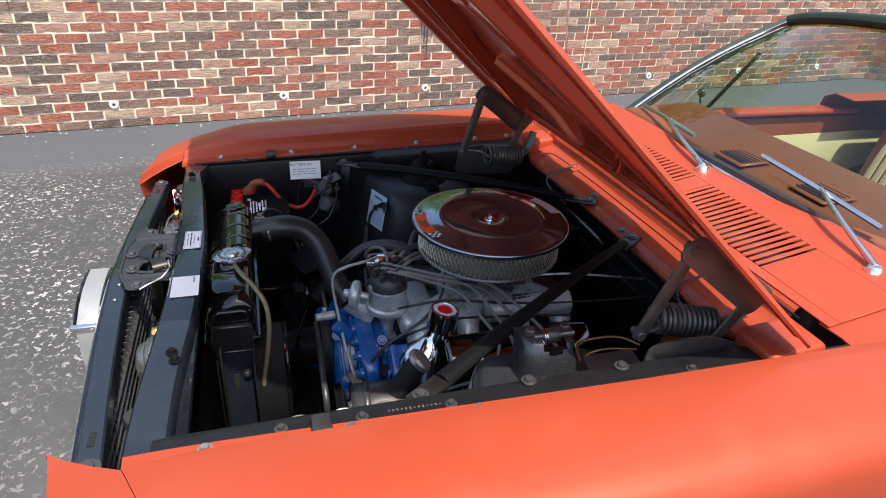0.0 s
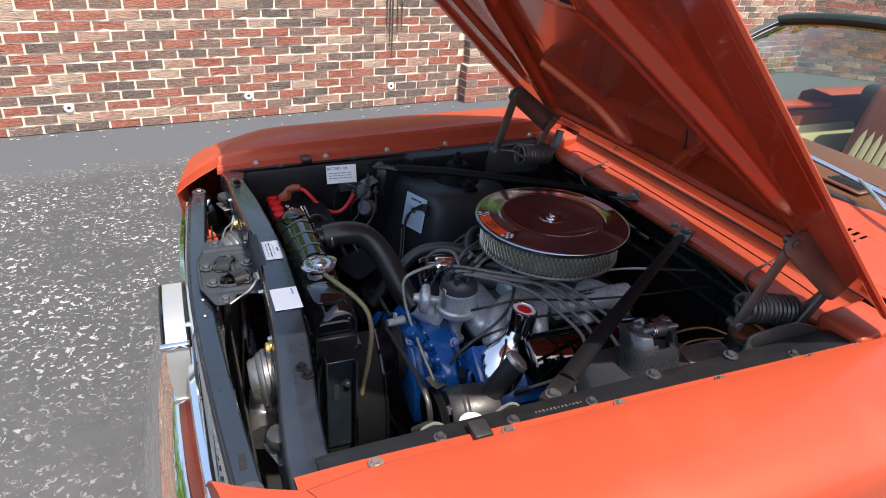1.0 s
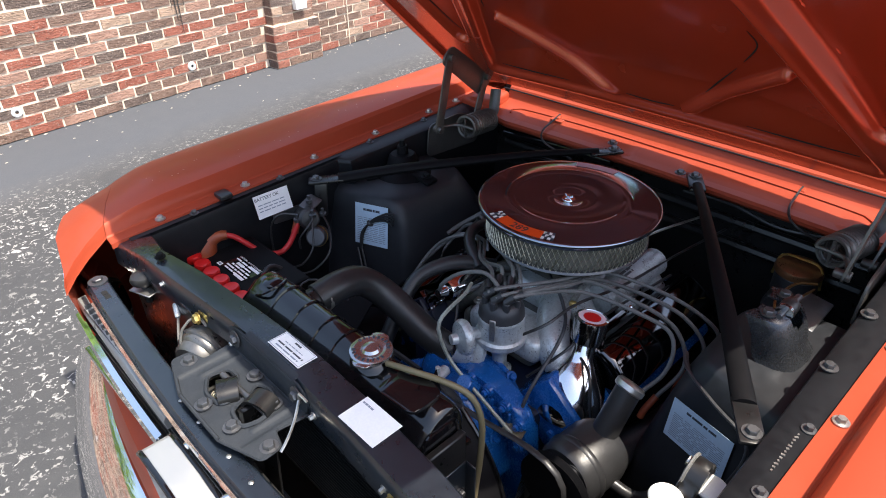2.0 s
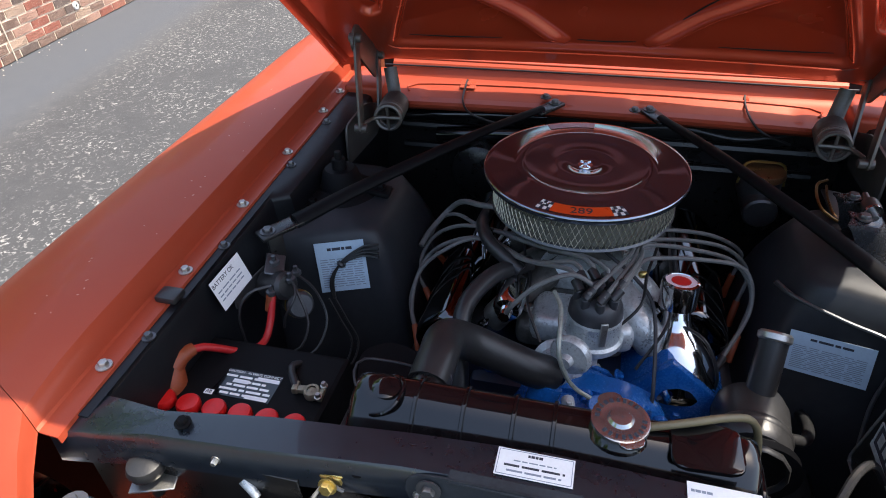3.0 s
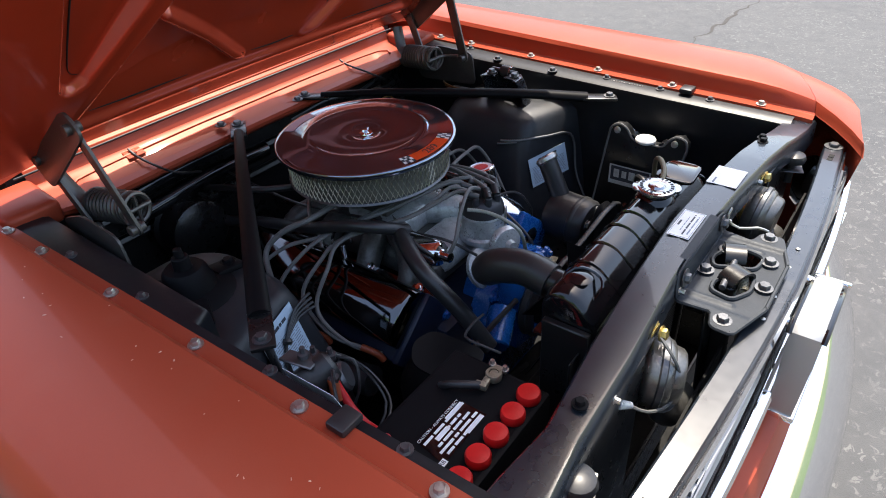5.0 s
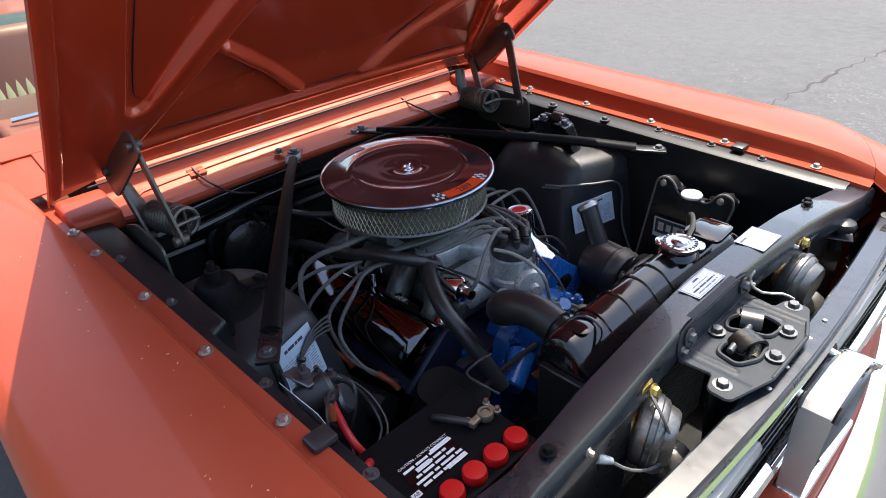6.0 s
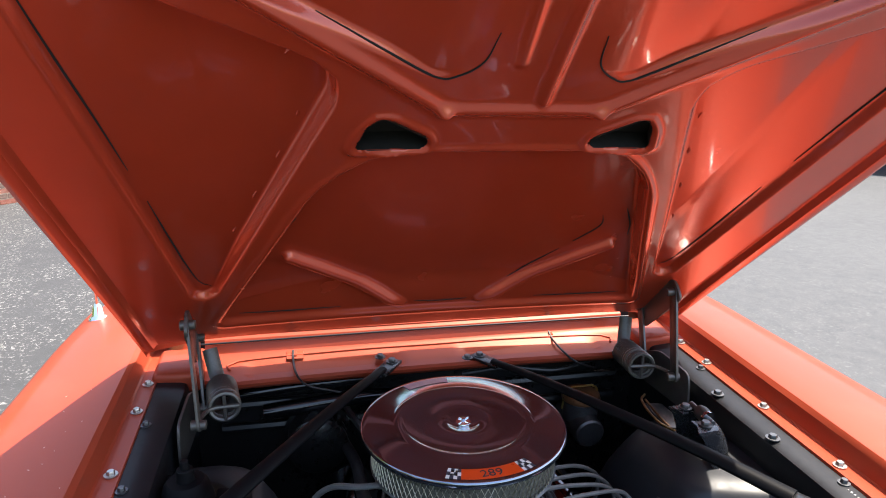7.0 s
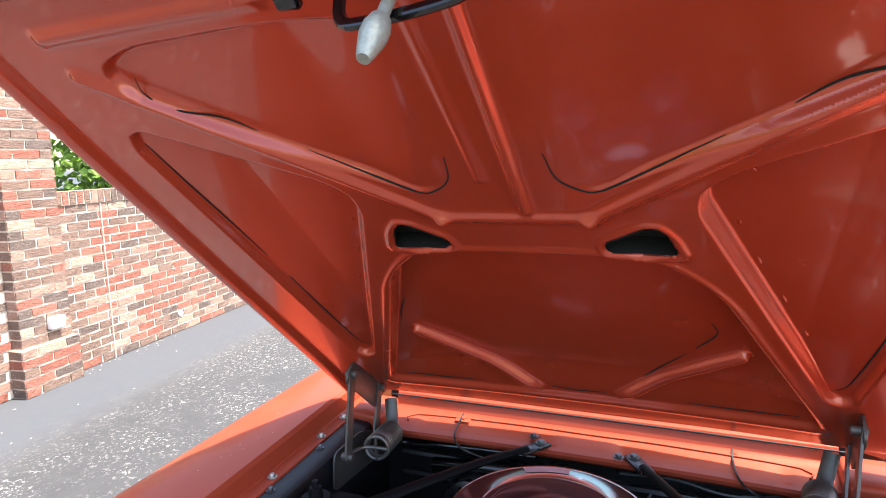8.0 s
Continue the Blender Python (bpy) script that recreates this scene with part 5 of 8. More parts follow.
def hood_depth(u, v):
    """How far the inner panel is pressed towards the skin."""
    p = (u, v)
    n = 0.0
    for poly, radius, deep, wide in (*POCKETS, LOWER):
        d = inside(p, poly, radius)
        # the front pockets run out towards the middle, the rear one towards the hinges
        fade = smooth((abs(v) - 0.07) / 0.13) if deep < 0.02 else 1.0
        if deep > 0.03:
            fade = 0.36 + 0.64 * smooth((u - 0.03) / 0.13)
        n = max(n, fade * deep * smooth((0.003 - d) / wide))
        # a rolled bead round each opening
        n -= 0.004 * fade * math.exp(-((d - 0.010) / 0.0062) ** 2)
    for s in (1, -1):
        g, t = segment_gap(p, (0.272, s * 0.318), (0.048, s * 0.090))
        n -= 0.020 * smooth((0.018 - g) / 0.014) * smooth((n - 0.008) / 0.012)
        # channels along the arms
        g, t = segment_gap(p, (0.716, s * 0.106), (1.030, s * 0.52))
        n -= 0.010 * math.exp(-(g / 0.010) ** 2)
        # rim round the dark triangular cut-outs
        d = inside(p, HOLES[0 if s > 0 else 1], 0.010)
        n -= 0.005 * math.exp(-((d - 0.008) / 0.006) ** 2)
    g, t = segment_gap(p, (0.716, -0.106), (0.716, 0.106))
    n -= 0.008 * math.exp(-(g / 0.010) ** 2)
    for a, b, tall in (((0.735, -0.021), (1.10, -0.014), 0.009), ((0.80, 0.027), (1.10, 0.040), 0.004)):
        g, t = segment_gap(p, a, b)
        n -= tall * math.exp(-(g / 0.0075) ** 2)
    for side in (1, -1):
        g, t = segment_gap(p, (1.100, side * 0.20), (1.092, side * 0.52))
        n -= 0.008 * math.exp(-(g / 0.012) ** 2)
    return n


SKIN = ((0.0, 0.056), (0.3, 0.052), (0.5, 0.045), (0.65, 0.035), (0.84, 0.0175), (0.97, 0.002), (0.995, -0.003), (1.003, -0.008), (1.0, -0.013))


def skin_height(t):
    """How far the outer skin stands above the frame's plane, across the half width."""
    for (a, p), (b, q) in zip(SKIN, SKIN[1:7]):
        if t <= b:
            return p + (q - p) * (t - a) / (b - a)
    return -0.003


def bonnet():
    nu, nv = 450, 470
    bm = bmesh.new()
    grid = []
    for i in range(nu + 1):
        u = -0.050 + 1.220 * i / nu
        half = 0.612 + 0.010 * smooth(u)
        grid.append([])
        for j in range(nv + 1):
            v = half * (2 * j / nv - 1)
            crown = 0.012 * (1 - (v / half) ** 2)
            pu, pv = u, v
            for h in HOLES:
                d = inside((u, v), h, 0.010)
                if abs(d) < 0.0024:
                    # settle the cut-out's edge on its outline
                    du, dv = inside((u + 0.0005, v), h, 0.010) - d, inside((u, v + 0.0005), h, 0.010) - d
                    size = math.hypot(du, dv) or 1.0
                    pu, pv = u - d * du / size, v - d * dv / size
            grid[-1].append((bm.verts.new(hood_at(pu, pv, min(hood_depth(u, v) + crown, skin_height(abs(v) / (half + 0.028)) - 0.003))), u, v))
    for a, b in zip(grid, grid[1:]):
        for j in range(nv):
            cu, cv = (a[j][1] + b[j][1]) / 2, (a[j][2] + a[j + 1][2]) / 2
            if any(inside((cu, cv), h, 0.010) < 0 for h in HOLES):
                continue
            bm.faces.new((a[j][0], a[j + 1][0], b[j + 1][0], b[j][0]))
    inner = part("bonnet_inner_frame", bm, INNER, CAR, "pressed copper-orange bonnet underside with ribs and two dark cut-outs", 60)
    # outer skin with turned-down edges
    rows = []
    for k in range(25):
        u = -0.092 + 1.282 * k / 24
        half = 0.640 + 0.012 * smooth(u)
        nose = -0.035 * smooth((u - 1.10) / 0.09) ** 2
        row = []
        for t, drop in [(-t, h) for t, h in SKIN[:0:-1]] + list(SKIN):
            row.append(hood_at(u, half * t, drop + nose))
        rows.append(row)
    part("bonnet_skin", thicken(loft(bmesh.new(), rows), 0.0015), PAINT, CAR, "copper-orange bonnet skin", 40)
    # side lips that fold in under the skin
    for s in (1, -1):
        rows = []
        for k in range(25):
            u = -0.052 + 1.237 * k / 24
            half = 0.640 + 0.012 * smooth(u)
            rows.append([hood_at(u, s * (half - d), n) for d, n in ((0.001, -0.012), (0.010, -0.014), (0.022, -0.010), (0.026, -0.002), (0.034, 0.004))])
        part("bonnet_side_lip", thicken(loft(bmesh.new(), rows), 0.0012), INNER, CAR)
    rows = [[hood_at(1.188, v, -0.03), hood_at(1.175, v, -0.035), hood_at(1.160, v, -0.02), hood_at(1.155, v, 0.012)] for v in [-0.63 + 0.0525 * k for k in range(25)]]
    part("bonnet_nose_lip", thicken(loft(bmesh.new(), rows), 0.0012), INNER, CAR)
    # dark gap behind the cut-outs
    for s in (1, -1):
        poly = HOLES[0 if s > 0 else 1]
        bm = bmesh.new()
        low = [bm.verts.new(hood_at(*p, 0.008)) for p in poly]
        c = Vector((sum(p[0] for p in poly) / len(poly), sum(p[1] for p in poly) / len(poly)))
        high = [bm.verts.new(hood_at(*(c + (Vector(p) - c) * 1.3), 0.046)) for p in poly]
        bm.faces.new(high)
        for k in range(len(poly)):
            q = (k + 1) % len(poly)
            bm.faces.new((low[k], low[q], high[q], high[k]))
        part("cutout_cavity", bm, VOID, inner)
    # dark gaps where the frame stands off the skin
    seams = ([(0.845, 0.064), (0.800, 0.073), (0.776, 0.100), (0.774, 0.128), (0.815, 0.196), (0.860, 0.264)], [(0.90, 0.325), (0.930, 0.363), (0.962, 0.428), (0.988, 0.449), (1.012, 0.446)],
             [(0.89, 0.538), (0.79, 0.530), (0.694, 0.521), (0.58, 0.512)], [(0.50, 0.506), (0.40, 0.500), (0.288, 0.492), (0.21, 0.482), (0.190, 0.465)], [(0.050, 0.43), (0.046, 0.33), (0.046, 0.22)], [(0.30, 0.345), (0.345, 0.330), (0.40, 0.30)])
    for s in (1, -1):
        for line in list(seams) + ([[(0.106, 0.130), (0.170, 0.175), (0.240, 0.222)], [(0.270, 0.240), (0.320, 0.268), (0.346, 0.273), (0.375, 0.262)]] if s < 0 else []) + ([[(0.05, -0.06), (0.046, 0.0), (0.05, 0.06)]] if s > 0 else []):
            flat, depths = [], []
            for u, v, _ in curve_points([(*p, 0.0) for p in line], 0.008):
                half = 0.612 + 0.010 * smooth(u)
                n = min(hood_depth(u, s * v) + 0.012 * (1 - (v / half) ** 2), skin_height(abs(v) / (half + 0.028)) - 0.003)
                flat.append((u, s * v))
                depths.append(n)
            near = [depths[max(0, k - 5):k + 6] for k in range(len(depths))]
            pts = [hood_at(*p, sum(d) / len(d) - 0.0006) for p, d in zip(flat, near)]
            part("frame_gap", fresh((tube, pts, lambda t: 0.0013 * math.sin(math.pi * (0.1 + 0.85 * t)) + 0.0003, 6, 0.02)), VOID, inner)
    # dabs of sealer along the rear pockets
    for s in (1, -1):
        for u, v, du, dv in ((0.805, 0.292, 0.018, 0.012), (0.676, 0.288, 0.012, 0.001), (0.589, 0.318, 0.016, 0.006), (0.488, 0.359, 0.018, 0.007), (0.382, 0.401, 0.014, 0.006), (0.322, 0.423, 0.010, 0.003)):
            pts = [hood_at(u + du * k, s * (v - dv * k), hood_depth(u, s * v) + 0.012 * (1 - (v / 0.615) ** 2) - 0.0004) for k in (-0.5, 0, 0.5)]
            part("sealer_dab", fresh((tube, pts, lambda t: 0.0008 + 0.0016 * math.sin(math.pi * t), 6, 0.004)), INNER, inner)
    # striker and safety catch near the nose
    cat = part("striker_bracket", fresh((tube, [hood_at(1.115, 0.075, 0.0), hood_at(1.10, 0.07, -0.045), hood_at(1.10, 0.04, -0.055), hood_at(1.11, -0.05, -0.05), hood_at(1.12, -0.075, -0.03), hood_at(1.13, -0.09, 0.0)], 0.007, 8, 0.008, 0.7)), GLOSSK, CAR, "black wire safety catch")
    m = frame_along(hood_at(1.115, 0.012, -0.02), hood_at(1.115, 0.012, -0.13))
    part("striker_pin", fresh((lathe, [(0.006, 0), (0.006, 0.052), (0.0095, 0.055), (0.0125, 0.066), (0.0125, 0.078), (0.0080, 0.098), (0.006, 0.104), (0, 0.104)], m, 20)), PALEZINC, cat, "dull grey striker pin")
    part("catch_plate", fresh((box, tuple(hood_at(1.12, 0.14, -0.01)), (0.05, 0.03, 0.012), (0, 48, 0), 0.004)), GLOSSK, cat)
    return inner


bonnet()


def windscreen():
    base = [(1.445 + 0.160 * (y / 0.77) ** 2, y, 0.965 - 0.068 * (y / 0.77) ** 2) for y in [-0.77 + 0.077 * k for k in range(21)]]
    top = [(2.00 + 0.16 * (y / 0.70) ** 2, y, 1.315 - 0.075 * (y / 0.70) ** 2) for y in [-0.70 + 0.07 * k for k in range(21)]]

    def between(t):
        return [Vector(a).lerp(Vector(b), t) + Vector((-0.02, 0, 0.02)) * math.sin(math.pi * t) for a, b in zip(base, top)]

    ws = part("windscreen_glass", loft(bmesh.new(), [between(t) for t in (0, 0.2, 0.4, 0.6, 0.74)]), GLASS, CAR, "green-tinted windscreen glass", 60)
    ws.visible_shadow = False
    band = part("windscreen_band", loft(bmesh.new(), [between(t) for t in (0.74, 0.87, 1.0)]), BAND, CAR, "yellow shade band along the windscreen", 60)
    band.visible_shadow = False
    part("windscreen_moulding", fresh((tube, [tuple(Vector(p) + Vector((-0.010, 0, 0.000))) for p in base[::2]], 0.006, 8, 0.05)), CHROME, CAR, "bright windscreen base moulding")
    part("windscreen_gasket", fresh((tube, [tuple(Vector(p) + Vector((0.002, 0, 0.006))) for p in base[::2]], 0.014, 8, 0.05)), RUBBER, CAR)
    for s in (0, -1):
        line = [between(t)[s] for t in (0, 0.25, 0.5, 0.75, 1.0)]
        part("screen_pillar", fresh((tube, [tuple(p + Vector((0.012, 0, 0))) for p in line], 0.021, 8, 0.05, 1.3)), TOPCLOTH, CAR, "dark windscreen pillar")
        part("pillar_moulding", fresh((tube, [tuple(p + Vector((-0.004, -0.016 if s else 0.016, 0.010))) for p in line], 0.005, 8, 0.05)), CHROME, CAR)
    part("screen_header", fresh((tube, [tuple(Vector(p) + Vector((0.02, 0, 0.012))) for p in top[::2]], 0.026, 10, 0.05, 0.8)), TOPCLOTH, CAR, "dark windscreen header rail")
    # wipers
    for pivot, far, near in (((1.400, 0.050, 0.950), (1.542, 0.585, 0.985), (1.462, 0.190, 1.006)), ((1.400, -0.500, 0.945), (1.474, -0.063, 1.036), (1.500, -0.411, 0.998))):
        w = part("wiper", fresh((lathe, [(0.020, 0), (0.019, 0.012), (0.012, 0.022), (0, 0.024)], Matrix.Translation(pivot), 16)), CHROME, CAR, "chrome wiper arm and blade")
        knee = Vector(far).lerp(Vector(near), 0.55) + Vector((-0.008, 0, 0.010))
        part("wiper_arm", fresh((tube, [(pivot[0], pivot[1], pivot[2] + 0.02), tuple(Vector(pivot).lerp(knee, 0.5) + Vector((-0.01, 0, 0.014))), tuple(knee)], lambda t: 0.0075 - 0.003 * t, 8)), DULLCHROME, w)
        part("wiper_blade", fresh((tube, [far, tuple((Vector(far) + Vector(near)) / 2 + Vector((-0.004, 0, 0.004))), near], 0.0062, 6)), DULLCHROME, w)


windscreen()


def cabin():
    part("dash_pad", fresh((box, (1.635, 0, 0.952), (0.30, 1.24, 0.05), (0, -3, 0), 0.02, 3), (box, (1.755, 0, 0.87), (0.06, 1.26, 0.18), (0, 10, 0), 0.02, 2)), DASH, CAR, "brown padded dashboard")
    for y, x in ((0.065, 1.535), (-0.19, 1.565)):
        grid = part("vent_frame", fresh((box, (x, y, 0.981), (0.105, 0.115, 0.006), (0, -3, 0), 0.003)), VINYL, CAR, "slotted dash vent")
        for k in range(6):
            part("vent_slot", fresh((box, (x - 0.035 + 0.014 * k, y, 0.985), (0.006, 0.095, 0.002), (0, -3, 0), 0.0)), VOID, grid)
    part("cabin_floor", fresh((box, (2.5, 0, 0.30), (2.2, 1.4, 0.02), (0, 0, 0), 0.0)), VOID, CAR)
    for s in (1, -1):
        door = part("door", fresh((box, (2.10, s * 0.838, 0.61), (1.30, 0.05, 0.52), (0, 0, 0), 0.015, 2), (box, (2.10, s * 0.815, 0.872), (1.30, 0.09, 0.02), (0, 0, 0), 0.008, 2)), PAINT, CAR, "copper-orange door")
        part("door_trim", fresh((box, (2.27, s * 0.80, 0.66), (1.52, 0.02, 0.38), (0, 0, 0), 0.008, 2)), VINYL, door)
        part("trim_insert", fresh((prism, rounded([(-0.34 * s, 0.09), (-0.16 * s, -0.03), (0.12 * s, -0.10), (0.34 * s, -0.04), (0.34 * s, 0.10)], 0.05), 0.012, facing((2.65, s * 0.790, 0.68), (-s, 0, 0), (0, 0, 1)) @ pose(0, 0, -0.004) @ Matrix.Diagonal((-1, 1, 1, 1)), 0.004)), IVORY, door, "ivory door insert")
        quarter = [[Vector((x, s * y, z)) for y, z in ((0.70, 0.94), (0.80, 0.945), (0.85, 0.92), (0.872, 0.82), (0.872, 0.6), (0.85, 0.40), (0.82, 0.26))] for x in (2.62, 3.0, 3.4, 3.9, 4.25)]
        part("rear_quarter", thicken(loft(bmesh.new(), quarter), 0.003), PAINT, CAR)
        part("sill", fresh((box, (2.03, s * 0.80, 0.30), (1.20, 0.10, 0.16), (0, 0, 0), 0.02, 2)), PAINT, CAR)
        # quarter light and its frame
        line = [(1.62, s * 0.66, 0.955), (2.007, s * 0.62, 1.150), (1.885, s * 0.70, 0.905)]
        part("quarter_light_frame", fresh((tube, [line[1], line[2]], 0.008, 6)), RUBBER, door)
    mm = frame_along((1.975, 0.858, 0.945), (2.02, 0.854, 0.945))
    mirror = part("door_mirror", fresh((lathe, [(0, 0.0), (0.008, 0.002), (0.014, 0.008), (0.017, 0.018), (0.017, 0.022), (0.0155, 0.024)], mm, 24)), DIMCHROME, CAR, "small round door mirror")
    part("mirror_glass", fresh((lathe, [(0.016, 0.021), (0, 0.021)], mm, 24)), DIMCHROME, mirror)
    part("mirror_stalk", fresh((tube, [(1.986, 0.852, 0.932), (1.985, 0.844, 0.905), (1.985, 0.838, 0.880)], 0.004, 8), (lathe, [(0.016, 0), (0.015, 0.003), (0.008, 0.007)], pose(1.985, 0.836, 0.880), 16)), DIMCHROME, mirror)
    part("boot_lid", fresh((box, (3.75, 0, 0.93), (1.0, 1.44, 0.03), (0, 1, 0), 0.012, 2)), PAINT, CAR)
    part("folded_top", fresh((box, (3.0, 0, 0.95), (0.5, 1.36, 0.10), (0, 0, 0), 0.04, 3)), TOPCLOTH, CAR)
    part("tail_panel", fresh((box, (4.26, 0, 0.62), (0.04, 1.7, 0.55), (0, 6, 0), 0.015, 2)), PAINT, CAR)
    part("rear_bumper", fresh((tube, [(4.2, -0.88, 0.5), (4.34, -0.78, 0.5), (4.37, 0, 0.5), (4.34, 0.78, 0.5), (4.2, 0.88, 0.5)], 0.05, 10, 0.05, 0.5)), CHROME, CAR)


cabin()


def seat(y):
    st = thing("bucket_seat", "brown vinyl bucket seat with ivory pleats", "car seat", "front seats")
    part("cushion", fresh((box, (2.42, y, 0.48), (0.50, 0.50, 0.16), (0, -6, 0), 0.05, 3)), VINYL, st)
    part("backrest", fresh((box, (2.74, y, 0.74), (0.14, 0.50, 0.56), (0, 14, 0), 0.05, 3)), VINYL, st)
    for k in range(-5, 6):
        part("pleat", fresh((tube, [(2.615, y + 0.038 * k, 0.50), (2.68, y + 0.036 * k, 0.76), (2.74, y + 0.033 * k, 0.94)], 0.019, 8, 0.04, 0.6)), IVORY, st)
    part("seat_base", fresh((box, (2.42, y, 0.36), (0.42, 0.42, 0.10), (0, 0, 0), 0.01)), VOID, st)


seat(0.36)
seat(-0.36)


def wheel(x, s):
    m = frame_along((x, s * 0.66, 0.315), (x, s * 0.86, 0.315))
    w = part("wheel", fresh((lathe, [(0.17, 0.02), (0.19, 0.05), (0.19, 0.15), (0.17, 0.17), (0.10, 0.165), (0.06, 0.18), (0, 0.185)], m, 28)), DULLCHROME, CAR, "steel road wheel")
    part("tyre", fresh((lathe, [(0.19, 0.01), (0.25, 0.0), (0.295, 0.015), (0.312, 0.04), (0.314, 0.10), (0.312, 0.155), (0.295, 0.18), (0.25, 0.19), (0.19, 0.175)], m, 36)), TYRE, w)


for x in (0.62, 3.36):
    for s in (1, -1):
        wheel(x, s)


def aerial():
    a = thing("radio_aerial", "thin chrome radio aerial on the wing", "aerial", at=(1.345, 0.798, 0.927))
    part("aerial_base", fresh((lathe, [(0.022, -0.004), (0.022, 0.004), (0.014, 0.012), (0.011, 0.034), (0.006, 0.040), (0, 0.04)], Matrix(), 20)), CHROME, a)
    part("mast", fresh((tube, [(0, 0, 0.035), (-0.055, -0.01, 0.5), (-0.10, -0.02, 0.85)], lambda t: 0.0040 - 0.0016 * t, 8, 0.1)), CHROME, a)


aerial()

# ---- the engine bay ----
def bay_floor():
    # floor coloured near-black for the shade deep in the bay
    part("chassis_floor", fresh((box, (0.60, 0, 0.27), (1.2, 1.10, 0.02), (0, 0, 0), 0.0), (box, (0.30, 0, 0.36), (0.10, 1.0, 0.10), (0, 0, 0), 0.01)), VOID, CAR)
    for s in (1, -1):
        part("frame_rail", fresh((box, (0.60, s * 0.42, 0.36), (1.1, 0.09, 0.12), (0, 0, 0), 0.01)), BLACK, CAR)


bay_floor()


def brace(name_end, p, q):
    b = thing("tower_brace", "black pressed-steel brace from cowl to wing", "brace", "tower braces")
    p, q = Vector(p), Vector(q)
    way = (q - p).normalized()
    part("bar", fresh((tube, [tuple(p + way * 0.05 + Vector((0, 0, 0.004))), tuple(p.lerp(q, 0.3) + Vector((0, 0, 0.012))), tuple(p.lerp(q, 0.7) + Vector((0, 0, 0.010))), tuple(q - way * 0.06)],
                      lambda t: 0.0105 + 0.0075 * t, 12, 0.04, 0.70)), BARBLACK, b)
    for e, d in ((p, way), (q, -way)):
        part("flat_end", fresh((box, tuple(e + d * 0.03), (0.085, 0.036, 0.008), (0, math.degrees(-math.asin(way.z)), math.degrees(math.atan2(way.y, way.x))), 0.003, 2)), BLACK, b)
        part("brace_bolt", bolt(bmesh.new(), tuple(e + d * 0.006 + Vector((0, 0, 0.004))), (0, 0, 1), 0.009, 0.014), STEEL, b)
        if e is q and q.y > 0:
            part("bent_end", fresh((box, (0.493, 0.528, 0.800), (0.030, 0.008, 0.095), (-8, 4, -35), 0.003, 2)), BLACK, b)
        if e is p:
            side = way.cross(Vector((0, 0, 1)))
            part("brace_bolt", bolt(bmesh.new(), tuple(e + side * 0.035 + Vector((0.004, 0, 0.004))), (0, 0, 1), 0.008, 0.013), STEEL, b)


brace("right", (1.106, 0.098, 0.862), (0.486, 0.541, 0.842))
brace("left", (1.112, -0.110, 0.858), (0.460, -0.530, 0.834))


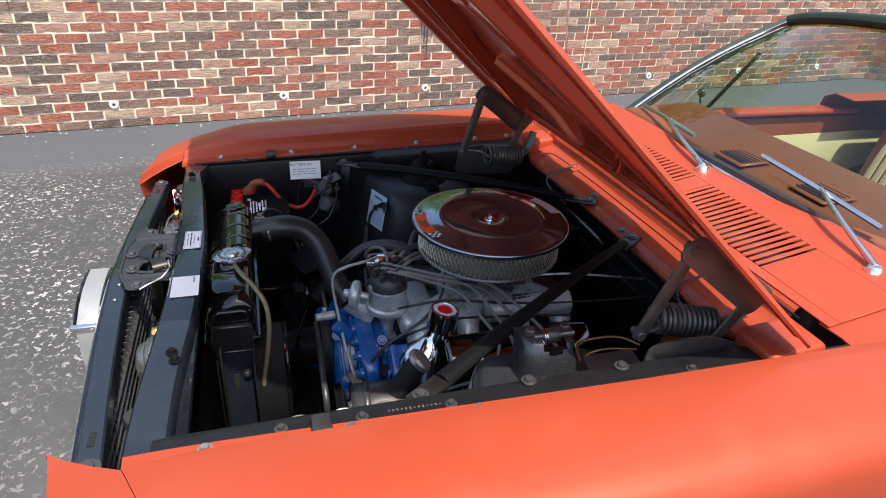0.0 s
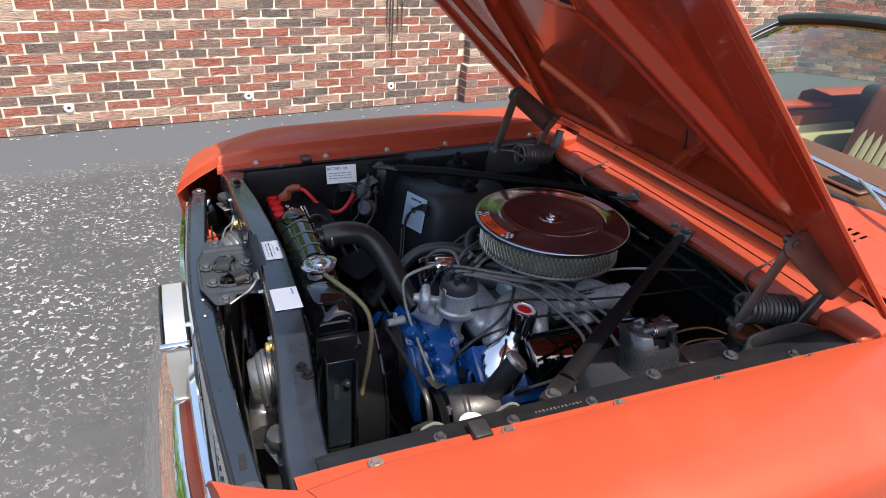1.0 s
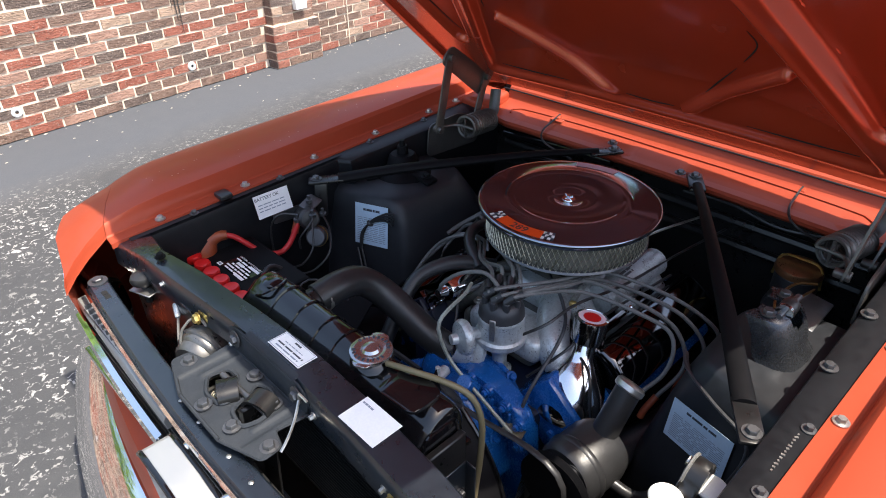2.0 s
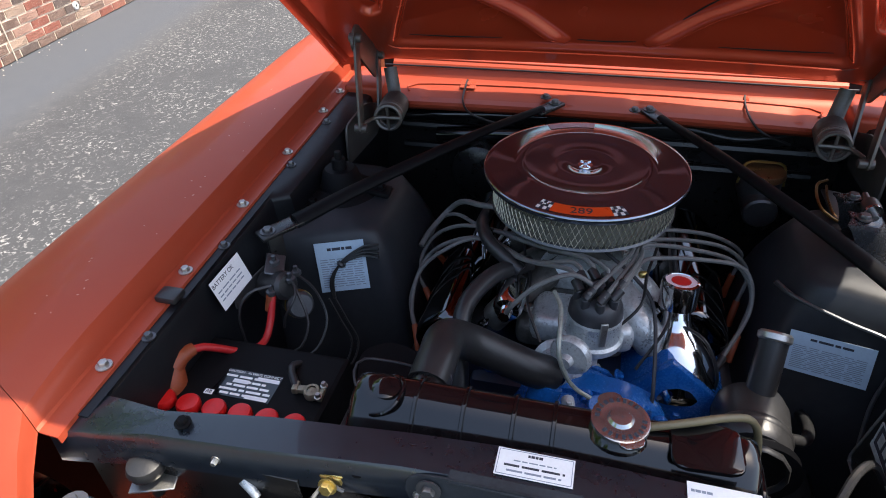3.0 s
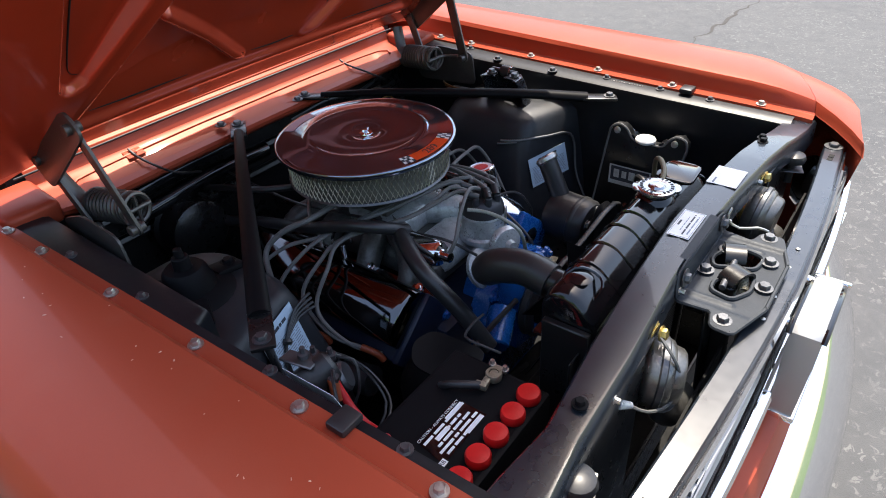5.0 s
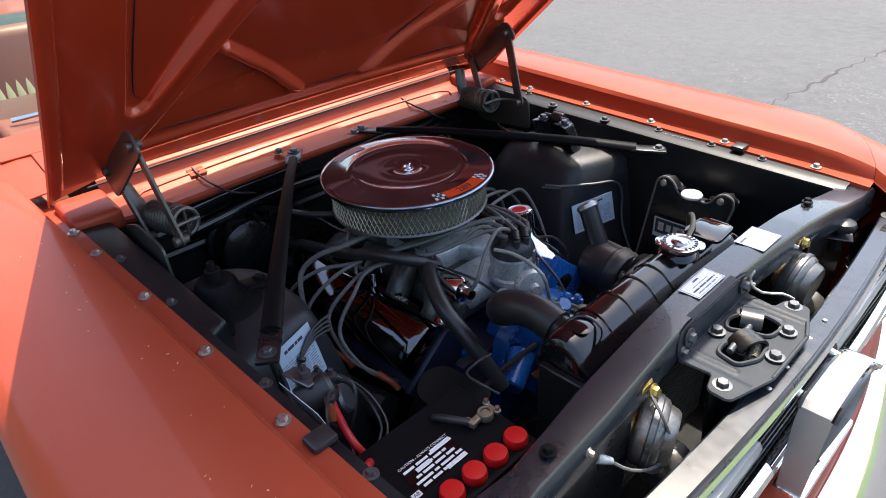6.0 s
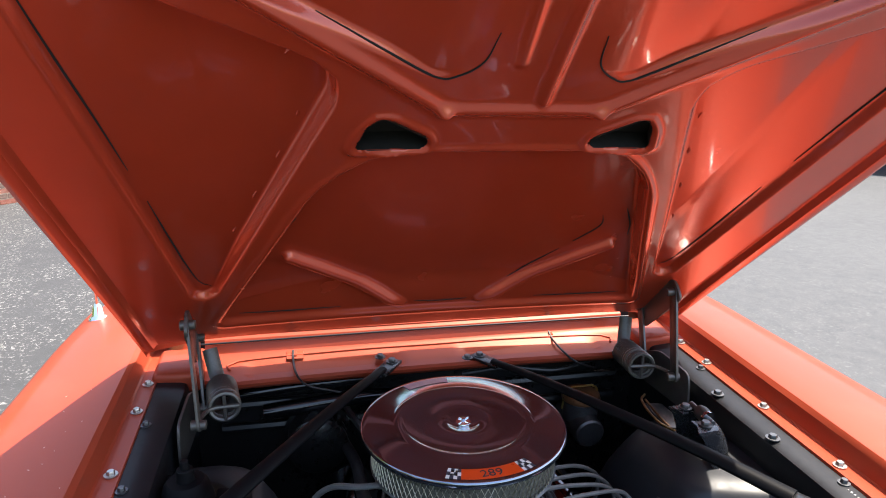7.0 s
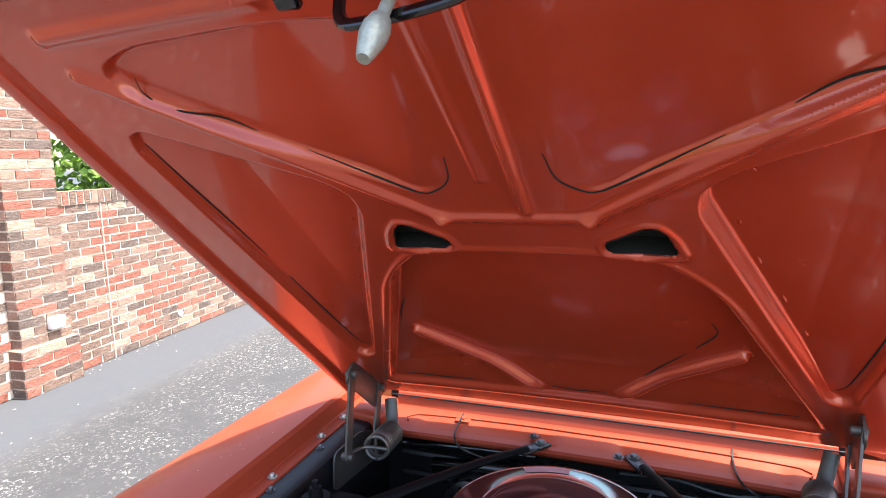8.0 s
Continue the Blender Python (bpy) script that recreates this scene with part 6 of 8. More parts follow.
def radiator():
    r = thing("radiator", "gloss black radiator with ribbed top tank", "radiator")
    rows = []
    for y, k in ((0.250, 0.62), (0.246, 0.86), (0.236, 0.97), (0.22, 1.0), (0.0, 1.0), (-0.20, 1.0), (-0.214, 0.97), (-0.224, 0.86), (-0.228, 0.62)):
        prof = [(-0.047, 0.0), (-0.047, 0.036), (-0.0465, 0.042), (-0.043, 0.048), (-0.010, 0.078), (-0.005, 0.0815), (0.002, 0.0845), (0.010, 0.0865), (0.020, 0.087), (0.030, 0.084), (0.043, 0.070), (0.047, 0.055), (0.047, 0.0)]
        rows.append([Vector((0.165 + x * (0.75 + 0.25 * k), y, 0.785 + z * (0.55 + 0.45 * k))) for x, z in prof])
    part("top_tank", loft(bmesh.new(), rows, True, True), GLOSSK, r, "gloss black top tank", 45)
    part("tank_seam", fresh((box, (0.165, 0.011, 0.786), (0.108, 0.500, 0.008), (0, 0, 0), 0.003)), GLOSSK, r)
    for y in (0.165, 0.105, 0.045, -0.002):
        rows = [[Vector((0.165 + x * 1.045, y + d, 0.785 + z * 1.035)) for x, z in ((-0.047, 0.03), (-0.047, 0.036), (-0.0465, 0.042), (-0.043, 0.048), (-0.010, 0.078), (-0.005, 0.0815), (0.002, 0.0845), (0.010, 0.0865), (0.020, 0.087), (0.030, 0.084), (0.043, 0.070), (0.047, 0.055), (0.047, 0.03))] for d in (-0.0032, -0.0016, 0.0016, 0.0032)]
        for row in (rows[0], rows[3]):
            for k, v in enumerate(row):
                row[k] = v - Vector((0, 0, 0.004))
        part("tank_rib", loft(bmesh.new(), rows), GLOSSK, r)
    # pressed panel beside the filler
    m = pose(0.165, -0.160, 0.8715)
    part("pressed_panel", fresh((prism, rounded([(-0.030, -0.045), (0.030, -0.045), (0.034, 0.03), (-0.034, 0.03)], 0.015), 0.006, m, 0.002)), GLOSSK, r)
    part("end_dimple", fresh((lathe, [(0, 0.004), (0.012, 0.003), (0.018, 0)], pose(0.172, 0.205, 0.872), 16)), GLOSSK, r)
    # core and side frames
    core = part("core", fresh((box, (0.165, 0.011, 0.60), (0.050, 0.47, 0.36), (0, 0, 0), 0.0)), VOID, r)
    for k in range(34):
        part("fin", fresh((box, (0.139, 0.011, 0.435 + 0.010 * k), (0.003, 0.46, 0.0025), (0, 0, 0), 0.0)), STEEL, core)
    for y in (0.256, -0.236):
        part("side_frame", fresh((box, (0.165, y, 0.62), (0.075, 0.012, 0.40), (0, 0, 0), 0.002), (box, (0.140, y + (0.015 if y > 0 else -0.015), 0.66), (0.003, 0.04, 0.25), (0, 0, 0), 0.001)), BLACK, r)
    # pressed loop over the tank's end, and the bright lower edge of its front seam
    loop = [(0.150, 0.232, 0.842), (0.140, 0.205, 0.858), (0.150, 0.186, 0.870), (0.180, 0.184, 0.874), (0.196, 0.200, 0.868), (0.200, 0.236, 0.842)]
    part("end_loop", fresh((tube, loop, 0.0026, 6, 0.008)), GLOSSK, r)
    part("seam_bead", fresh((tube, [(0.1165, 0.248, 0.800), (0.1160, 0.10, 0.803), (0.1160, -0.10, 0.803), (0.1165, -0.224, 0.800)], 0.0030, 6, 0.05)), GLOSSK, r)
    # embossed end of the tank, and a slotted side bracket below it
    end = [(x, -0.2290, z) for x, z in rounded([(0.130, 0.795), (0.200, 0.795), (0.196, 0.846), (0.134, 0.846)], 0.014)]
    part("end_bead", fresh((tube, end + end[:1], 0.0026, 6, 0.02)), GLOSSK, r)
    bracket = part("side_bracket", fresh((box, (0.165, -0.2445, 0.655), (0.066, 0.003, 0.22), (0, 0, 0), 0.001), (box, (0.199, -0.254, 0.655), (0.003, 0.020, 0.22), (0, 0, 0), 0.001)), RAILBLACK, r, "black side bracket")
    for z in (0.690,):
        part("bracket_slot", fresh((box, (0.162, -0.2466, z), (0.010, 0.0015, 0.038), (0, 0, 0), 0.0006)), VOID, bracket)
        part("bracket_bolt", bolt(bmesh.new(), (0.184, -0.2460, z + 0.02), (0, -1, 0), 0.006, 0.009), STEEL, bracket)
    # outlet for the top hose
    part("outlet", fresh((rod, (0.195, 0.172, 0.815), (0.262, 0.172, 0.818), 0.024, 0.024, 18)), BLACK, r)
    part("hose_clamp", fresh((lathe, [(0.0275, -0.005), (0.029, 0), (0.0275, 0.005)], frame_along((0.252, 0.170, 0.817), (0.30, 0.166, 0.819)), 20)), ZINC, r)
    # filler neck and cap
    part("filler_neck", fresh((lathe, [(0.034, 0.0), (0.030, 0.006), (0.026, 0.010), (0.027, 0.018), (0.031, 0.020)], pose(0.172, -0.074, 0.866), 24)), GLOSSK, r)
    m = pose(0.172, -0.074, 0.884, 0, 0, 25)
    cap = part("cap", fresh((lathe, [(0.030, -0.004), (0.033, 0.0), (0.0325, 0.004), (0.029, 0.0055), (0.022, 0.006), (0.019, 0.0045), (0.015, 0.005), (0.012, 0.009), (0.006, 0.0105), (0, 0.0105)], m, 32)), CAPMETAL, r, "bright pressed-metal radiator cap")
    for k in (0, 180):
        part("cap_ear", fresh((prism, rounded([(0.026, -0.017), (0.040, -0.011), (0.040, 0.011), (0.026, 0.017)], 0.008), 0.004, m @ pose(0, 0, 0.0, 0, 0, k), 0.001)), CAPMETAL, cap)
    bm = bmesh.new()
    rnd = random.Random(2)
    for k in range(22):
        if k in (5, 6, 16, 17):
            continue
        box(bm, tuple(m @ pose(0, 0, 0, 0, 0, k * 360 / 22) @ Vector((0.0258, 0, 0.0062))), (0.0055, rnd.uniform(0.002, 0.004), 0.0006), (0, 0, 25 + k * 360 / 22), 0.0)
    part("cap_print", bm, INK, cap)
    part("overflow_hose", fresh((tube, [(0.176, -0.105, 0.878), (0.186, -0.145, 0.884), (0.212, -0.196, 0.876), (0.230, -0.226, 0.856), (0.234, -0.242, 0.815), (0.226, -0.248, 0.75), (0.214, -0.250, 0.68), (0.206, -0.252, 0.58)], 0.0048, 10)), TAN, r, "tan rubber overflow hose")
    return r


radiator()


def top_hose():
    h = thing("radiator_hose", "ribless black rubber top radiator hose", "hose")
    part("hose", fresh((tube, [(0.236, 0.172, 0.816), (0.285, 0.170, 0.822), (0.335, 0.172, 0.808), (0.372, 0.150, 0.772), (0.392, 0.098, 0.732), (0.405, 0.050, 0.700), (0.425, 0.020, 0.675)], 0.0295, 18)), RUBBER, h)
    part("hose_clamp", fresh((lathe, [(0.0275, -0.006), (0.0295, 0), (0.0275, 0.006)], frame_along((0.412, 0.038, 0.690), (0.425, 0.020, 0.675)), 20)), ZINC, h)


top_hose()


def fan_and_belts():
    f = thing("cooling_fan", "dark steel five-blade cooling fan with belt pulleys", "fan")
    c = Vector((0.295, -0.02, 0.585))
    part("hub", fresh((rod, tuple(c - Vector((0.03, 0, 0))), tuple(c + Vector((0.08, 0, 0))), 0.045, 0.05, 20)), BARBLACK, f)
    for k in range(5):
        m = Matrix.Translation(c) @ pose(0, 0, 0, 72 * k + 38, 0, 0)
        rows = [[m @ Vector((0.030 * t * w, 0.5 * w * (0.05 + 0.08 * t), 0.05 + 0.085 * t)) for w in (-1, -0.5, 0, 0.5, 1)] for t in (0, 0.25, 0.5, 0.75, 1.0)]
        part("blade", thicken(loft(bmesh.new(), rows), 0.002), BARBLACK, f)
    part("shroud_edge", thicken(loft(bmesh.new(), [[Vector((x, c.y + 0.255 * math.cos(a) * -1, c.z + 0.235 * math.sin(a))) for x in (0.200, 0.235, 0.262)] for a in [radians(-35 + 8 * k) for k in range(12)]]), 0.002), BARBLACK, f, "black curved fan shroud")
    part("shroud_lip", fresh((tube, [(0.262, c.y - 0.255 * math.cos(a), c.z + 0.235 * math.sin(a)) for a in [radians(-35 + 8 * k) for k in range(12)]], 0.0045, 8, 0.03)), GLOSSK, f)
    m = frame_along((0.345, -0.02, 0.585), (0.375, -0.02, 0.585))
    part("pulley", fresh((lathe, [(0, 0), (0.05, 0), (0.075, 0.004), (0.066, 0.012), (0.076, 0.020), (0.066, 0.028), (0.05, 0.03), (0, 0.03)], m, 28)), STEEL, f)
    part("belt", fresh((tube, [(0.34, -0.02, 0.655), (0.335, -0.14, 0.672), (0.33, -0.26, 0.696), (0.33, -0.318, 0.682), (0.33, -0.336, 0.635), (0.33, -0.305, 0.585), (0.335, -0.18, 0.46), (0.34, 0.0, 0.40)], 0.0062, 8, 0.02, 0.45)), RUBBER, f, "worn rubber drive belt")
    part("belt", fresh((tube, [(0.374, 0.05, 0.630), (0.374, 0.16, 0.625), (0.374, 0.26, 0.596), (0.374, 0.298, 0.560), (0.374, 0.26, 0.524), (0.374, 0.12, 0.45), (0.374, 0.0, 0.41)], 0.0060, 6, 0.02)), RUBBER, f)


fan_and_belts()


def vee_cover(s):
    """Chrome rocker cover: a long rounded box that leans outward."""
    m = pose(0.735, s * 0.222, 0.640, 0, 0, 0) @ pose(0, 0, 0, -s * 40)
    rows = []
    for x, k in ((-0.235, 0.55), (-0.234, 0.80), (-0.228, 0.94), (-0.215, 1.0), (0.0, 1.0), (0.215, 1.0), (0.228, 0.94), (0.234, 0.8), (0.235, 0.55)):
        if s < 0 and x < 0:
            x *= 0.56
        rows.append([m @ Vector((x, y * (0.85 + 0.15 * k), z * k if z > 0 else z)) for y, z in ((-0.062, -0.03), (-0.060, 0.012), (-0.054, 0.032), (-0.040, 0.044), (-0.018, 0.050), (0.018, 0.050), (0.040, 0.044), (0.054, 0.032), (0.060, 0.012), (0.062, -0.03))])
    bm = loft(bmesh.new(), rows, True, True)
    low = -0.242 if s > 0 else -0.140
    flange = rounded([(low, -0.070), (0.242, -0.070), (0.242, 0.070), (low, 0.070)], 0.02)
    prism(bm, flange, 0.004, m @ Matrix.Translation((0, 0, -0.032)))
    return bm, m


def engine():
    e = thing("engine", "blue-painted V8 engine with chrome rocker covers and aluminium intake", "engine")
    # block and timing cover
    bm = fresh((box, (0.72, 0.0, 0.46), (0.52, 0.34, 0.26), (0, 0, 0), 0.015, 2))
    part("block", bm, SHADEBLUE, e, "blue-painted engine block")
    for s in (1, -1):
        # left head in plain blue, right one in the blue with painted shade
        part("cylinder_head", fresh((box, (0.735, s * 0.185, 0.575), (0.48, 0.15, 0.13), (s * -40, 0, 0), 0.012, 2)), BLUE if s < 0 else SHADEBLUE, e)
    out = rounded([(-0.10, -0.20), (0.15, -0.20), (0.176, -0.03), (0.166, 0.070), (0.100, 0.104), (0.030, 0.112), (-0.050, 0.096), (-0.100, 0.03)], 0.030)
    tc = part("timing_cover", fresh((prism, out, 0.040, facing((0.470, -0.01, 0.535), (0, -1, 0), (0, 0, 1)), 0.012)), BLUE, e, "glossy blue timing cover", 50)
    for k in range(5):
        part("cover_rib", fresh((box, (0.430, -0.052 - 0.022 * k, 0.590 - 0.004 * k), (0.014, 0.008, 0.070), (0, 0, 4), 0.0035, 2)), BLUE, tc)
    for y, z in ((-0.040, 0.634), (-0.085, 0.630), (-0.130, 0.620), (-0.166, 0.598), (-0.170, 0.545), (0.050, 0.615), (0.075, 0.565)):
        part("cover_boss", fresh((lathe, [(0.014, 0), (0.013, 0.008), (0.010, 0.010), (0, 0.010)], frame_along((0.431, y, z), (0.40, y, z)), 14)), BLUE, tc)
        part("cover_bolt", bolt(bmesh.new(), (0.421, y, z), (-1, 0, 0), 0.007, 0.010), BLUE, tc)
    # deep housing behind the pump, ribbed along its side and top
    rows = [[Vector((x, y, z)) for y, z in ((0.050, 0.50), (0.050, 0.600 - dz), (0.036, 0.626 - dz), (-0.050, 0.634 - dz), (-0.076, 0.624 - dz), (-0.102, 0.592 - dz), (-0.136, 0.545), (-0.150, 0.46))] for x, dz in ((0.372, 0.030), (0.378, 0.012), (0.390, 0.006), (0.435, 0.0), (0.480, 0.0), (0.505, 0.002))]
    part("pump_housing", loft(bmesh.new(), rows, True, True), BLUE, tc, "", 45)
    for k in range(7):
        x = 0.392 + 0.017 * k
        part("housing_rib", fresh((tube, [(x, -0.046, 0.634), (x, -0.075, 0.625), (x, -0.102, 0.593), (x + 0.003, -0.136, 0.546)], 0.0036, 6, 0.02)), BLUE, tc)
    for x, y, z in ((0.385, -0.062, 0.638), (0.415, -0.112, 0.600), (0.450, -0.118, 0.590), (0.488, -0.092, 0.630), (0.398, -0.132, 0.556), (0.470, -0.134, 0.556)):
        part("housing_bolt", bolt(bmesh.new(), (x, y, z), (-0.1, -0.75, 0.6), 0.0075, 0.012), BLUE, tc)
    part("pump_neck", fresh((tube, [(0.430, -0.020, 0.560), (0.405, 0.020, 0.600), (0.398, 0.030, 0.640), (0.410, 0.022, 0.668)], lambda t: 0.034 - 0.008 * t, 16)), BLUE, tc)
    part("water_pump", fresh((lathe, [(0.058, 0), (0.056, 0.02), (0.046, 0.035), (0.040, 0.06), (0.036, 0.08)], frame_along((0.40, -0.015, 0.56), (0.32, -0.015, 0.56)), 24),
                             (rod, (0.40, 0.06, 0.60), (0.37, 0.13, 0.57), 0.03, 0.026), (rod, (0.41, -0.06, 0.63), (0.385, -0.06, 0.665), 0.018, 0.016)), BLUE, e)
    part("sender", fresh((rod, (0.340, -0.022, 0.668), (0.386, -0.012, 0.664), 0.009, 0.011), (rod, (0.362, -0.015, 0.672), (0.362, -0.015, 0.688), 0.005)), ALU, e)
    for s in (1, -1):
        for x, y, z in ((0.489, 0.135, 0.60), (0.489, 0.20, 0.555), (0.489, 0.245, 0.52)):
            part("head_bolt", bolt(bmesh.new(), (x, s * y, z), (-1, 0, 0), 0.009, 0.013), BLUE, e)
        part("head_front", fresh((box, (0.497, s * 0.192, 0.583), (0.02, 0.15, 0.13), (s * -40, 0, 0), 0.008, 2)), BLUE if s < 0 else SHADEBLUE, e)
    for s in (1, -1):
        bm, m = vee_cover(s)
        cov = part("rocker_cover", bm, DIMCHROME, e, "chrome rocker cover", 50)
        for x in ((-0.20, -0.07, 0.07, 0.20) if s > 0 else (-0.10, 0.07, 0.20)):
            for y in (-0.066, 0.066):
                part("cover_bolt", bolt(bmesh.new(), tuple(m @ Vector((x, y, -0.027))), tuple(m.to_3x3() @ Vector((0, 0, 1))), 0.006, 0.009), CHROME, cov)
        if s < 0:
            # oil filler neck and breather cap
            base, top = Vector((0.560, -0.192, 0.622)), Vector((0.606, -0.180, 0.718))
            part("filler_neck", fresh((lathe, [(0.056, -0.066), (0.064, -0.056), (0.067, -0.040), (0.066, -0.020), (0.062, 0.000), (0.055, 0.020), (0.044, 0.040), (0.033, 0.055), (0.027, 0.066), (0.0245, 0.078), (0.024, 0.108)], frame_along(base, top), 24)), POLISHED, cov)
            mm = frame_along(tuple(top - Vector((0.001, 0, 0.004))), tuple(top + Vector((0.008, 0, 0.05))))
            cap = part("breather_cap", fresh((lathe, [(0.026, -0.006), (0.0330, -0.002), (0.0330, 0.040), (0.0315, 0.0455), (0.027, 0.047), (0.0262, 0.0455)], mm, 32)), POLISHED, cov, "chrome breather cap with red and white top")
            part("cap_ring", fresh((lathe, [(0.0262, 0.0457), (0.0170, 0.0457)], mm, 32)), CAPPINK, cap)
            part("cap_disc", fresh((lathe, [(0.0170, 0.0460), (0, 0.0460)], mm, 24)), RED, cap)
    # intake manifold
    bm = fresh((box, (0.77, 0.0, 0.640), (0.46, 0.20, 0.06), (0, 0, 0), 0.02, 3))
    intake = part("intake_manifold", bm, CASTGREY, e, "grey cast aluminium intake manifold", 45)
    part("plenum", fresh((box, (0.777, -0.01, 0.690), (0.24, 0.17, 0.06), (0, 0, 0), 0.018, 3)), ALU, intake)
    for s in (1, -1):
        for x0, x1 in ((0.70, 0.575), (0.74, 0.69), (0.82, 0.82), (0.86, 0.93)):
            # right runners take the darker alloy, which paints in their shaded side
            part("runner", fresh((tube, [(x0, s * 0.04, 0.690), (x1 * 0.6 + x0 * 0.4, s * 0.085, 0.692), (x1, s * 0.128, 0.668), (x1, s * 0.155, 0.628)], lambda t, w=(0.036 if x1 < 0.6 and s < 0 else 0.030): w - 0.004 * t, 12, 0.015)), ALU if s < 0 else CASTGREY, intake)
    part("water_passage", fresh((tube, [(0.74, -0.118, 0.700), (0.86, -0.126, 0.706), (0.945, -0.130, 0.708)], 0.032, 16)), ALU, intake)
    part("front_crossover", fresh((box, (0.582, -0.02, 0.662), (0.10, 0.19, 0.06), (0, 0, 0), 0.022, 3)), ALU, intake)
    part("thermostat_housing", fresh((lathe, [(0.046, 0), (0.046, 0.010), (0.034, 0.018), (0.028, 0.045), (0.026, 0.07)], frame_along((0.478, 0.012, 0.645), (0.43, 0.018, 0.676)), 20)), ALU, e)
    for y in (0.055, -0.045):
        part("manifold_bolt", bolt(bmesh.new(), (0.575, y * 1.4, 0.680), (0, 0, 1), 0.008, 0.012), ZINC, intake)
    for x, y in ((0.62, 0.09), (0.70, 0.10), (0.86, 0.10), (0.62, -0.10), (0.72, -0.09), (0.90, -0.095)):
        part("manifold_bolt", bolt(bmesh.new(), (x, y, 0.672), (0, 0, 1), 0.008, 0.012), STEEL, intake)
    part("casting_plate", bars(bmesh.new(), facing((0.84, -0.128, 0.7335), (1, 0, 0), (0, 1, 0.2)), 0.085, 0.018, 2, 0.003, 6, 0.6), STEEL, intake)
    # carburettor
    bm = fresh((box, (0.777, 0.0, 0.735), (0.17, 0.125, 0.025), (0, 0, 0), 0.006, 2), (box, (0.730, 0.0, 0.770), (0.055, 0.115, 0.055), (0, 0, 0), 0.010, 2), (box, (0.835, 0.0, 0.765), (0.045, 0.105, 0.045), (0, 0, 0), 0.010, 2),
               (box, (0.782, 0.0, 0.780), (0.075, 0.100, 0.06), (0, 0, 0), 0.012, 2), (rod, (0.777, 0, 0.80), (0.777, 0, 0.825), 0.065, 0.062, 24))
    carb = part("carburettor", bm, CARB, e, "dull alloy carburettor")
    for x, y in ((0.705, 0.03), (0.705, -0.03)):
        part("fuel_screw", bolt(bmesh.new(), (x, y, 0.775), (-1, 0, 0), 0.007, 0.010), GOLD, carb)
    part("throttle_link", fresh((tube, [(0.74, -0.072, 0.74), (0.76, -0.085, 0.76), (0.81, -0.082, 0.75), (0.90, -0.07, 0.77)], 0.003, 6), (box, (0.75, -0.074, 0.748), (0.03, 0.004, 0.035), (0, 15, 0), 0.001)), ZINC, carb)
    part("choke_housing", fresh((lathe, [(0.028, 0), (0.028, 0.02), (0.022, 0.026), (0, 0.027)], frame_along((0.845, 0.055, 0.775), (0.845, 0.085, 0.775)), 20)), STEEL, carb)
    # distributor
    c = Vector((0.512, -0.040, 0.0))
    body = part("distributor_body", fresh((lathe, [(0.015, 0.585), (0.015, 0.640), (0.020, 0.655), (0.030, 0.672), (0.046, 0.682), (0.052, 0.690), (0.052, 0.700), (0.047, 0.704), (0.045, 0.742), (0.047, 0.745), (0.046, 0.750)], Matrix.Translation(c), 28)), ALU, e, "grey cast distributor body")
    part("hold_down", fresh((prism, rounded([(-0.026, -0.016), (0.020, -0.018), (0.026, 0.012), (-0.020, 0.018)], 0.008), 0.012, pose(0.508, -0.050, 0.600, 0, 0, 25), 0.002)), ALU, body)
    part("hold_down_bolt", bolt(bmesh.new(), (0.496, -0.058, 0.612), (0, 0, 1), 0.008, 0.012), ALU, body)
    for a in (200, 20):
        p = c + Vector((0.048 * math.cos(radians(a)), 0.048 * math.sin(radians(a)), 0.738))
        part("cap_spring", fresh((box, tuple(p), (0.004, 0.012, 0.050), (0, 0, a), 0.001)), ZINC, body)
    dcap = part("distributor_cap", fresh((lathe, [(0.046, 0.748), (0.044, 0.764), (0.038, 0.778), (0.028, 0.785), (0.012, 0.787), (0.010, 0.808), (0, 0.808)], Matrix.Translation(c), 28)), CAPGREY, e, "black distributor cap")
    for k in range(8):
        a = radians(45 * k + 10)
        p = c + Vector((0.030 * math.cos(a), 0.030 * math.sin(a), 0.770))
        part("tower", fresh((rod, tuple(p), tuple(p + Vector((0.003 * math.cos(a), 0.003 * math.sin(a), 0.026))), 0.0085, 0.0075)), CAPGREY, dcap)
    part("vacuum_advance", fresh((lathe, [(0.008, -0.03), (0.010, -0.006), (0.033, 0.0), (0.036, 0.006), (0.036, 0.012), (0.032, 0.018), (0.012, 0.024), (0.010, 0.036), (0, 0.036)], frame_along((0.446, -0.012, 0.712), (0.424, -0.004, 0.714)), 24), (rod, (0.505, -0.03, 0.706), (0.450, -0.014, 0.710), 0.008)), ALU, e, "round vacuum advance can")
    part("vacuum_line", fresh((tube, [(0.500, 0.030, 0.790), (0.466, 0.016, 0.788), (0.425, 0.012, 0.782), (0.392, 0.010, 0.766), (0.386, 0.002, 0.735), (0.392, -0.024, 0.684), (0.398, -0.092, 0.640), (0.410, -0.150, 0.592), (0.412, -0.162, 0.586)], 0.0038, 8)), PALEZINC, e, "thin pale vacuum line")
    part("line_bracket", fresh((box, (0.416, -0.160, 0.583), (0.034, 0.042, 0.004), (8, 0, 15), 0.001)), LEAD, e)
